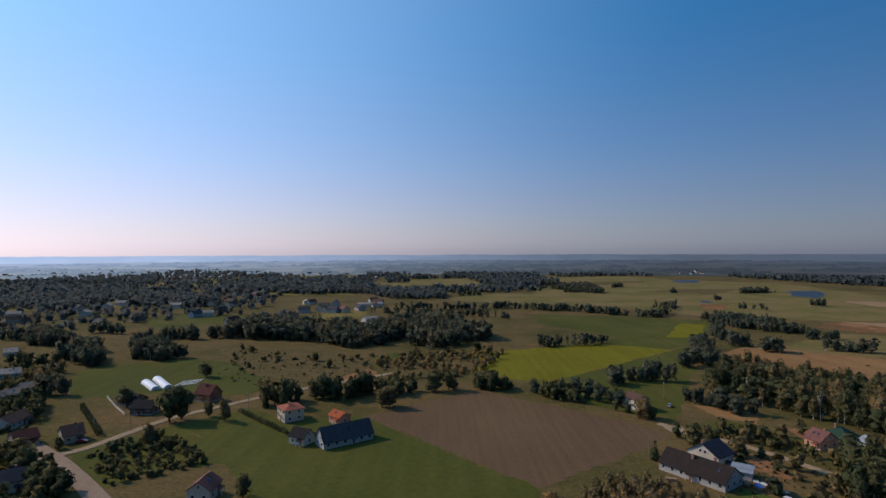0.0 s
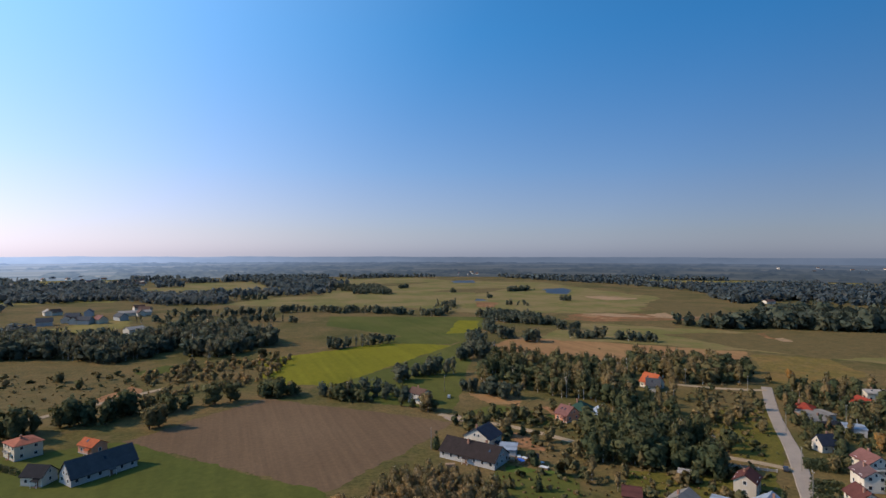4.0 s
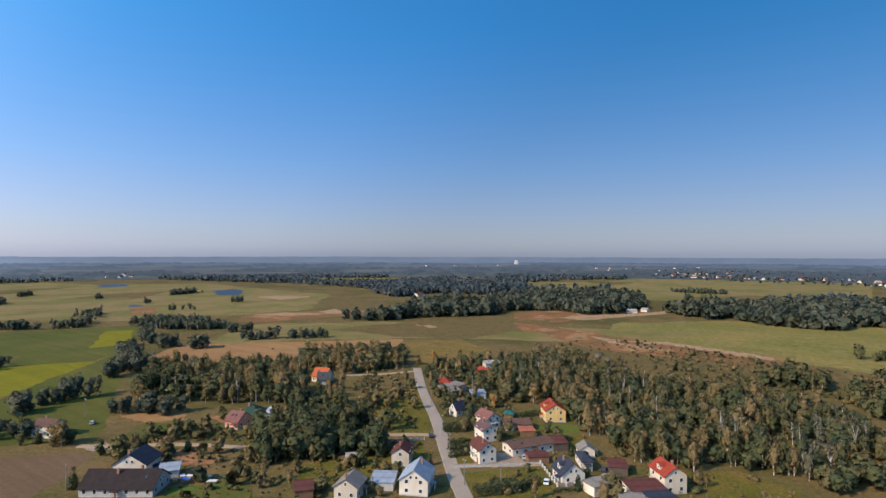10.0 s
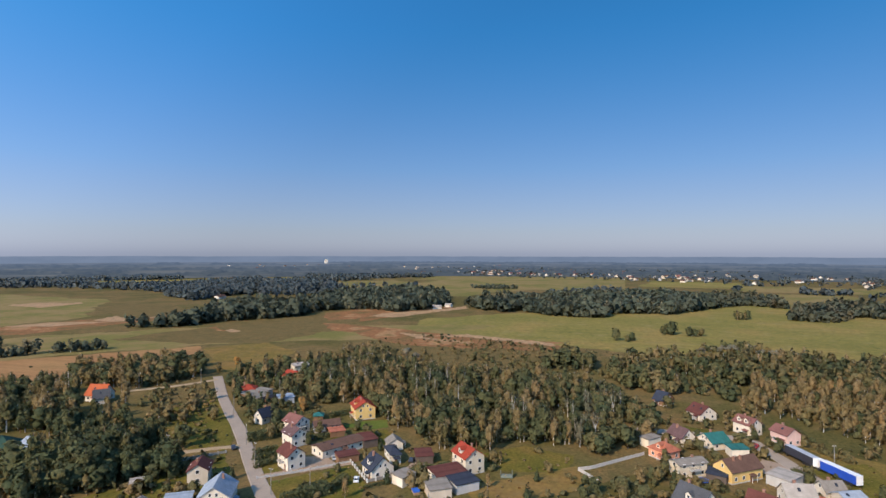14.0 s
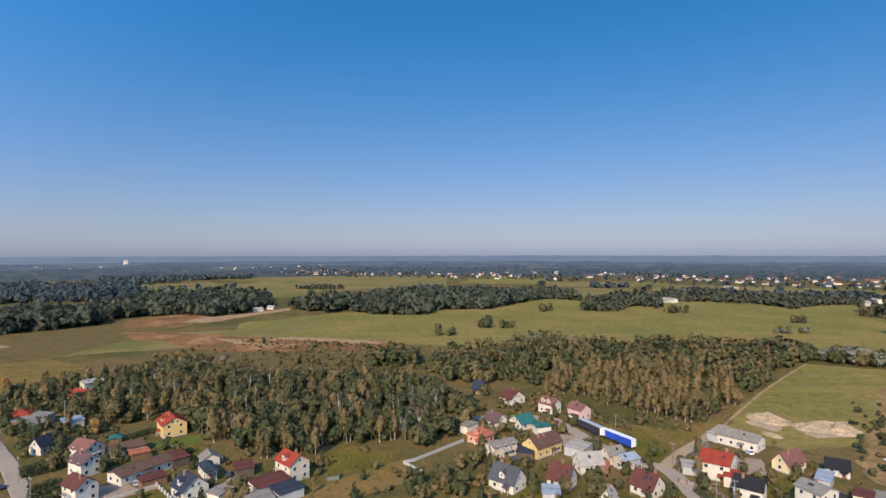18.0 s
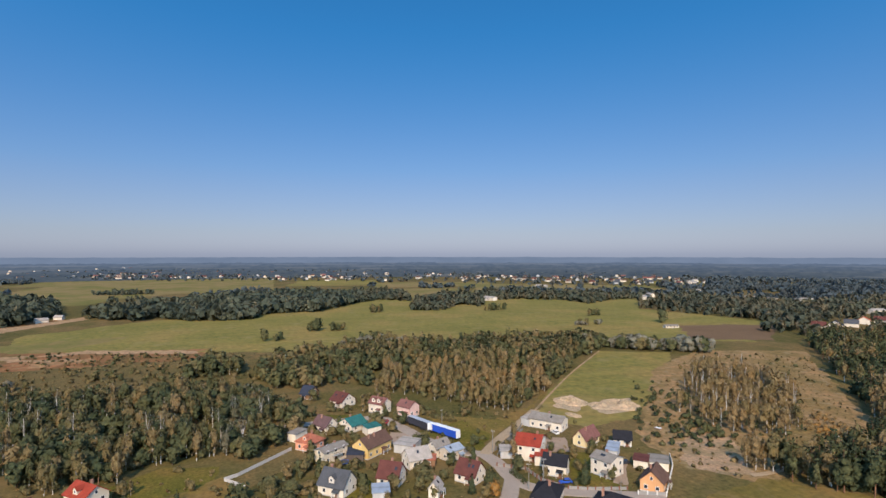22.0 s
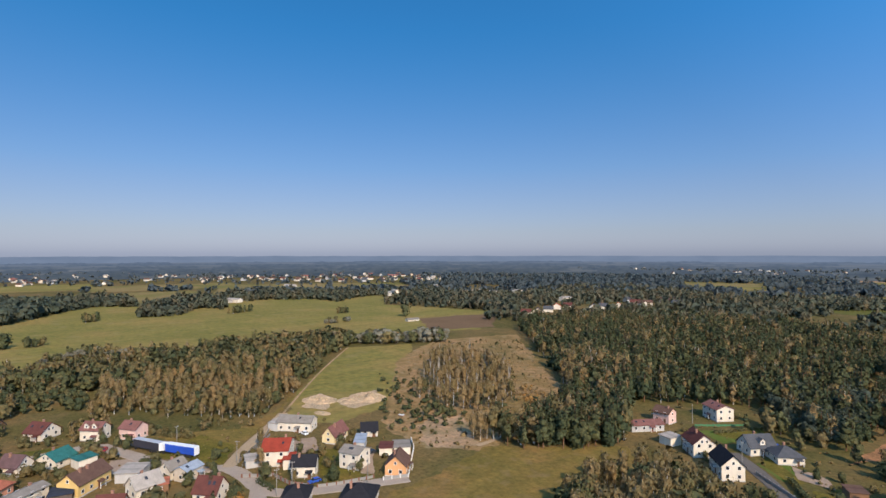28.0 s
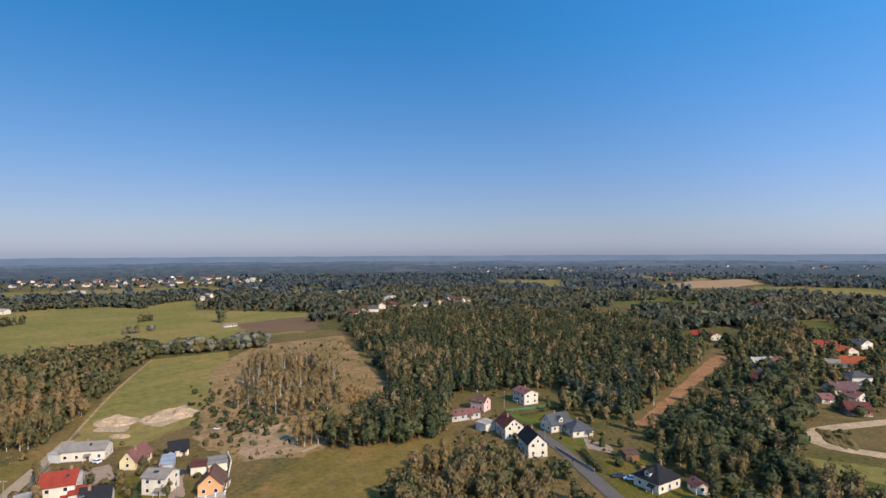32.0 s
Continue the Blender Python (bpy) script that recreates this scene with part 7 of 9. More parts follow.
tree(-118, 245.8, 17, 'round', 0.22, "tall dark roadside tree", fat=0.9)
tree(-97.8, 243.1, 11, 'round', 0.4, "slender roadside tree with thin crown", fat=0.8)
tree(-107.1, 249, 9, 'round', 0.4, "slender roadside tree with thin crown", fat=0.8)
tree(-142.8, 328, 10, 'round', 0.22, "dense round tree in a field", fat=1.3)
tree(-154.4, 265.9, 11, 'round', 0.25, "dark tree at the farm barns", fat=1.1)
tree(-115.7, 214.6, 9, 'round', 0.42, "olive roadside tree on rough grass")
tree(-61.3, 166.6, 8, 'round', 0.3, "small dark tree in the field")
tree(-85.9, 263.2, 9, 'spruce', 0.1, "dark conical spruce at the farm", fat=1.0)
tree(75.8, 195.7, 8, 'spruce', 0.08, "dark conical spruce beside the farmhouse", fat=1.1)
tree(86.1, 270.9, 10, 'spruce', 0.06, "dark spruce beside the white house", fat=1.2)
tree(85.8, 253.6, 7, 'spruce', 0.06, "dark spruce beside the white house", fat=1.2)
tree(93.4, 244.1, 7, 'round', 0.2, "small dark garden tree beside houses", fat=1.2)
tree(99.9, 207.7, 8, 'round', 0.45, "pale green tree behind the farmhouse", fat=1.2)
tree(107.9, 199.9, 8, 'round', 0.5, "pale green tree behind the farmhouse", fat=1.3)
tree(113.3, 149.5, 9, 'tall', 0.5, "slim pale birch in the garden")
tree(239.9, 244.3, 13, 'tall', 0.5, "slim poplar in the clearing", fat=1.2)
tree(216.8, 218.2, 14, 'tall', 0.52, "tall poplar beside the orange-roofed house", fat=1.2)
tree(180.8, -80.4, 7, 'spruce', 0.1, "dark garden spruce beside a house", 200, 1.0, "garden trees and shrubs")
tree(169.4, -93.0, 4.2, 'round', 0.3, "leafy garden tree between the houses", 200, 1.3, "garden trees and shrubs")
tree(168.8, -58.1, 6, 'round', 0.3, "leafy garden tree between the houses", 200, 1.3, "garden trees and shrubs")
tree(208.9, -71.2, 4.5, 'round', 0.35, "leafy garden tree between the houses", 200, 1.3, "garden trees and shrubs")
tree(187.8, -38.5, 4.5, 'round', 0.4, "leafy garden tree between the houses", 200, 1.3, "garden trees and shrubs")
tree(191.4, -28.4, 4.5, 'round', 0.35, "leafy garden tree between the houses", 200, 1.3, "garden trees and shrubs")
tree(191.3, -118.5, 3, 'round', 0.4, "leafy garden tree between the houses", 200, 1.3, "garden trees and shrubs")
tree(190.7, -98.9, 3.2, 'round', 0.35, "leafy garden tree between the houses", 200, 1.3, "garden trees and shrubs")
tree(189.7, -94.7, 3, 'round', 0.4, "leafy garden tree between the houses", 200, 1.3, "garden trees and shrubs")
tree(188.3, -67.1, 3, 'bush', 0.4, "rounded garden bush between the houses", 200, 1.0, "garden trees and shrubs")
tree(174.9, -153.9, 3.5, 'round', 0.35, "leafy garden tree between the houses", 200, 1.3, "garden trees and shrubs")
tree(226.9, -37.2, 5, 'round', 0.42, "leafy garden tree between the houses", 200, 1.3, "garden trees and shrubs")
tree(181.2, -10.1, 6.5, 'round', 0.3, "leafy garden tree between the houses", 200, 1.3, "garden trees and shrubs")
tree(174.8, -15.6, 7, 'round', 0.28, "leafy garden tree between the houses", 200, 1.3, "garden trees and shrubs")
tree(237.8, -71.6, 4, 'round', 0.2, "leafy garden tree between the houses", 200, 1.3, "garden trees and shrubs")
tree(219.8, 12.0, 6, 'round', 0.25, "leafy garden tree between the houses", 200, 1.3, "garden trees and shrubs")
tree(185.9, -44.8, 3.5, 'round', 0.35, "leafy garden tree between the houses", 200, 1.3, "garden trees and shrubs")
tree(169.9, -65.0, 4.5, 'round', 0.3, "leafy garden tree between the houses", 200, 1.3, "garden trees and shrubs")
tree(164.8, -57.9, 5, 'round', 0.3, "leafy garden tree between the houses", 200, 1.3, "garden trees and shrubs")
tree(207.5, -40.0, 3, 'bush', 0.3, "rounded garden bush between the houses", 200, 1.0, "garden trees and shrubs")
tree(199.2, -78.6, 3, 'round', 0.35, "leafy garden tree between the houses", 200, 1.3, "garden trees and shrubs")
tree(188.7, -82.4, 3, 'bush', 0.3, "rounded garden bush between the houses", 200, 1.0, "garden trees and shrubs")
tree(181.5, -137.8, 3, 'round', 0.35, "leafy garden tree between the houses", 200, 1.3, "garden trees and shrubs")
tree(163.2, -112.4, 3, 'bush', 0.35, "rounded garden bush between the houses", 200, 1.0, "garden trees and shrubs")
tree(171.5, -93.1, 4, 'round', 0.3, "leafy garden tree between the houses", 200, 1.3, "garden trees and shrubs")
tree(208, 177.7, 7, 'round', 0.4, "olive tree on fallow land")
tree(209.3, 161.9, 7, 'round', 0.42, "olive tree on fallow land")
tree(313.8, 225, 7, 'round', 0.84, "golden autumn tree beside the road", fat=1.1)
tree(234, 131.6, 8, 'round', 0.8, "yellow-orange autumn tree among gardens", fat=0.9)
tree(197.4, 125.2, 8, 'spruce', 0.1, "dark spruce in a hedge")
tree(156.8, 114.4, 6, 'spruce', 0.08, "small dark spruce beside the road")
tree(165.7, 54.7, 6, 'round', 0.55, "yellow-green garden tree beside sheds")
tree(165.9, 50.5, 7, 'round', 0.4, "small green garden tree beside houses", fat=1.1)
tree(175, 55.2, 5, 'spruce', 0.1, "dark green garden spruce beside drive")
tree(183.6, 36.8, 4, 'spruce', 0.05, "small blue spruce in a garden")
tree(166.4, -72.9, 9, 'spruce', 0.12, "dark spruce beside the bend", fat=1.2)
tree(157.6, -76.4, 7, 'round', 0.2, "dark garden tree beside the street")
tree(152.1, -74.9, 6, 'round', 0.86, "orange autumn tree beside the street")
tree(166.6, -90.7, 6, 'round', 0.25, "dark garden tree with red leaves", fat=1.1)
tree(149.9, -106.4, 9, 'spruce', 0.08, "dark blue spruce in the garden", fat=1.2)
tree(176.2, -128.3, 5, 'round', 0.25, "small dark garden tree beside houses")
tree(230.8, -68.4, 5, 'round', 0.2, "small dark garden tree beside houses")
tree(237.4, -67.2, 5, 'round', 0.3, "small green garden tree beside houses")
tree(244.8, -64.4, 5, 'round', 0.2, "small dark garden tree beside houses")
tree(203.3, -65.5, 6, 'round', 0.25, "small green garden tree beside houses")
tree(199.6, -68.2, 6, 'round', 0.25, "small green garden tree beside houses")
tree(224.7, -40.7, 6, 'round', 0.3, "small green garden tree beside houses", fat=1.2)
tree(214.7, -44.5, 5, 'round', 0.3, "small green garden tree beside houses", fat=1.2)
tree(284.1, -37, 7, 'round', 0.3, "grey-green tree at the timber house", fat=1.1)
tree(233.8, -22.5, 9, 'round', 0.55, "yellow-green tree at the wood edge", fat=1.1)
tree(172.2, -57.5, 7, 'round', 0.35, "broad green garden tree", fat=1.2)
tree(166.9, -47.2, 6, 'round', 0.4, "broad green garden tree", fat=1.2)
tree(473, -437, 18, 'round', 0.2, "great dark tree standing in the pasture", fat=1.0)
tree(372.4, 127.4, 9, 'round', 0.96, "silver-grey bushy willow at wood edge", fat=1.3)
tree(363.1, 116.6, 7, 'round', 0.96, "silver-grey bushy willow at wood edge", fat=1.3)
tree(188.5, -72.6, 5, 'round', 0.35, "small green garden tree beside houses", fat=1.1)
tree(40.1, -179.5, 8, 'round', 0.25, "broad dark garden tree", fat=1.1)
tree(45.5, -182.1, 7, 'round', 0.25, "broad dark garden tree", fat=1.0)
tree(77.1, -139, 12, 'round', 0.22, "broad dark tree at the meadow", fat=0.95)
tree(81.9, -140.7, 10, 'round', 0.22, "broad dark tree at the meadow", fat=1.0)
tree(74.2, -142.3, 11, 'round', 0.25, "broad dark tree at the meadow", fat=1.0)
tree(141.7, -168, 12, 'tall', 0.6, "slim white-stemmed birch on the heath")
tree(138.8, -168.8, 13, 'tall', 0.6, "slim white-stemmed birch on the heath")
tree(138.1, -172.2, 11, 'tall', 0.6, "slim white-stemmed birch on the heath")


# ---- hedges, fences, walls ----
def hedge(a, b, w, h, hue, label):
    L = math.hypot(b[0] - a[0], b[1] - a[1])
    n = int((L * (w + 2 * h) + 2 * w * h) * 7)
    rng = np.random.default_rng(int(L * 10))
    x = rng.uniform(-L / 2, L / 2, n)
    u = rng.uniform(0, w + 2 * h, n)
    y = np.where(u < h, -w / 2, np.where(u > h + w, w / 2, u - h - w / 2))
    z = np.where(u < h, u, np.where(u > h + w, w + 2 * h - u, h))
    nrm = np.stack([0 * x, np.where(u < h, -1, np.where(u > h + w, 1, 0)), ((u >= h) & (u <= h + w)) * 1.0], 1)
    pos = np.stack([x, y, z], 1) + rng.normal(size=(n, 3)) * 0.12
    q = leaf_quads(pos, nrm + rng.normal(size=(n, 3)) * 0.5, 0.3, rng)
    hu = np.full(len(q), hue) + np.repeat(rng.normal(size=n) * 0.04, 4)
    ob = new("hedge", quad_mesh("hedge", q, [M['leaf']], None, hu))
    ob.matrix_basis = pose((a[0] + b[0]) / 2, (a[1] + b[1]) / 2, 0, 0, 0, math.degrees(math.atan2(b[1] - a[1], b[0] - a[0])))
    return tagged(ob, label, "hedge")


hedge((151.1, 85.9), (157, 79.2), 6.0, 2.6, 0.12, "tall clipped dark green hedge on the lawn")
hedge((157.3, 78.6), (163.6, 77.5), 2.0, 1.6, 0.2, "rounded clipped green hedge on the lawn")
hedge((189.8, 131.1), (196.3, 124), 3.0, 3.0, 0.15, "tall dark hedge between gardens")
hedge((177.3, 120.4), (184.2, 114.5), 2.0, 2.0, 0.2, "dark hedge between gardens")
hedge((166.4, 112.4), (173.7, 108.4), 2.0, 1.8, 0.2, "dark hedge between gardens")
hedge((197.7, 107.6), (203.4, 102.2), 1.5, 1.8, 0.2, "dark garden hedge behind the houses")
hedge((226.8, 114), (234.8, 107.5), 1.5, 2.2, 0.15, "row of dark conifers at the yellow house")
hedge((175.1, 58.2), (184.2, 46.7), 2.0, 2.4, 0.2, "green hedge along the drive")
hedge((161.8, 69), (167.3, 63.3), 0.9, 1.0, 0.15, "low dark hedge before the white house")
hedge((187.5, -33), (189.2, -42.3), 1.5, 2.0, 0.25, "green garden hedge between plots")
hedge((166.1, -38), (187.2, -37.8), 1.2, 1.6, 0.3, "green garden hedge along a path")
hedge((156.8, -88.2), (166.5, -88.2), 1.2, 1.6, 0.15, "dark hedge behind the street fence")
hedge((-96, 256.6), (-64.3, 224.5), 1.6, 1.6, 0.25, "dark hedge round the farmhouse garden")
hedge((39.9, -207.5), (30.5, -189.9), 1.2, 1.6, 0.15, "dark hedge along the new street")
hedge((73.2, -241.3), (58.5, -262.8), 1.0, 1.2, 0.3, "green hedge behind the new houses")
hedge((236.9, -83.3), (224.7, -91.7), 1.5, 1.4, 0.35, "overgrown hedge at the truck park")

POSTM = plain("fence_post_brown", (0.2, 0.09, 0.055), 0.8)
PALE = plain("fence_pale", (0.7, 0.68, 0.63), 0.7)
METAL = plain("fence_mesh_metal", (0.3, 0.29, 0.27), 0.6, metal=0.3)
GREENF = plain("fence_green", (0.06, 0.17, 0.08), 0.7)


def fence(line, gap, h, post, panel, label, w=0.3, name="fence"):
    """Posts at even steps along a line of points, with a panel between each two."""
    root = new(name)
    pts = []
    for a, b in zip(line, line[1:]):
        L = math.hypot(b[0] - a[0], b[1] - a[1])
        n = max(1, round(L / gap))
        pts += [(a[0] + (b[0] - a[0]) * i / n, a[1] + (b[1] - a[1]) * i / n) for i in range(n)]
    pts.append(line[-1])
    ox, oy = pts[0]
    root.matrix_basis = pose(ox, oy, 0)
    bm = bmesh.new()
    box(bm, -w / 2, -w / 2, -0.1, w / 2, w / 2, h + (0.2 if w > 0.2 else 0.03))
    pm = bpy.data.meshes.new("post")
    bm.to_mesh(pm)
    bm.free()
    pm.materials.append(post)
    made = {}
    for i, (x, y) in enumerate(pts):
        nx, ny = pts[min(i + 1, len(pts) - 1)]
        turn = math.degrees(math.atan2(ny - y, nx - x))
        hang("post", pm, root, "", pose(x - ox, y - oy, 0, 0, 0, turn))
        L = math.hypot(nx - x, ny - y)
        if L < 0.5:
            continue
        key = round(L, 1)
        if key not in made:
            bm = bmesh.new()
            box(bm, w / 2 + 0.01, -0.04, 0.1, key - w / 2 - 0.01, 0.04, h)
            made[key] = bpy.data.meshes.new("panel")
            bm.to_mesh(made[key])
            bm.free()
            made[key].materials.append(panel)
        hang("panel", made[key], root, "", pose(x - ox, y - oy, 0, 0, 0, turn))
    return tagged(root, label, "fence")


fence([(185.5, -2.9), (194.2, 3.6), (196.6, -0.6), (215.7, -19.8)], 2.5, 1.3, CONC, CONC, "grey concrete slab wall round a vacant plot", w=0.14, name="wall_fence")
fence([(158.9, 106.5), (167.9, 95.5), (180.3, 82.5)], 3.0, 0.9, CONC, CONC, "low pale wall along the lane", name="wall_fence")
fence([(180.3, 82.5), (166.1, 70.1), (172.1, 63.6)], 2.6, 1.1, PALE, METAL, "white-posted fence round the white house", w=0.45)
fence([(173.6, -86.3), (167.4, -94.2), (157.3, -94.4), (151.4, -97.5)], 2.4, 1.2, POSTM, METAL, "brown brick-posted fence along the street", w=0.5)
fence([(148.9, -99.3), (146, -104.5), (141.6, -116.3)], 2.6, 1.1, POSTM, METAL, "brown-posted fence along the street", w=0.4)
fence([(186.9, -91.7), (203.5, -110.5), (212.1, -117.7)], 2.6, 1.2, METAL, METAL, "grey fence beside the sandy track", w=0.12)
fence([(182.3, -90.7), (188.5, -95.7), (205.3, -114.1)], 2.6, 1.1, METAL, METAL, "grey garden fence beside the track", w=0.12)
fence([(137.6, -117.2), (133.7, -124.8), (151.5, -144.2), (158.8, -149.7)], 2.6, 1.3, PALE, METAL, "pale fence round the orange house")
fence([(82.4, -245.7), (67.2, -260.1)], 2.6, 0.9, GREENF, GREENF, "low bright green garden fence")
fence([(49.4, -206.2), (39.8, -196.7), (32.4, -189.8)], 2.4, 1.2, METAL, METAL, "dark fence along the new street")
fence([(160, 142.3), (166.6, 141.2), (176.7, 131.5)], 3.0, 1.0, CONC, METAL, "wire fence along the gravel road")
fence([(-173.6, 281.5), (-158.7, 264), (-147.6, 252.1)], 3.0, 1.2, PALE, PALE, "pale fence round the farmyard")


# ---- poles ----
def pole_proto():
    root = new("utility_pole")
    bm = bmesh.new()
    cyl(bm, 0, 0, -0.2, 8.6, 0.15, 0.09)
    part("mast", bm, MAST, root)
    bm = bmesh.new()
    box(bm, -0.8, -0.06, 8.1, 0.8, 0.06, 8.22)
    part("crossarm", bm, METAL, root)
    bm = bmesh.new()
    cyl(bm, -0.7, 0, 8.22, 8.45, 0.06, 0.04, 6)
    part("insulator", bm, PALE, root)
    bm = bmesh.new()
    cyl(bm, 0.7, 0, 8.22, 8.45, 0.06, 0.04, 6)
    part("insulator", bm, PALE, root)
    return tagged(root, "grey concrete utility pole beside the road", "pole", "utility poles")


POLES = [(266.5, 215.2), (220.6, 160.1), (185.4, 128.9), (168.3, 113.5), (149.6, 95.2), (167.3, 149.1), (218.9, -82.5), (186, -90.6), (154.7, -93.7), (152.7, -87.1), (139, -111.8), (84.7, -249.4), (55.4, -212.4), (255.2, 157.3), (73.9, 196), (112, 276.8), (249, 241.6), (154.6, 84.5), (-132.1, 229.7), (-92.1, 257.7)]
proto = pole_proto()
proto.matrix_basis = pose(*POLES[0], 0, 0, 0, 30)
for i, (px, py) in enumerate(POLES[1:]):
    copy_thing(proto, pose(px, py, 0, 0, 0, 30 + 17 * i % 90))

# ---- vehicles ----
RUBBER = plain("tyre_rubber", (0.025, 0.025, 0.025), 0.9)
PAINT = {k: plain("car_paint_" + k, c, 0.25, 0.05, 2, spec=0.5) for k, c in {'white': (0.75, 0.75, 0.74), 'dark': (0.04, 0.042, 0.05), 'red': (0.42, 0.03, 0.03), 'silver': (0.4, 0.41, 0.42), 'blue': (0.03, 0.09, 0.42)}.items()}
CURTAIN = {k: plain("trailer_curtain_" + k, c, 0.5, 0.12, 0.8, spec=0.3) for k, c in {'blue': (0.02, 0.07, 0.4), 'black': (0.035, 0.035, 0.045)}.items()}


def wheel(root, x, y, r, w):
    bm = bmesh.new()
    n = 14
    a = [bm.verts.new((x + r * math.cos(i * 2 * math.pi / n), y - w / 2, r + r * math.sin(i * 2 * math.pi / n))) for i in range(n)]
    b = [bm.verts.new((x + r * math.cos(i * 2 * math.pi / n), y + w / 2, r + r * math.sin(i * 2 * math.pi / n))) for i in range(n)]
    for i in range(n):
        bm.faces.new((a[i], a[(i + 1) % n], b[(i + 1) % n], b[i]))
    bm.faces.new(a[::-1])
    bm.faces.new(b)
    part("wheel", bm, RUBBER, root)


def profile(bm, pts, y0, y1):
    """A body from its side outline, drawn out across from y0 to y1."""
    a = [bm.verts.new((x, y0, z)) for x, z in pts]
    b = [bm.verts.new((x, y1, z)) for x, z in pts]
    n = len(pts)
    for i in range(n):
        bm.faces.new((a[i], a[(i + 1) % n], b[(i + 1) % n], b[i]))
    bm.faces.new(a[::-1])
    bm.faces.new(b)
    bmesh.ops.recalc_face_normals(bm, faces=bm.faces)


def car(x, y, turn, paint, label):
    root = new("car")
    bm = bmesh.new()
    profile(bm, [(-2.1, 0.3), (2.1, 0.3), (2.15, 0.7), (1.0, 0.92), (-1.7, 0.98), (-2.12, 0.85)], -0.87, 0.87)
    bmesh.ops.bevel(bm, geom=list(bm.edges), offset=0.06, segments=1, affect='EDGES')
    part("body", bm, PAINT[paint], root)
    bm = bmesh.new()
    profile(bm, [(-1.75, 0.97), (0.95, 0.93), (0.3, 1.38), (-1.3, 1.4)], -0.74, 0.74)
    part("window_strip", bm, GLASS, root)
    bm = bmesh.new()
    profile(bm, [(-1.32, 1.39), (0.32, 1.37), (0.2, 1.45), (-1.2, 1.47)], -0.72, 0.72)
    part("roof", bm, PAINT[paint], root)
    for wx in (-1.3, 1.3):
        for wy in (-0.78, 0.78):
            wheel(root, wx, wy, 0.32, 0.2)
    root.matrix_basis = pose(x, y, 0.12, 0, 0, turn)
    return tagged(root, label, "car")


def truck(a, b, curtain, cab, label):
    """Articulated lorry: a at the back of the trailer, b at its front."""
    L = 13.6
    turn = math.degrees(math.atan2(b[1] - a[1], b[0] - a[0]))
    root = new("lorry")
    bm = bmesh.new()
    box(bm, 0, -1.25, 1.15, L, 1.25, 3.9)
    part("trailer", bm, CURTAIN[curtain], root)
    bm = bmesh.new()
    box(bm, -0.05, -1.28, 3.9, L + 0.05, 1.28, 4.0)
    part("trailer_roof", bm, PAINT['white'] if curtain == 'blue' else PAINT['silver'], root)
    bm = bmesh.new()
    box(bm, -0.08, -1.26, 1.0, -0.01, 1.26, 3.9)
    part("rear_door", bm, PAINT['white'], root)
    bm = bmesh.new()
    box(bm, 0.3, -1.0, 0.8, L + 4.5, 1.0, 1.12)
    part("chassis", bm, RUBBER, root)
    if cab:
        bm = bmesh.new()
        profile(bm, [(L + 1.0, 1.13), (L + 3.3, 1.13), (L + 3.35, 2.2), (L + 3.1, 3.3), (L + 2.6, 3.75), (L + 1.0, 3.8)], -1.2, 1.2)
        c = part("cab", bm, PAINT['white'], root)
        bm = bmesh.new()
        profile(bm, [(L + 3.36, 2.25), (L + 3.4, 2.25), (L + 3.16, 3.2), (L + 3.12, 3.2)], -1.1, 1.1)
        part("windscreen", bm, GLASS, c)
    for wx in (2.0, 3.3, 4.6) + ((L + 0.9, L + 2.7) if cab else (L - 1,)):
        for wy in (-1.0, 1.0):
            wheel(root, wx, wy, 0.5, 0.35)
    root.matrix_basis = pose(a[0], a[1], 0.12, 0, 0, turn)
    return tagged(root, label, "lorry")


truck((203, -83.5), (216.6, -77.3), 'blue', True, "white-cabbed lorry with a blue curtain trailer")
truck((217.2, -76.4), (232, -70.9), 'black', False, "parked white trailer with dark curtain sides")
car(181.3, 131.6, 40, 'dark', "dark car at the road junction")
car(166.3, 74, 20, 'white', "white car parked on the drive")
car(187.1, 61.8, 10, 'dark', "dark car parked beside the garage")
car(196.6, -124.6, 0, 'white', "white car parked at the workshop")
car(-143, 215.5, 20, 'red', "red car parked beside the house")
car(152.9, -100.9, 80, 'blue', "small blue car in a front garden")
car(109.1, 262.9, 60, 'silver', "silver car parked by the white house")
car(24.3, -188.6, 15, 'dark', "dark car parked at the lawn")
car(20.7, -188.3, 15, 'white', "white car parked at the lawn")
car(181.9, 89.7, 30, 'silver', "silver car in the courtyard")
car(234.9, -62.1, 150, 'red', "red car beside the rose-roofed house")
car(234.7, -58.2, 150, 'silver', "silver car beside the street")
car(159.4, -129.7, 90, 'dark', "dark car under the carport")
car(50.9, -239.6, 40, 'blue', "blue car parked behind the house")


# ---- sand heaps, polytunnels, garden clutter ----
def heap(cx, cy, rx, ry, h, turn, seed, material, label, name="sand_mound"):
    bm = bmesh.new()
    bmesh.ops.create_grid(bm, x_segments=40, y_segments=28, size=1.0)
    for v in bm.verts:
        d = math.hypot(v.co.x, v.co.y)
        k = max(0.0, 1 - d) ** 0.7
        n = 0.55 + 0.9 * noise.noise((v.co.x * 2.2, v.co.y * 2.2, seed)) + 0.35 * noise.noise((v.co.x * 6, v.co.y * 6, seed))
        v.co = (v.co.x * rx, v.co.y * ry, h * k * max(0.05, n) - (0.8 if d > 0.97 else 0.0))
    ob = part(name, bm, material)
    ob.matrix_basis = pose(cx, cy, 0.02, 0, 0, turn)
    return tagged(ob, label, "heap")


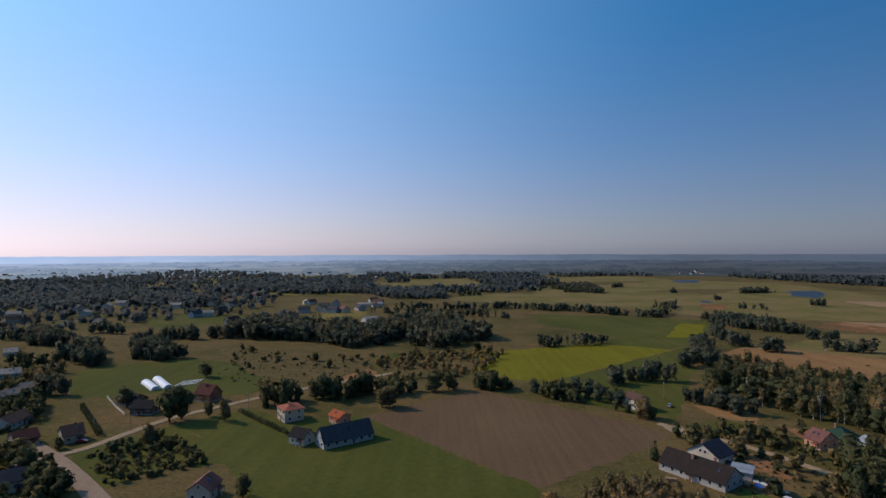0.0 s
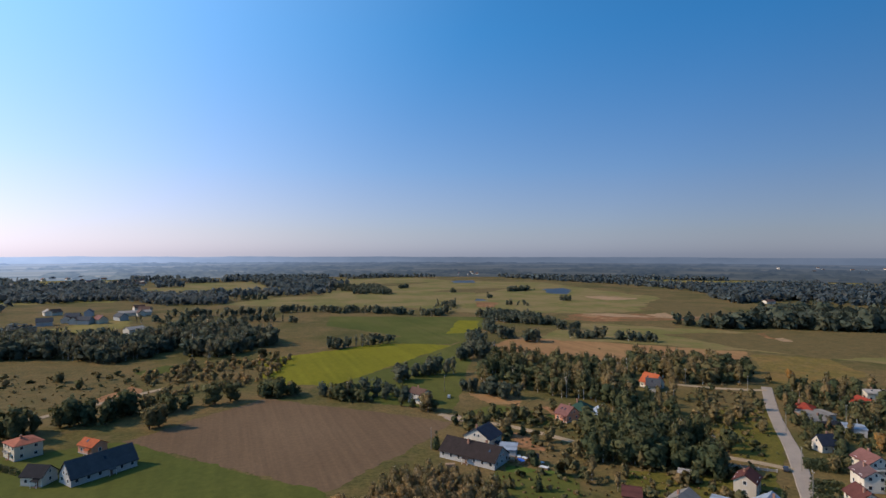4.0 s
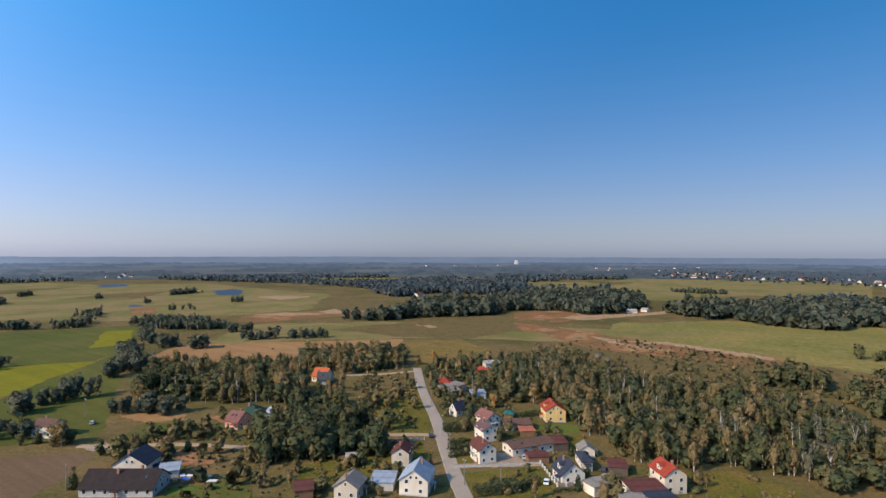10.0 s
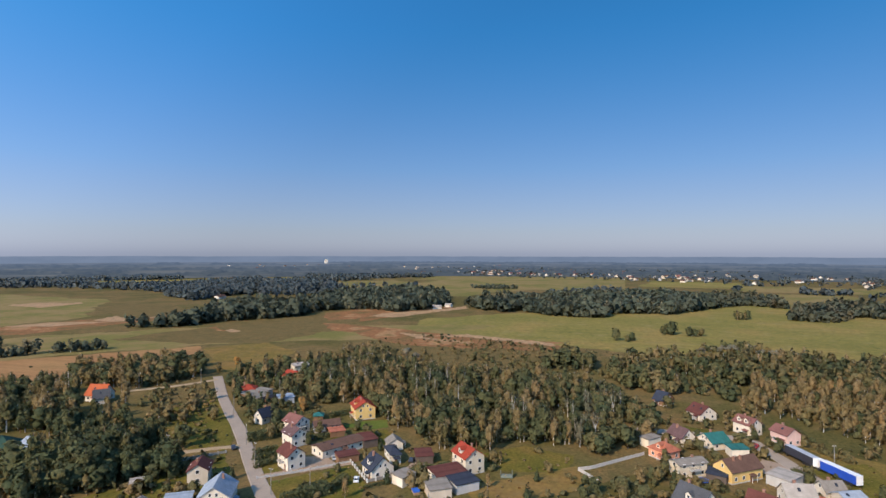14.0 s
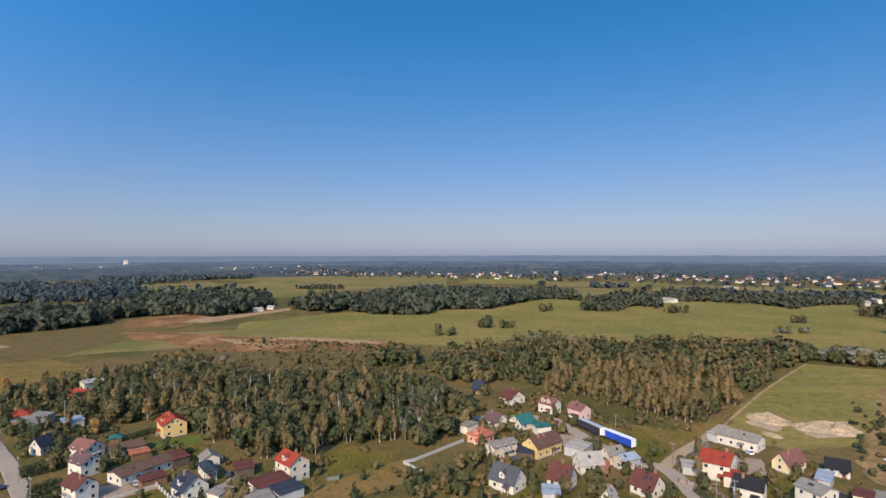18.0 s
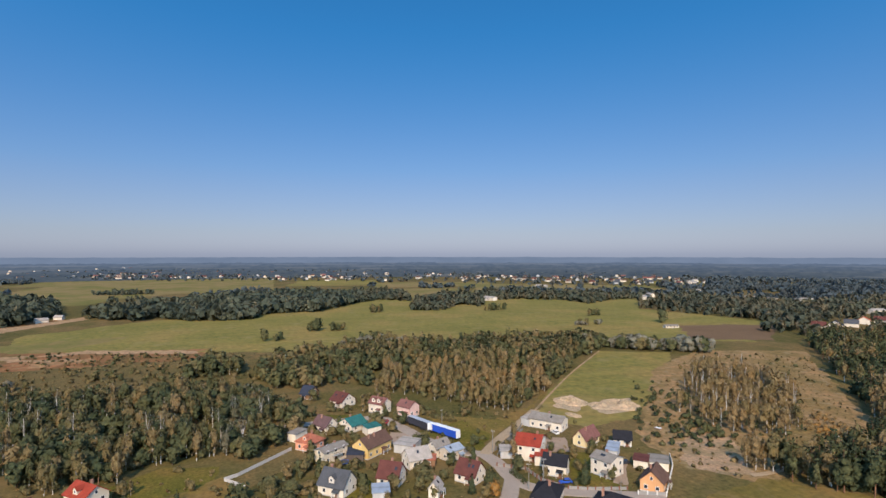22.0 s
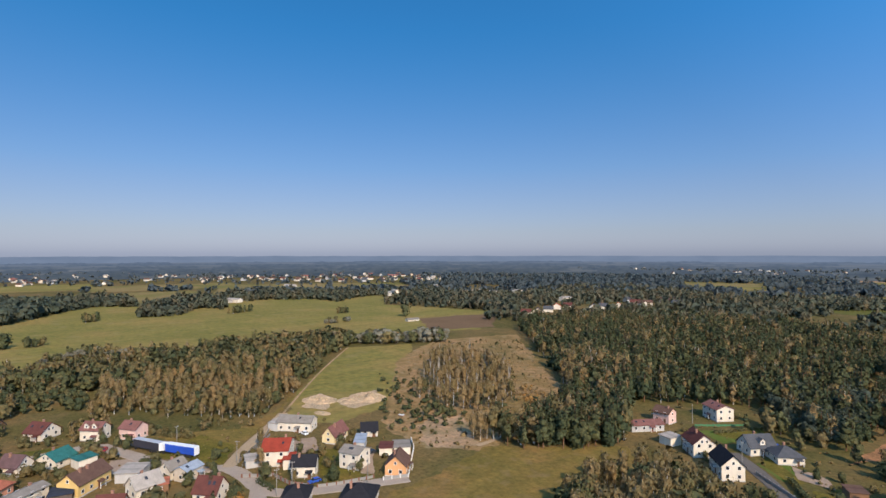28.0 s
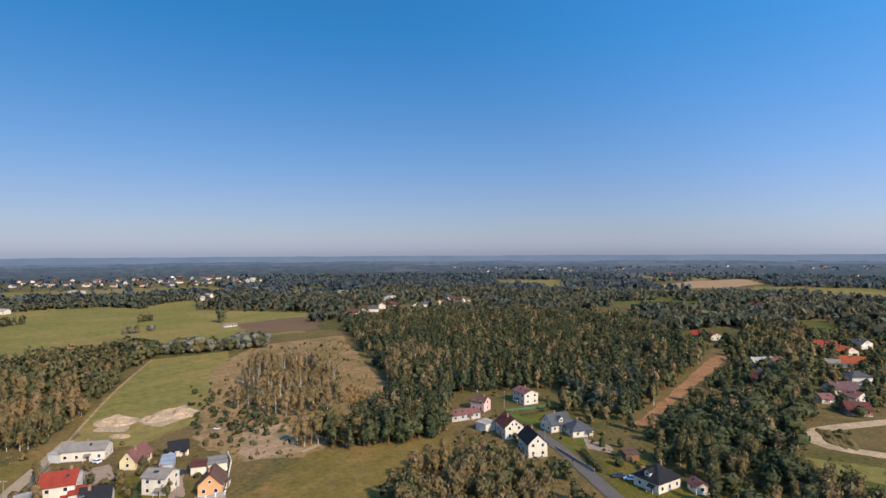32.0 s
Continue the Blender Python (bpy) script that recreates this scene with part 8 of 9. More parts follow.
patch("sandy_ground", [(232.3, -145.8), (248.2, -166.9), (234.3, -166.5), (219.4, -150.8)], M['sand'], "bare pale sand round a heap", wobble=1.5, category="ground")
patch("sandy_ground", [(222.1, -161.3), (233.2, -178.7), (231.3, -192.8), (212.3, -176.3), (211.8, -162.3)], M['sand'], "bare pale sand round a heap", wobble=1.5, category="ground")
heap(236.5, -159, 10, 8, 2.6, 20, 1.5, M['sand'], "pale heap of excavated sand")
heap(224.1, -169.9, 8, 7, 1.8, 50, 4.5, M['sand'], "pale heap of excavated sand")
heap(222.4, -178.6, 11, 9, 3.2, 10, 9.5, M['sand'], "tall pale heap of excavated sand")
heap(216.2, -146.9, 5, 3, 0.9, 10, 12.5, M['sand'], "small heap of rubble and sand")
heap(-49.6, -264.2, 16, 6, 2.0, 100, 3.5, M['weeds'], "overgrown mound inside the sandy loop", "earth_mound")
patch("bare_ground", [(169.8, -162.9), (177.6, -181), (167.2, -188.4), (148.8, -175.9), (136, -166), (140.1, -155.2), (149.9, -150.2)], M['barren'], "bare pale brown ground on the heath", wobble=3, category="ground")
patch("bare_ground", [(110.2, 204.2), (118.3, 191.7), (113.9, 178.5), (105.5, 186.7)], M['dirt'], "bare brown soil in a garden", category="ground")
patch("bare_ground", [(154.7, 211), (142.6, 216.4), (143.4, 232.4), (156.4, 222.6)], M['dirt'], "bare building-site soil", category="ground")
ribbon("path", [(136, -163.4), (135.3, -170.5), (135.7, -177.8)], 2.0, M['track'], "trodden path onto the meadow", z=0.05)
patch("garden_ground", [(184.5, 139.2), (167.7, 129.6), (142.9, 144.3), (128.7, 152.4), (120.5, 140.2), (142.9, 101.6)], M['lawn'], "garden grass beside the road", wobble=1.0, category="grass")
patch("garden_ground", [(226.6, 197.4), (246.5, 183.1), (183.4, 133.3), (173.9, 145.6), (193.4, 175)], M['lawn'], "rough green plot beside the road", wobble=1.0, category="grass")
patch("garden_ground", [(156.3, 102), (177.5, 82.3), (164.7, 69.9), (153.6, 67.4), (140, 89.3)], M['lawn'], "mown lawn with hedges", wobble=1.0, category="grass")
patch("garden_ground", [(202.1, 101.5), (218.8, 82.9), (204.5, 72.7), (196.8, 81.6)], M['lawn'], "bright lawn behind the yellow house", wobble=1.0, category="grass")
patch("garden_ground", [(185.4, 121), (188.3, 114.9), (163.3, 100.7), (161.6, 106.6)], M['lawn'], "garden grass between hedges", wobble=1.0, category="grass")
patch("garden_ground", [(200.8, 38.8), (213.6, 24.5), (208, 5), (191.2, 7.9), (186.5, 28.6)], M['lawn'], "grass strip along the wood", wobble=1.0, category="grass")
patch("garden_ground", [(173.1, 36.9), (197.6, 4.7), (182.6, -1.9), (154.7, 33)], M['mown'], "tall yellow grass on a vacant plot", wobble=1.0, category="grass")
patch("garden_ground", [(258.8, -35), (251.3, -54.7), (241.9, -55.3), (243.3, -35.4)], M['lawn'], "garden grass at the white house", wobble=1.0, category="grass")
patch("garden_ground", [(219, -71.8), (226.6, -95.7), (204.7, -99.2), (188.8, -86.7), (201.2, -80.1)], M['lawn'], "rough dry grass at the truck park", wobble=1.0, category="grass")
patch("garden_ground", [(168.9, -86.1), (159.2, -91.7), (152.2, -91.8), (161.9, -84.7)], M['lawn'], "green verge at the bend", wobble=1.0, category="grass")
patch("garden_ground", [(183.8, -40.1), (167.5, -45.6), (157.6, -39.4), (165.4, -29.2)], M['lawn'], "garden lawn between houses", wobble=1.0, category="grass")
patch("garden_ground", [(177.3, -116.8), (170.5, -134.8), (140.9, -115.7), (148.4, -101.9)], M['lawn'], "garden grass between houses", wobble=1.0, category="grass")
patch("garden_ground", [(185.5, -4.2), (193.6, 2.6), (196.6, -1.4), (214.6, -20.2), (203.6, -22.3)], M['weeds'], "dry grass plot behind the concrete wall", wobble=1.0, category="grass")
patch("garden_ground", [(74.8, -242.5), (59.4, -266.7), (53.5, -252), (63.2, -238.5)], M['lawn'], "bright lawn behind the houses", wobble=1.0, category="grass")
patch("garden_ground", [(50.7, -227.4), (36.1, -209.2), (39.4, -204.6), (49.5, -216.7)], M['lawn'], "bright lawn beside the street", wobble=1.0, category="grass")
patch("garden_ground", [(33.2, -204.3), (23.6, -205.7), (-1.8, -184.9), (2.7, -171), (21.7, -174.2)], M['lawn'], "lawn round the black-roofed house", wobble=1.0, category="grass")
patch("garden_ground", [(-33.8, -234.6), (-58, -234.2), (-53.8, -217.4), (-39.8, -220.7)], M['meadow'], "green clearing beside the sandy loop", wobble=1.0, category="grass")
patch("garden_ground", [(-52, -299.3), (-74.5, -300.2), (-63, -253.9), (-47.6, -253.5), (-44.3, -266.2)], M['weeds'], "dry grass inside the sandy loop", wobble=1.0, category="grass")
patch("garden_ground", [(87, 168.6), (109.9, 156.2), (103.4, 140.7), (87, 140.7), (81, 156.9)], M['lush'], "green yard grass at the farmhouse", wobble=1.0, category="grass")
patch("garden_ground", [(124.9, 242.3), (144.5, 214.6), (133.3, 202.2), (105.1, 235)], M['lush'], "green grass plot along the lane", wobble=1.0, category="grass")
patch("paved_yard", [(181.1, 101), (184, 94.8), (176.6, 84.2), (167, 95)], M['paving'], "paved courtyard between buildings", wobble=0.5, category="pavement")
patch("paved_yard", [(170.4, 62.9), (190.3, 61.1), (185.4, 53.4), (168.8, 56.1)], M['paving'], "grey paved drive beside the garage", wobble=0.5, category="pavement")
patch("paved_yard", [(223.2, -60.7), (215.5, -70.7), (203.5, -73.8), (200.7, -63.6), (209.9, -57.1)], M['paving'], "pinkish gravel yard between houses", wobble=0.5, category="pavement")
patch("paved_yard", [(194.2, -117.1), (190.9, -125.8), (176.6, -118.8), (179.6, -110.8)], M['paving'], "paved yard before the workshop", wobble=0.5, category="pavement")
patch("paved_yard", [(161.7, -126.6), (162.1, -133.2), (144.3, -118.6), (147.8, -115.7)], M['paving'], "concrete drive between houses", wobble=0.5, category="pavement")
patch("paved_yard", [(42.9, -223.2), (31.2, -218), (28, -209.7), (38.5, -211.3)], M['paving'], "beige gravel yard at the bungalow", wobble=0.5, category="pavement")
patch("paved_yard", [(93.4, 235.5), (101.6, 232.9), (101.5, 221.5), (94.1, 226.6)], M['paving'], "pale concrete yard at the lane", wobble=0.5, category="pavement")

FILM = plain("white_film", (0.85, 0.86, 0.88), 0.3, 0.06, 0.5, spec=0.5)


def polytunnel(a, b, r, label, film=None):
    L = math.hypot(b[0] - a[0], b[1] - a[1])
    root = new("polytunnel")
    bm = bmesh.new()
    n, m = 10, max(4, int(L / 2))
    rows = []
    for i in range(m + 1):
        sag = 0.0 if i % 2 else 0.08
        rows.append([bm.verts.new((L * i / m, -r * math.cos(math.pi * k / n), (r - sag) * math.sin(math.pi * k / n) * 0.85)) for k in range(n + 1)])
    for p, q in zip(rows, rows[1:]):
        for k in range(n):
            bm.faces.new((p[k], q[k], q[k + 1], p[k + 1]))
    bm.faces.new(rows[0])
    bm.faces.new(rows[-1][::-1])
    part("film", bm, film or FILM, root)
    for end in (0, L):
        bm = bmesh.new()
        box(bm, end - 0.06, -0.9, 0, end + 0.06, 0.9, 2.0)
        part("door", bm, film or PALE, root)
    root.matrix_basis = pose(a[0], a[1], 0, 0, 0, math.degrees(math.atan2(b[1] - a[1], b[0] - a[0])))
    return tagged(root, label, "greenhouse")


polytunnel((-156.9, 297.4), (-171.7, 314.3), 2.6, "white plastic polytunnel greenhouse on the farm")
polytunnel((-151.9, 301), (-169.5, 322.6), 2.6, "white plastic polytunnel greenhouse on the farm")
polytunnel((183.3, 24.9), (182.5, 28.7), 1.1, "low grey-green garden polytunnel", NETTING)


# ---- undergrowth ----
TUFT = [('bush', 6, 0.35, 0.9, 0.38, 0.72), ('bush', 1, 1.0, 1.9, 0.25, 0.55)]
wood("undergrowth", "weeds and small shrubs along the gardens", scatter([(128.7, 152.4), (224.1, 202.8), (271.7, 193.6), (252, 143.4), (210.4, 67.6), (202.6, 4.8), (182.6, -1.9), (126.6, 40.6), (101.2, 119.6)], 6.2, RNG), TUFT, 14, 70)
wood("undergrowth", "weeds and small shrubs round the second village", scatter([(193.2, -2.2), (297.1, -34.3), (259.3, -73.4), (231.1, -120.9), (191.6, -154.5), (132.1, -127.7), (121.9, -80.2), (148, -11.4)], 6.2, RNG), TUFT, 14, 71)
wood("undergrowth", "weeds on rough grass by the farm", scatter([(-129.1, 171.8), (-135.4, 205.7), (-105.9, 224.5), (-85.6, 194.3), (-109.2, 180.1), (-107.2, 160.3)], 6.5, RNG), TUFT, 14, 72)
wood("undergrowth", "dry tussocks across the fallow land", scatter([(-136.4, 325), (-94.1, 297.8), (-29.7, 338.7), (36.9, 372.5), (34.1, 435.4), (-63.9, 374.1), (-163.1, 431.2)], 6.0, RNG), [('bush', 6, 0.35, 0.9, 0.2, 0.5), ('bush', 1, 1.0, 1.9, 0.12, 0.42)], 10, 73)
wood("undergrowth", "tussocks and saplings on the heath", scatter([(228.7, -196.7), (320.1, -326.9), (279.4, -389.3), (163.2, -264.8), (133.5, -182.4), (132.3, -161), (150.9, -145.1)], 5.0, RNG), TUFT, 12, 74)
wood("undergrowth", "weeds and shrubs round the new houses", scatter([(86.9, -192.9), (109.5, -265.2), (63.5, -285.6), (19.9, -230), (-0.2, -184.2), (26.3, -143.5)], 6.2, RNG), TUFT, 14, 75)
wood("undergrowth", "tussocks in the marsh", scatter([(370.8, 197.5), (454.5, 174.7), (457.9, 22.5), (431.4, -14.5), (346.8, 60.4), (353.4, 150.8)], 7.0, RNG), TUFT, 10, 76)
garden(np.concatenate([along([(209.4, -16.1), (191.7, -26), (179.2, -39.1)], 5, 3, RNG), along([(227, -30.8), (215.8, -47)], 6, 2, RNG), along([(179.2, -58.8), (169.2, -65.4)], 4, 3, RNG), along([(175.6, -113.2), (168, -125.3)], 6, 3, RNG), along([(150.7, -99.3), (144.3, -118.6)], 7, 2, RNG), along([(166.7, -85), (161.9, -91.1)], 5, 2, RNG)]), [('round', 3, 3, 5.5, 0.25, 0.5), ('bush', 2, 1.5, 2.5, 0.2, 0.45)], 77, 40)
wood("mixed_wood", "dark trees between wood and village", scatter([(-24, -455.2), (-49.1, -636.9), (-88.9, -609.9), (-88.3, -538.4), (-70.7, -441.4), (-55.9, -358.3), (-51.1, -403.6)], 7.0, RNG), DARK, 90, 80)
wood("garden_trees", "trees round the houses at the sandy loop", np.concatenate([along([(-70.7, -441.4), (-61.7, -354), (-57.7, -306.6), (-74.5, -300.2)], 7, 4, RNG), along([(-86.2, -537.5), (-135.5, -543.8)], 8, 6, RNG), along([(-77.9, -398.2), (-99.4, -399.6)], 8, 3, RNG)]), [('round', 3, 4, 8, 0.2, 0.45), ('bush', 2, 2, 3, 0.25, 0.5)], 90, 81)
GARDEN = [('round', 4, 2.5, 6.5, 0.15, 0.5), ('bush', 3, 1.2, 2.6, 0.2, 0.55), ('spruce', 0.6, 3, 7, 0.0, 0.15), ('tall', 0.8, 5, 9, 0.4, 0.7)]
garden(scatter([(251.8, 171.9), (235.8, 127.8), (198.5, 63.7), (197.6, 4.7), (181.8, -0.3), (136.4, 43.8), (149.4, 97.5)], 9.5, RNG), GARDEN, 90, 60)
garden(scatter([(188.5, -2.2), (256.2, -29.6), (233.4, -66.1), (202.2, -105.8), (181.6, -140.9), (138.3, -111.4), (135, -70.6), (157.2, -12.1)], 11, RNG), GARDEN, 91, 70)
garden(scatter([(90.2, 201.5), (119, 210.7), (164, 130), (145.3, 105.8), (110.9, 117.4), (91, 147.2)], 11, RNG), GARDEN, 92, 30)
wood("shrubs", "shrubs and saplings between wood and reed bed", scatter([(349.1, 152.4), (346.5, 79.6), (354.7, 23.7), (324.2, -8.5), (309.2, -2.5), (320.3, 24.5), (320, 73.5), (334.3, 137.8)], 8, RNG), [('bush', 4, 2, 4, 0.2, 0.5), ('round', 2, 4, 7, 0.15, 0.45)], 60, 93)
wood("village_trees", "trees dotted among the houses of the far village", scatter([(-520.5, 480.3), (-358.6, 477.1), (-345.2, 569.3), (-235.9, 641.4), (-271.6, 990.4), (-443.4, 1680.4), (-932, 2221.4), (-1500, 1390), (-1100, 760)], 21, RNG), [('round', 5, 6, 12, 0.1, 0.42), ('tall', 1, 8, 13, 0.3, 0.5), ('bush', 2, 2, 4, 0.2, 0.4)], 15, 94, leaf='far_haze_leaf')
wood("garden_trees", "tall trees round the red-roofed houses", np.concatenate([scatter([(289.9, 210.9), (317.7, 207.6), (333.5, 174.2), (304.5, 153.1), (292.7, 170.6), (275.6, 192.2)], 6.5, RNG), scatter([(272.4, 158.8), (281.8, 145.3), (261.4, 118.1), (246.6, 119.1), (251.9, 138.2)], 6.5, RNG)]), [('round', 4, 6, 10, 0.1, 0.42), ('tall', 2, 8, 12, 0.35, 0.66), ('spruce', 0.8, 7, 12, 0.0, 0.12)], 120, 95)
wood("shrubs", "olive shrubs between houses and young wood", scatter([(263.8, -39.7), (281.7, -49.6), (286.7, -74.8), (246.2, -68.3), (217.7, -68.9), (223.2, -54.6), (238.3, -42)], 4.6, RNG), [('bush', 4, 1.2, 3, 0.3, 0.6), ('round', 3, 3, 6, 0.2, 0.5), ('tall', 1, 5, 8, 0.4, 0.65)], 90, 96)
wood("shrubs", "scattered shrubs along the foot of the young wood", scatter([(216.4, -68.5), (222.9, -105.2), (255.5, -143.8), (262.8, -158.6), (232.3, -130.7), (202.2, -90.4), (204.3, -71.7)], 7, RNG), [('bush', 4, 0.8, 2.2, 0.3, 0.6), ('round', 1.5, 2, 4, 0.3, 0.55)], 60, 97)
# trees standing in and round the wide pasture
wood("undergrowth", "tall weeds and bushes round the farm and the lane", scatter([(82.5, 193.5), (101.9, 217.1), (134.6, 218), (150.2, 180.5), (212.5, 168.5), (152.7, 111.3), (130.5, 103.4), (103.7, 124.4), (84.1, 148.6)], 4.0, RNG), [('bush', 6, 0.4, 1.0, 0.3, 0.62), ('bush', 1, 1.2, 2.4, 0.2, 0.5), ('round', 0.35, 3, 6, 0.2, 0.5)], 20, 104)
wood("scrub", "bushes along the strip behind the farm", np.concatenate([scatter([(90.7, 218.4), (117.7, 228.4), (135.5, 219.5), (146.9, 200.2), (137.6, 187.5), (123.7, 209.4), (103.5, 220.6)], 5, RNG), along([(139.3, 225.8), (152, 207.3), (164.3, 189.3)], 4, 3, RNG)]), [('bush', 3, 2, 4, 0.2, 0.5), ('round', 3, 4, 7, 0.15, 0.45)], 80, 105)
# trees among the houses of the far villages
wood("village_trees", "trees among the roofs of the far villages", np.concatenate([scatter([(1777, 380), (1480, -317), (1400, -611), (1957, -854), (2453, -526), (2658, 568)], 44, RNG), scatter([(1300, -537), (1108, -730), (1005, -900), (879, -995), (1375, -1556), (1787, -1178), (1810, -749)], 34, RNG), scatter([(1858, 593), (1827, 447), (1754, 229), (1823, -7), (2634, -10), (2790, 364), (2600, 779)], 44, RNG), scatter([(1406, -2427.3), (-800.5, -3199), (-401.7, -1606.6), (-20.5, -1650), (571.2, -1733.8)], 50, RNG)]), [('round', 5, 6, 11, 0.1, 0.5), ('bush', 2, 4, 8, 0.2, 0.5)], 12, 106, leaf='far_haze_leaf')


# ---- yard things ----
def trampoline(x, y, r):
    root = new("trampoline")
    bm = bmesh.new()
    cyl(bm, 0, 0, 0.84, 0.88, r * 0.92, r * 0.92, 20)
    part("mat", bm, STEEL, root)
    bm = bmesh.new()
    for k in range(20):
        a, b = k * math.pi / 10, (k + 1) * math.pi / 10
        for z in (0.8, 0.92):
            bm.verts.new((r * math.cos(a), r * math.sin(a), z))
            bm.verts.new((r * 0.93 * math.cos(a), r * 0.93 * math.sin(a), z))
    bm.verts.ensure_lookup_table()
    v = bm.verts
    for k in range(20):
        i, j = 4 * k, 4 * ((k + 1) % 20)
        for p, q in ((0, 2), (2, 3), (3, 1), (1, 0)):
            bm.faces.new((v[i + p], v[j + p], v[j + q], v[i + q]))
    part("rim", bm, TARP, root)
    for k in range(6):
        a = k * math.pi / 3
        bm = bmesh.new()
        cyl(bm, r * 0.95 * math.cos(a), r * 0.95 * math.sin(a), 0, 2.4, 0.035, 0.035, 6)
        part("pole", bm, STEEL, root)
    root.matrix_basis = pose(x, y, 0)
    tagged(root, "round black garden trampoline on the lawn", "trampoline")


def timber_stack(x, y, turn, w, d, h, cover, label):
    """A pile of boards on two bearers, some under a sheet."""
    root = new("timber_stack")
    rnd = random.Random(int(x * 3 + y))
    for s in (-0.35, 0.35):
        bm = bmesh.new()
        box(bm, w * s - 0.08, -d / 2, 0, w * s + 0.08, d / 2, 0.12)
        part("bearer", bm, TIMBER, root)
    n = max(2, int(h / 0.22))
    for k in range(n):
        bm = bmesh.new()
        a, b = rnd.uniform(-0.15, 0.15), rnd.uniform(-0.1, 0.1)
        box(bm, -w / 2 + a, -d / 2 + b, 0.12 + k * h / n, w / 2 + a, d / 2 + b, 0.12 + (k + 1) * h / n - 0.03)
        part("board", bm, TIMBER, root)
    if cover is not None:
        bm = bmesh.new()
        box(bm, -w * 0.45, -d / 2 - 0.15, h + 0.1, w * 0.45, d / 2 + 0.15, h + 0.16)
        part("sheet", bm, cover, root)
    root.matrix_basis = pose(x, y, 0, 0, 0, turn)
    tagged(root, label, "timber stack")


def garden_bed(x, y, turn, L):
    root = new("garden_bed")
    bm = bmesh.new()
    vs = box(bm, -L / 2, -0.55, 0, L / 2, 0.55, 0.35)
    for q in vs:
        if q.co.z > 0.1:
            q.co.y *= 0.6
    part("soil", bm, M['dirt'], root)
    bm = bmesh.new()
    box(bm, -L / 2 + 0.2, -0.3, 0.36, L / 2 - 0.2, 0.3, 0.4)
    part("fleece", bm, FLEECE, root)
    root.matrix_basis = pose(x, y, 0, 0, 0, turn)
    return root


trampoline(195, -35.8, 2.2)
trampoline(199.1, 107.9, 1.8)
for k, (px, py) in enumerate([(95.6, 177.4), (97.4, 174.7), (99.1, 171.3), (103.8, 163.6), (74.4, 177.9)]):
    timber_stack(px, py, 20 + 35 * k, 3.4, 1.6, 0.7 + 0.2 * (k % 3), (FLEECE, None, TARP, FLEECE, None)[k], "weathered boards stacked in the farmyard")
timber_stack(162.8, 52.3, 30, 4.0, 2.0, 0.9, TARP, "timber stack under a blue sheet")
timber_stack(185.4, -168.7, 10, 3.0, 1.6, 0.8, FLEECE, "pale building blocks stacked by the sand")
timber_stack(193.1, -138.4, 50, 4.0, 2.0, 1.0, None, "boards stacked in a garden")
BEDS = [garden_bed(0, 0, 0, 14)]
tagged(BEDS[0], "long vegetable bed under white fleece", "garden bed", "vegetable beds by the polytunnels")
b0, b1 = Vector((-150.7, 311.3, 0)), Vector((-142.1, 316.6, 0))
aim = math.degrees(math.atan2((b1 - b0).y, (b1 - b0).x)) + 60
for k in range(7):
    q = b0.lerp(b1, k / 6)
    m = pose(q.x, q.y, 0, 0, 0, aim)
    if k == 0:
        BEDS[0].matrix_basis = m
    else:
        copy_thing(BEDS[0], m)
shed((103.1, 169.7), -30, 3.6, 4.0, 2.4, 'wood', 'black', "small dark wooden shed in the farmyard")
shed((-1.6, -189.9), 178, 2.5, 3.0, 2.2, 'white', 'rose', "tiny white garden shed with a pink roof")
hedge((144.5, 88.7), (155.4, 78.6), 2.6, 3.2, 0.14, "tall clipped thuja hedge round a lawn")
hedge((156.3, 78.9), (167.3, 78.4), 1.8, 2.0, 0.2, "clipped hedge round a lawn")
hedge((-175.3, 264.2), (-141, 223.4), 1.4, 2.4, 0.1, "dark conifer hedge beside a garden")
wood("shrubs", "dark shrubs on the rough corner by the farm road", scatter([(-135.4, 205.7), (-130.2, 214.8), (-114.5, 223.2), (-92.6, 205.3), (-81.6, 194.3), (-99.8, 180), (-107.9, 174.9)], 3.4, RNG), [('bush', 6, 1.1, 2.8, 0.12, 0.45), ('round', 0.8, 3, 5, 0.1, 0.35)], 70, 107)
wood("dark_wood", "dark edge of the birch wood by the concrete wall", scatter([(313.6, 9.2), (305.3, -6.2), (267.2, -12.9), (239.9, -10.5), (220.7, -2.5), (214.9, 6.2)], 4.8, RNG), [('round', 4, 6, 11, 0.05, 0.35), ('tall', 2, 8, 12, 0.3, 0.6), ('bush', 2, 2, 4, 0.2, 0.45)], 120, 109, leaf='alder_haze_leaf')
garden(scatter([(179, 3), (187, -11), (195, -24), (186, -26), (167, -17), (162, 7)], 4.8, RNG), [('round', 3, 3, 6, 0.1, 0.45), ('bush', 3, 1.2, 2.6, 0.25, 0.55)], 110, 30)
wood("heath_pines", "young dark pines at the foot of the birches", scatter([(184.7, -172.6), (185.5, -192.4), (166.4, -190.6), (154.5, -177), (163.8, -169.8)], 4.5, RNG), [('round', 3, 2.5, 5, 0.0, 0.2), ('bush', 2, 1.5, 3, 0.05, 0.3)], 110, 111)
wood("garden_trees", "garden trees of the village at the sandy loop", scatter([(-89.3, -582.9), (-170.1, -644.4), (-85.2, -323.9), (-58.6, -317.2), (-64.1, -400.5)], 8, RNG), [('round', 4, 4, 8, 0.08, 0.4), ('bush', 3, 1.5, 3, 0.2, 0.5), ('spruce', 0.5, 5, 9, 0, 0.1)], 70, 113)
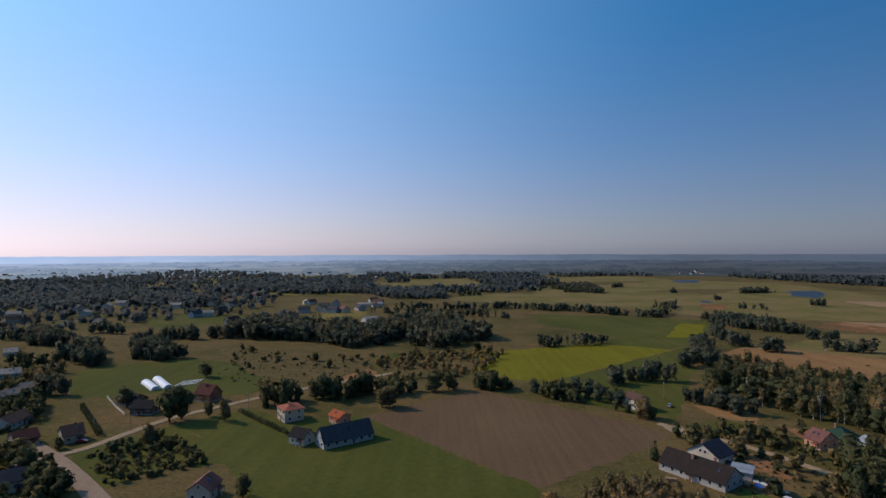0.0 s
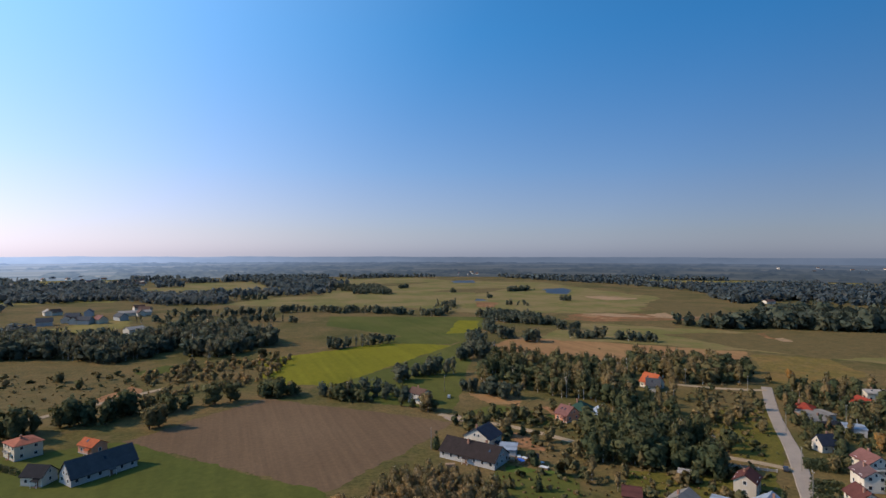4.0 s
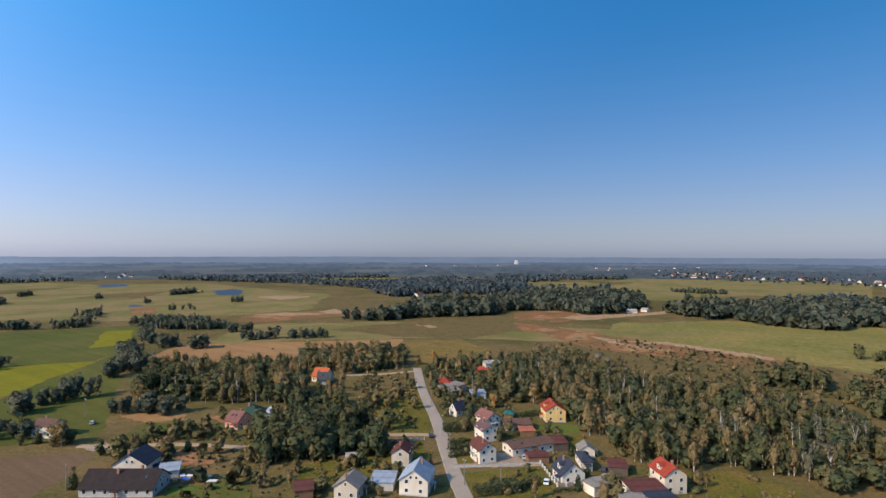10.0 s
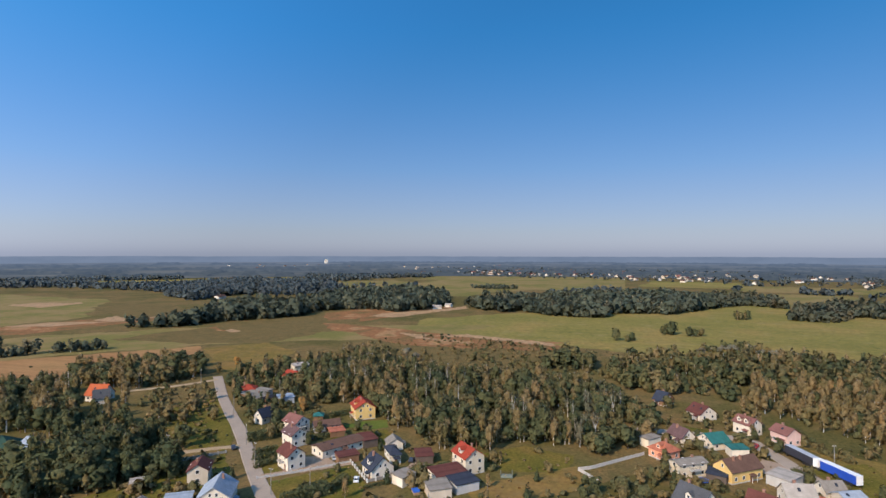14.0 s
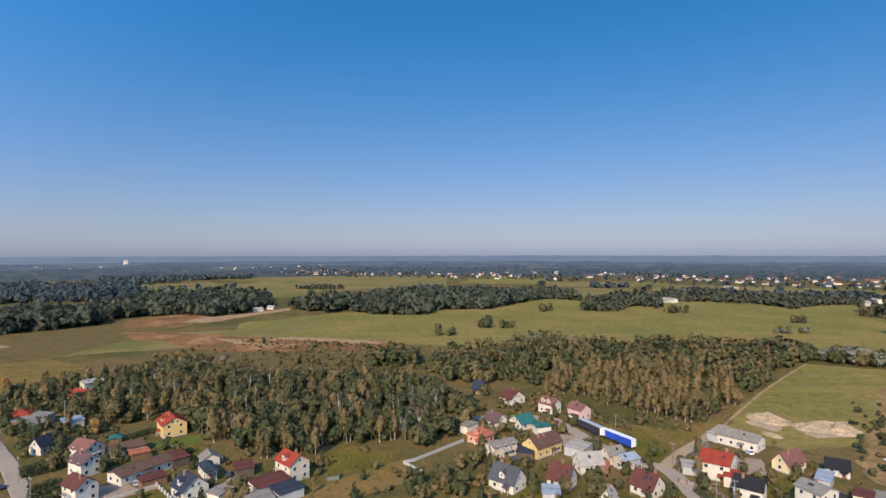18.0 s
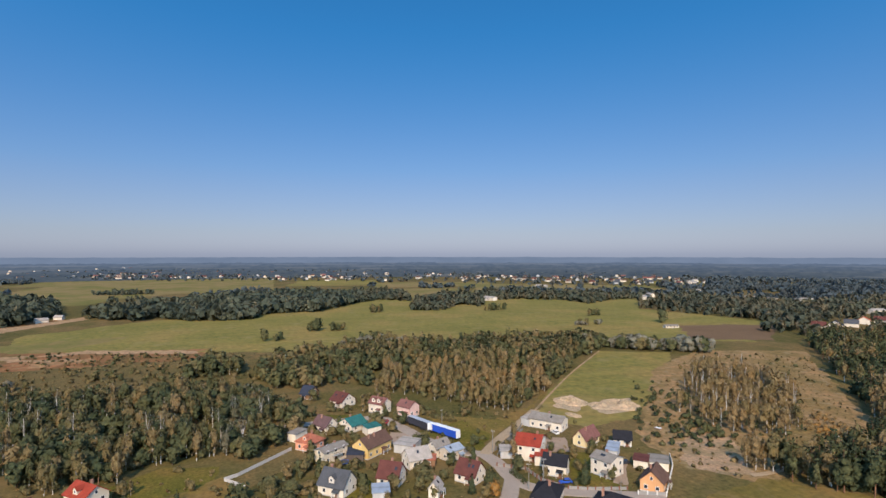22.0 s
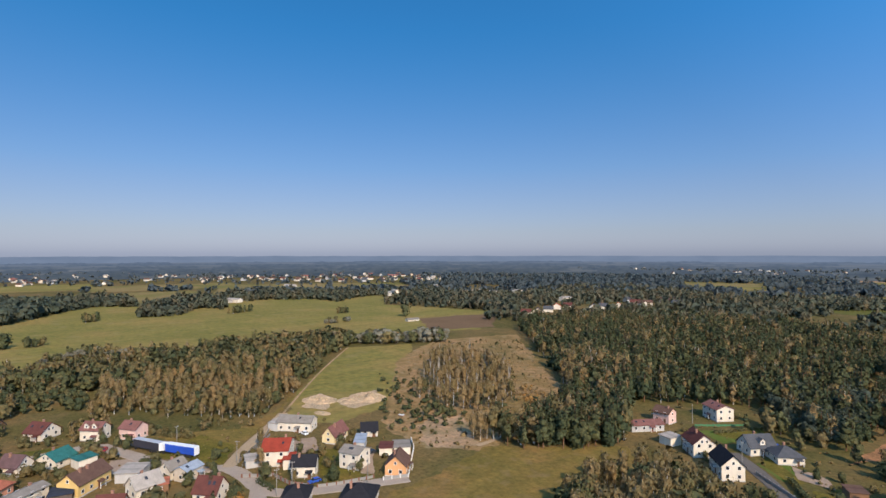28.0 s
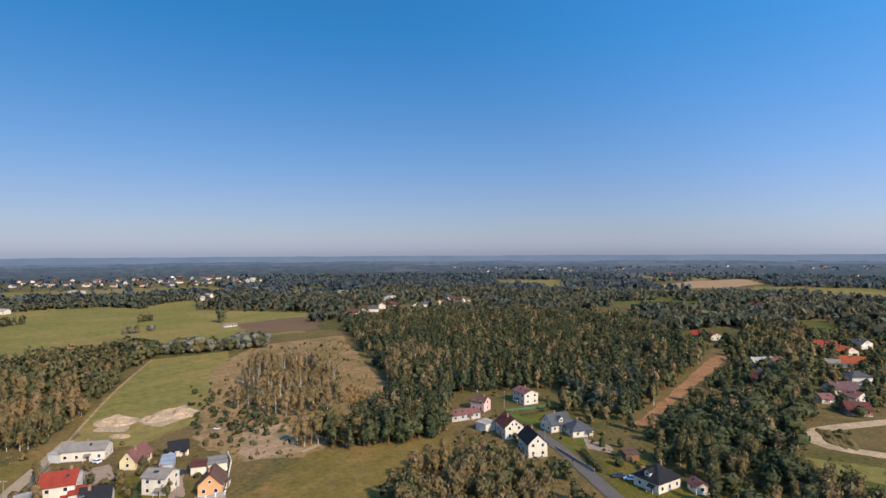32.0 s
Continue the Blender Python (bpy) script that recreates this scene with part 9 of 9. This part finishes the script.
garden(np.concatenate([along([(72.2, -221.7), (60.2, -198.3)], 3, 1.5, RNG), along([(40.3, -220.8), (31.3, -211.4), (26.2, -196.1)], 4, 2, RNG), along([(29.2, -218.9), (16.8, -217.9)], 4, 3, RNG), along([(81.5, -230.3), (79.6, -240.4)], 3, 2, RNG)]), [('round', 3, 2.5, 5, 0.08, 0.4), ('bush', 3, 1.2, 2.4, 0.15, 0.45), ('spruce', 1, 4, 7, 0, 0.1)], 114, 25)
# low dark bushes added for unidentified specks on the stubble
wood("dark_clumps", "small dark leafy clumps dotted over the stubble", scatter([(229.2, 403.6), (290.7, 388.6), (332.8, 336.9), (304.6, 319.7), (241.2, 355.8)], 34, RNG), [('bush', 1, 0.7, 1.3, 0.0, 0.1)], 30, 115, category="heaps")
shed((246.7, 168.1), -108, 10.3, 7.0, 2.6, 'wood', 'grey', "low wooden shed with a weathered grey roof")
shed((253.6, 166.7), -106, 9.0, 6.0, 2.8, 'grey', 'grey', "grey outbuilding with a weathered flat roof", "outbuilding")
shed((243.0, 155.9), -58, 6.5, 6.0, 2.5, 'wood', 'black', "dark wooden shed among garden trees")
house((224.1, 118.3), -68, 4.0, 4.0, 2.0, 3.2, 'hip', 'wood', 'teal', "garden pavilion with a green hipped roof", "garden_pavilion", win=False, chim=0)
hedge((190.2, 131.6), (197.8, 125.7), 2.6, 3.0, 0.1, "tall dark clipped hedge before a house")
hedge((171.1, 116.2), (178.1, 111.5), 2.0, 2.2, 0.12, "dark clipped hedge beside the village road")
garden(np.concatenate([along([(281.6, 206.5), (247.4, 178), (227.7, 161.3)], 4, 2.5, RNG), along([(282.2, 180.3), (277, 162.3), (266.9, 145)], 4, 4, RNG), along([(221.1, 140.1), (202.3, 126)], 4, 2, RNG), along([(232.1, 135.9), (240.1, 130.4)], 4, 3, RNG)]), [('round', 4, 4, 8, 0.05, 0.35), ('spruce', 1.5, 5, 9, 0.0, 0.12), ('tall', 0.4, 7, 10, 0.5, 0.7)], 116, 25)
wood("garden_trees", "dense garden trees and shrubs round the red roofs", scatter([(290.7, 214.5), (300.8, 211.6), (291.8, 167.8), (260.4, 130.4), (237.8, 126.6), (222.6, 133.9), (206.7, 142), (224.1, 160.4)], 5.2, RNG), [('round', 4, 3, 6.5, 0.05, 0.38), ('bush', 4, 1.5, 3, 0.15, 0.45), ('spruce', 0.8, 4, 8, 0.0, 0.12)], 90, 117)
wood("scrub", "brown weeds and saplings beside the village road", scatter([(235.8, 231.6), (287.1, 240.3), (255.9, 199.3), (215.4, 163.2), (204.2, 180.5)], 5.0, RNG), [('bush', 5, 0.8, 1.8, 0.4, 0.7), ('round', 1.2, 3, 6, 0.2, 0.5)], 60, 118)
wood("mixed_wood", "birches and alders above the lane", scatter([(184, 225.8), (209.2, 221.9), (197.3, 194.6), (174.3, 177.3), (157.6, 193.4)], 5, RNG), [('round', 3, 5, 9, 0.05, 0.35), ('tall', 3, 8, 12, 0.3, 0.6), ('bush', 2, 1.5, 3, 0.2, 0.5)], 110, 119)
wood("dark_wood", "dark trees between the new houses and the firebreak", scatter([(72.2, -303.6), (63.5, -333.7), (35.4, -360), (25.3, -284.4), (31.7, -252.3), (40.6, -252.1), (51.5, -264.7)], 4.4, RNG), [('round', 4, 5, 10, 0.02, 0.3), ('pine', 2, 8, 12, 0.0, 0.2), ('bush', 2, 1.5, 3.5, 0.1, 0.4)], 130, 120, leaf='alder_haze_leaf')
wood("mixed_wood", "dark trees between the birch wood and the houses", scatter([(205, 0), (214, -10), (227, -20), (242, -30), (268, -35), (275, -32), (271, -15), (262, 0)], 4.4, RNG), [('round', 4, 6, 10, 0.02, 0.35), ('tall', 3, 7, 11, 0.35, 0.62), ('bush', 2, 2, 4, 0.2, 0.45)], 160, 121)
wood("shrubs", "dark bushes round the timber house", scatter([(317, -38), (313, -59), (304, -73), (353, -85), (360, -64), (343, -41)], 4.8, RNG), [('round', 4, 4, 8, 0.02, 0.35), ('bush', 2, 2, 3.5, 0.2, 0.5)], 120, 122)
wood("scrub", "olive scrub along the foot of the aspens", scatter([(282, -67), (257, -77), (231, -83), (226, -89), (239, -118), (247, -122), (236, -91), (272, -77), (290, -69)], 3.6, RNG), [('bush', 5, 1.2, 3, 0.25, 0.55), ('round', 2, 3, 5, 0.2, 0.5)], 70, 123)
wood("birch_clump", "young birches below the ploughed field", scatter([(25, 141), (47, 144), (71, 134), (78, 151), (68, 158), (60, 167), (53, 171), (40, 165), (29, 158)], 3.2, RNG), [('tall', 6, 7, 10, 0.4, 0.66), ('round', 1.5, 5, 8, 0.3, 0.5)], 260, 124)
wood("garden_trees", "trees round the white house at the ploughed field", np.concatenate([scatter([(49, 278), (60, 270), (75, 262), (81, 252), (82, 263), (77, 291), (52, 286)], 4, RNG), scatter([(87, 244), (92, 239), (94, 248), (91, 251)], 4, RNG), scatter([(88, 203), (106, 202), (108, 210), (94, 211)], 4, RNG), scatter([(16, 296), (29, 293), (42, 296), (36, 303), (24, 305), (18, 305)], 4, RNG), scatter([(-50, 279), (-40, 288), (-23, 281), (-14, 292), (-16, 299), (-41, 297), (-51, 289)], 4, RNG)]), [('round', 4, 5, 9.5, 0.02, 0.36), ('tall', 1, 8, 11, 0.3, 0.5), ('bush', 1, 2, 3.5, 0.1, 0.4)], 170, 125)
wood("garden_trees", "dark old garden trees of the roadside village", np.concatenate([scatter([(-200, 229), (-175, 226), (-183, 244), (-196, 266), (-206, 274), (-245, 280)], 5, RNG), scatter([(-158, 180), (-141, 187), (-142, 206), (-152, 215), (-154, 205), (-177, 202)], 5, RNG), scatter([(-124, 142), (-113, 150), (-118, 174), (-123, 180), (-126, 178), (-132, 174), (-145, 165)], 5, RNG), scatter([(-162, 228), (-162, 246), (-167, 254), (-169, 242)], 5, RNG)]), [('round', 5, 4, 9, 0.0, 0.3), ('bush', 3, 1.5, 3, 0.1, 0.4), ('spruce', 0.5, 5, 9, 0.0, 0.1)], 150, 126)
wood("garden_trees", "dark trees round the red roofs at the firebreak", np.concatenate([scatter([(12, -458), (-3, -448), (-25, -486), (-26, -502), (-3, -523), (12, -487)], 7.5, RNG), scatter([(-15, -396), (-29, -357), (-58, -360), (-90, -477), (-110, -587), (-57, -524), (-21, -475)], 7.5, RNG)]), [('round', 5, 5, 10, 0.02, 0.36), ('bush', 3, 2, 4, 0.15, 0.45)], 70, 127)
wood("scrub", "dark juniper bushes dotted over the heath", np.concatenate([scatter([(220, -188), (165, -159), (165, -193), (177, -216), (204, -213), (224, -203)], 8.5, RNG), scatter([(262, -217), (185, -156), (161, -158), (182, -200), (256, -244)], 8.5, RNG)]), [('bush', 4, 1.2, 3, 0.02, 0.25), ('round', 1, 2.5, 4, 0.0, 0.2)], 80, 128)
for k, (px, py) in enumerate([(99, 179.4), (100.7, 175.9), (101.8, 173.4), (103.9, 170.9), (105, 167.7)]):
    timber_stack(px, py, 25 + 40 * k, 2.6, 1.3, 0.5 + 0.15 * (k % 3), FLEECE, "pale stacked blocks under white sheet in the farmyard")
wood("scrub", "dark scrub on the mound inside the sandy loop", scatter([(-40, -252), (-44, -276), (-55, -277), (-58, -258), (-50, -250)], 3.2, RNG), [('bush', 4, 1.2, 2.4, 0.02, 0.3)], 80, 130)
wood("garden_trees", "garden trees round the houses at the sandy loop", scatter([(-79.4, -531.5), (-148.1, -593.7), (-139.4, -471.5), (-84.5, -313.8), (-54.4, -300.3), (-56.2, -351.6)], 8.5, RNG), [('round', 4, 4, 7.5, 0.02, 0.36), ('bush', 3, 1.5, 3, 0.15, 0.45)], 110, 131)
wood("reeds", "tall dry tussocks and shrubs in the reed bed", scatter([(480.5, 153.3), (409.9, 107.7), (391.9, 72.7), (383.6, 36.3), (426.7, 20), (457, 53.1), (487.4, 106.6)], 7, RNG), [('bush', 4, 0.8, 2.0, 0.1, 0.45), ('bush', 2, 0.6, 1.2, 0.6, 0.76)], 24, 132)
wood("deciduous_wood", "tall dark clump behind the birch wood", scatter([(319, 146.8), (318, 115.9), (353.2, 131.8), (382.7, 162.3), (345.4, 157.8)], 4.6, RNG), DARK, 130, 140)
wood("deciduous_wood", "dark wood at the edge of the pasture", np.concatenate([scatter([(329, -11.9), (300.8, -35.5), (341.7, -68), (354.5, -90.1), (399.2, -101.5), (401.6, -63.7), (387.2, -22), (355, -12.9)], 5.2, RNG), scatter([(359.1, 28.6), (361.3, -6.4), (388.2, -2.1), (386.7, 22)], 5.2, RNG)]), DARK, 90, 141)
wood("shrubs", "olive bushes between wood and reed bed", scatter([(370.9, 79.5), (361.6, 47), (352.9, 16.4), (341.4, -12.4), (360.7, -13.1), (377.9, 25.4), (392.1, 75.8)], 6, RNG), [('bush', 4, 1.8, 4, 0.2, 0.5), ('round', 1, 4, 6, 0.15, 0.4)], 70, 142)
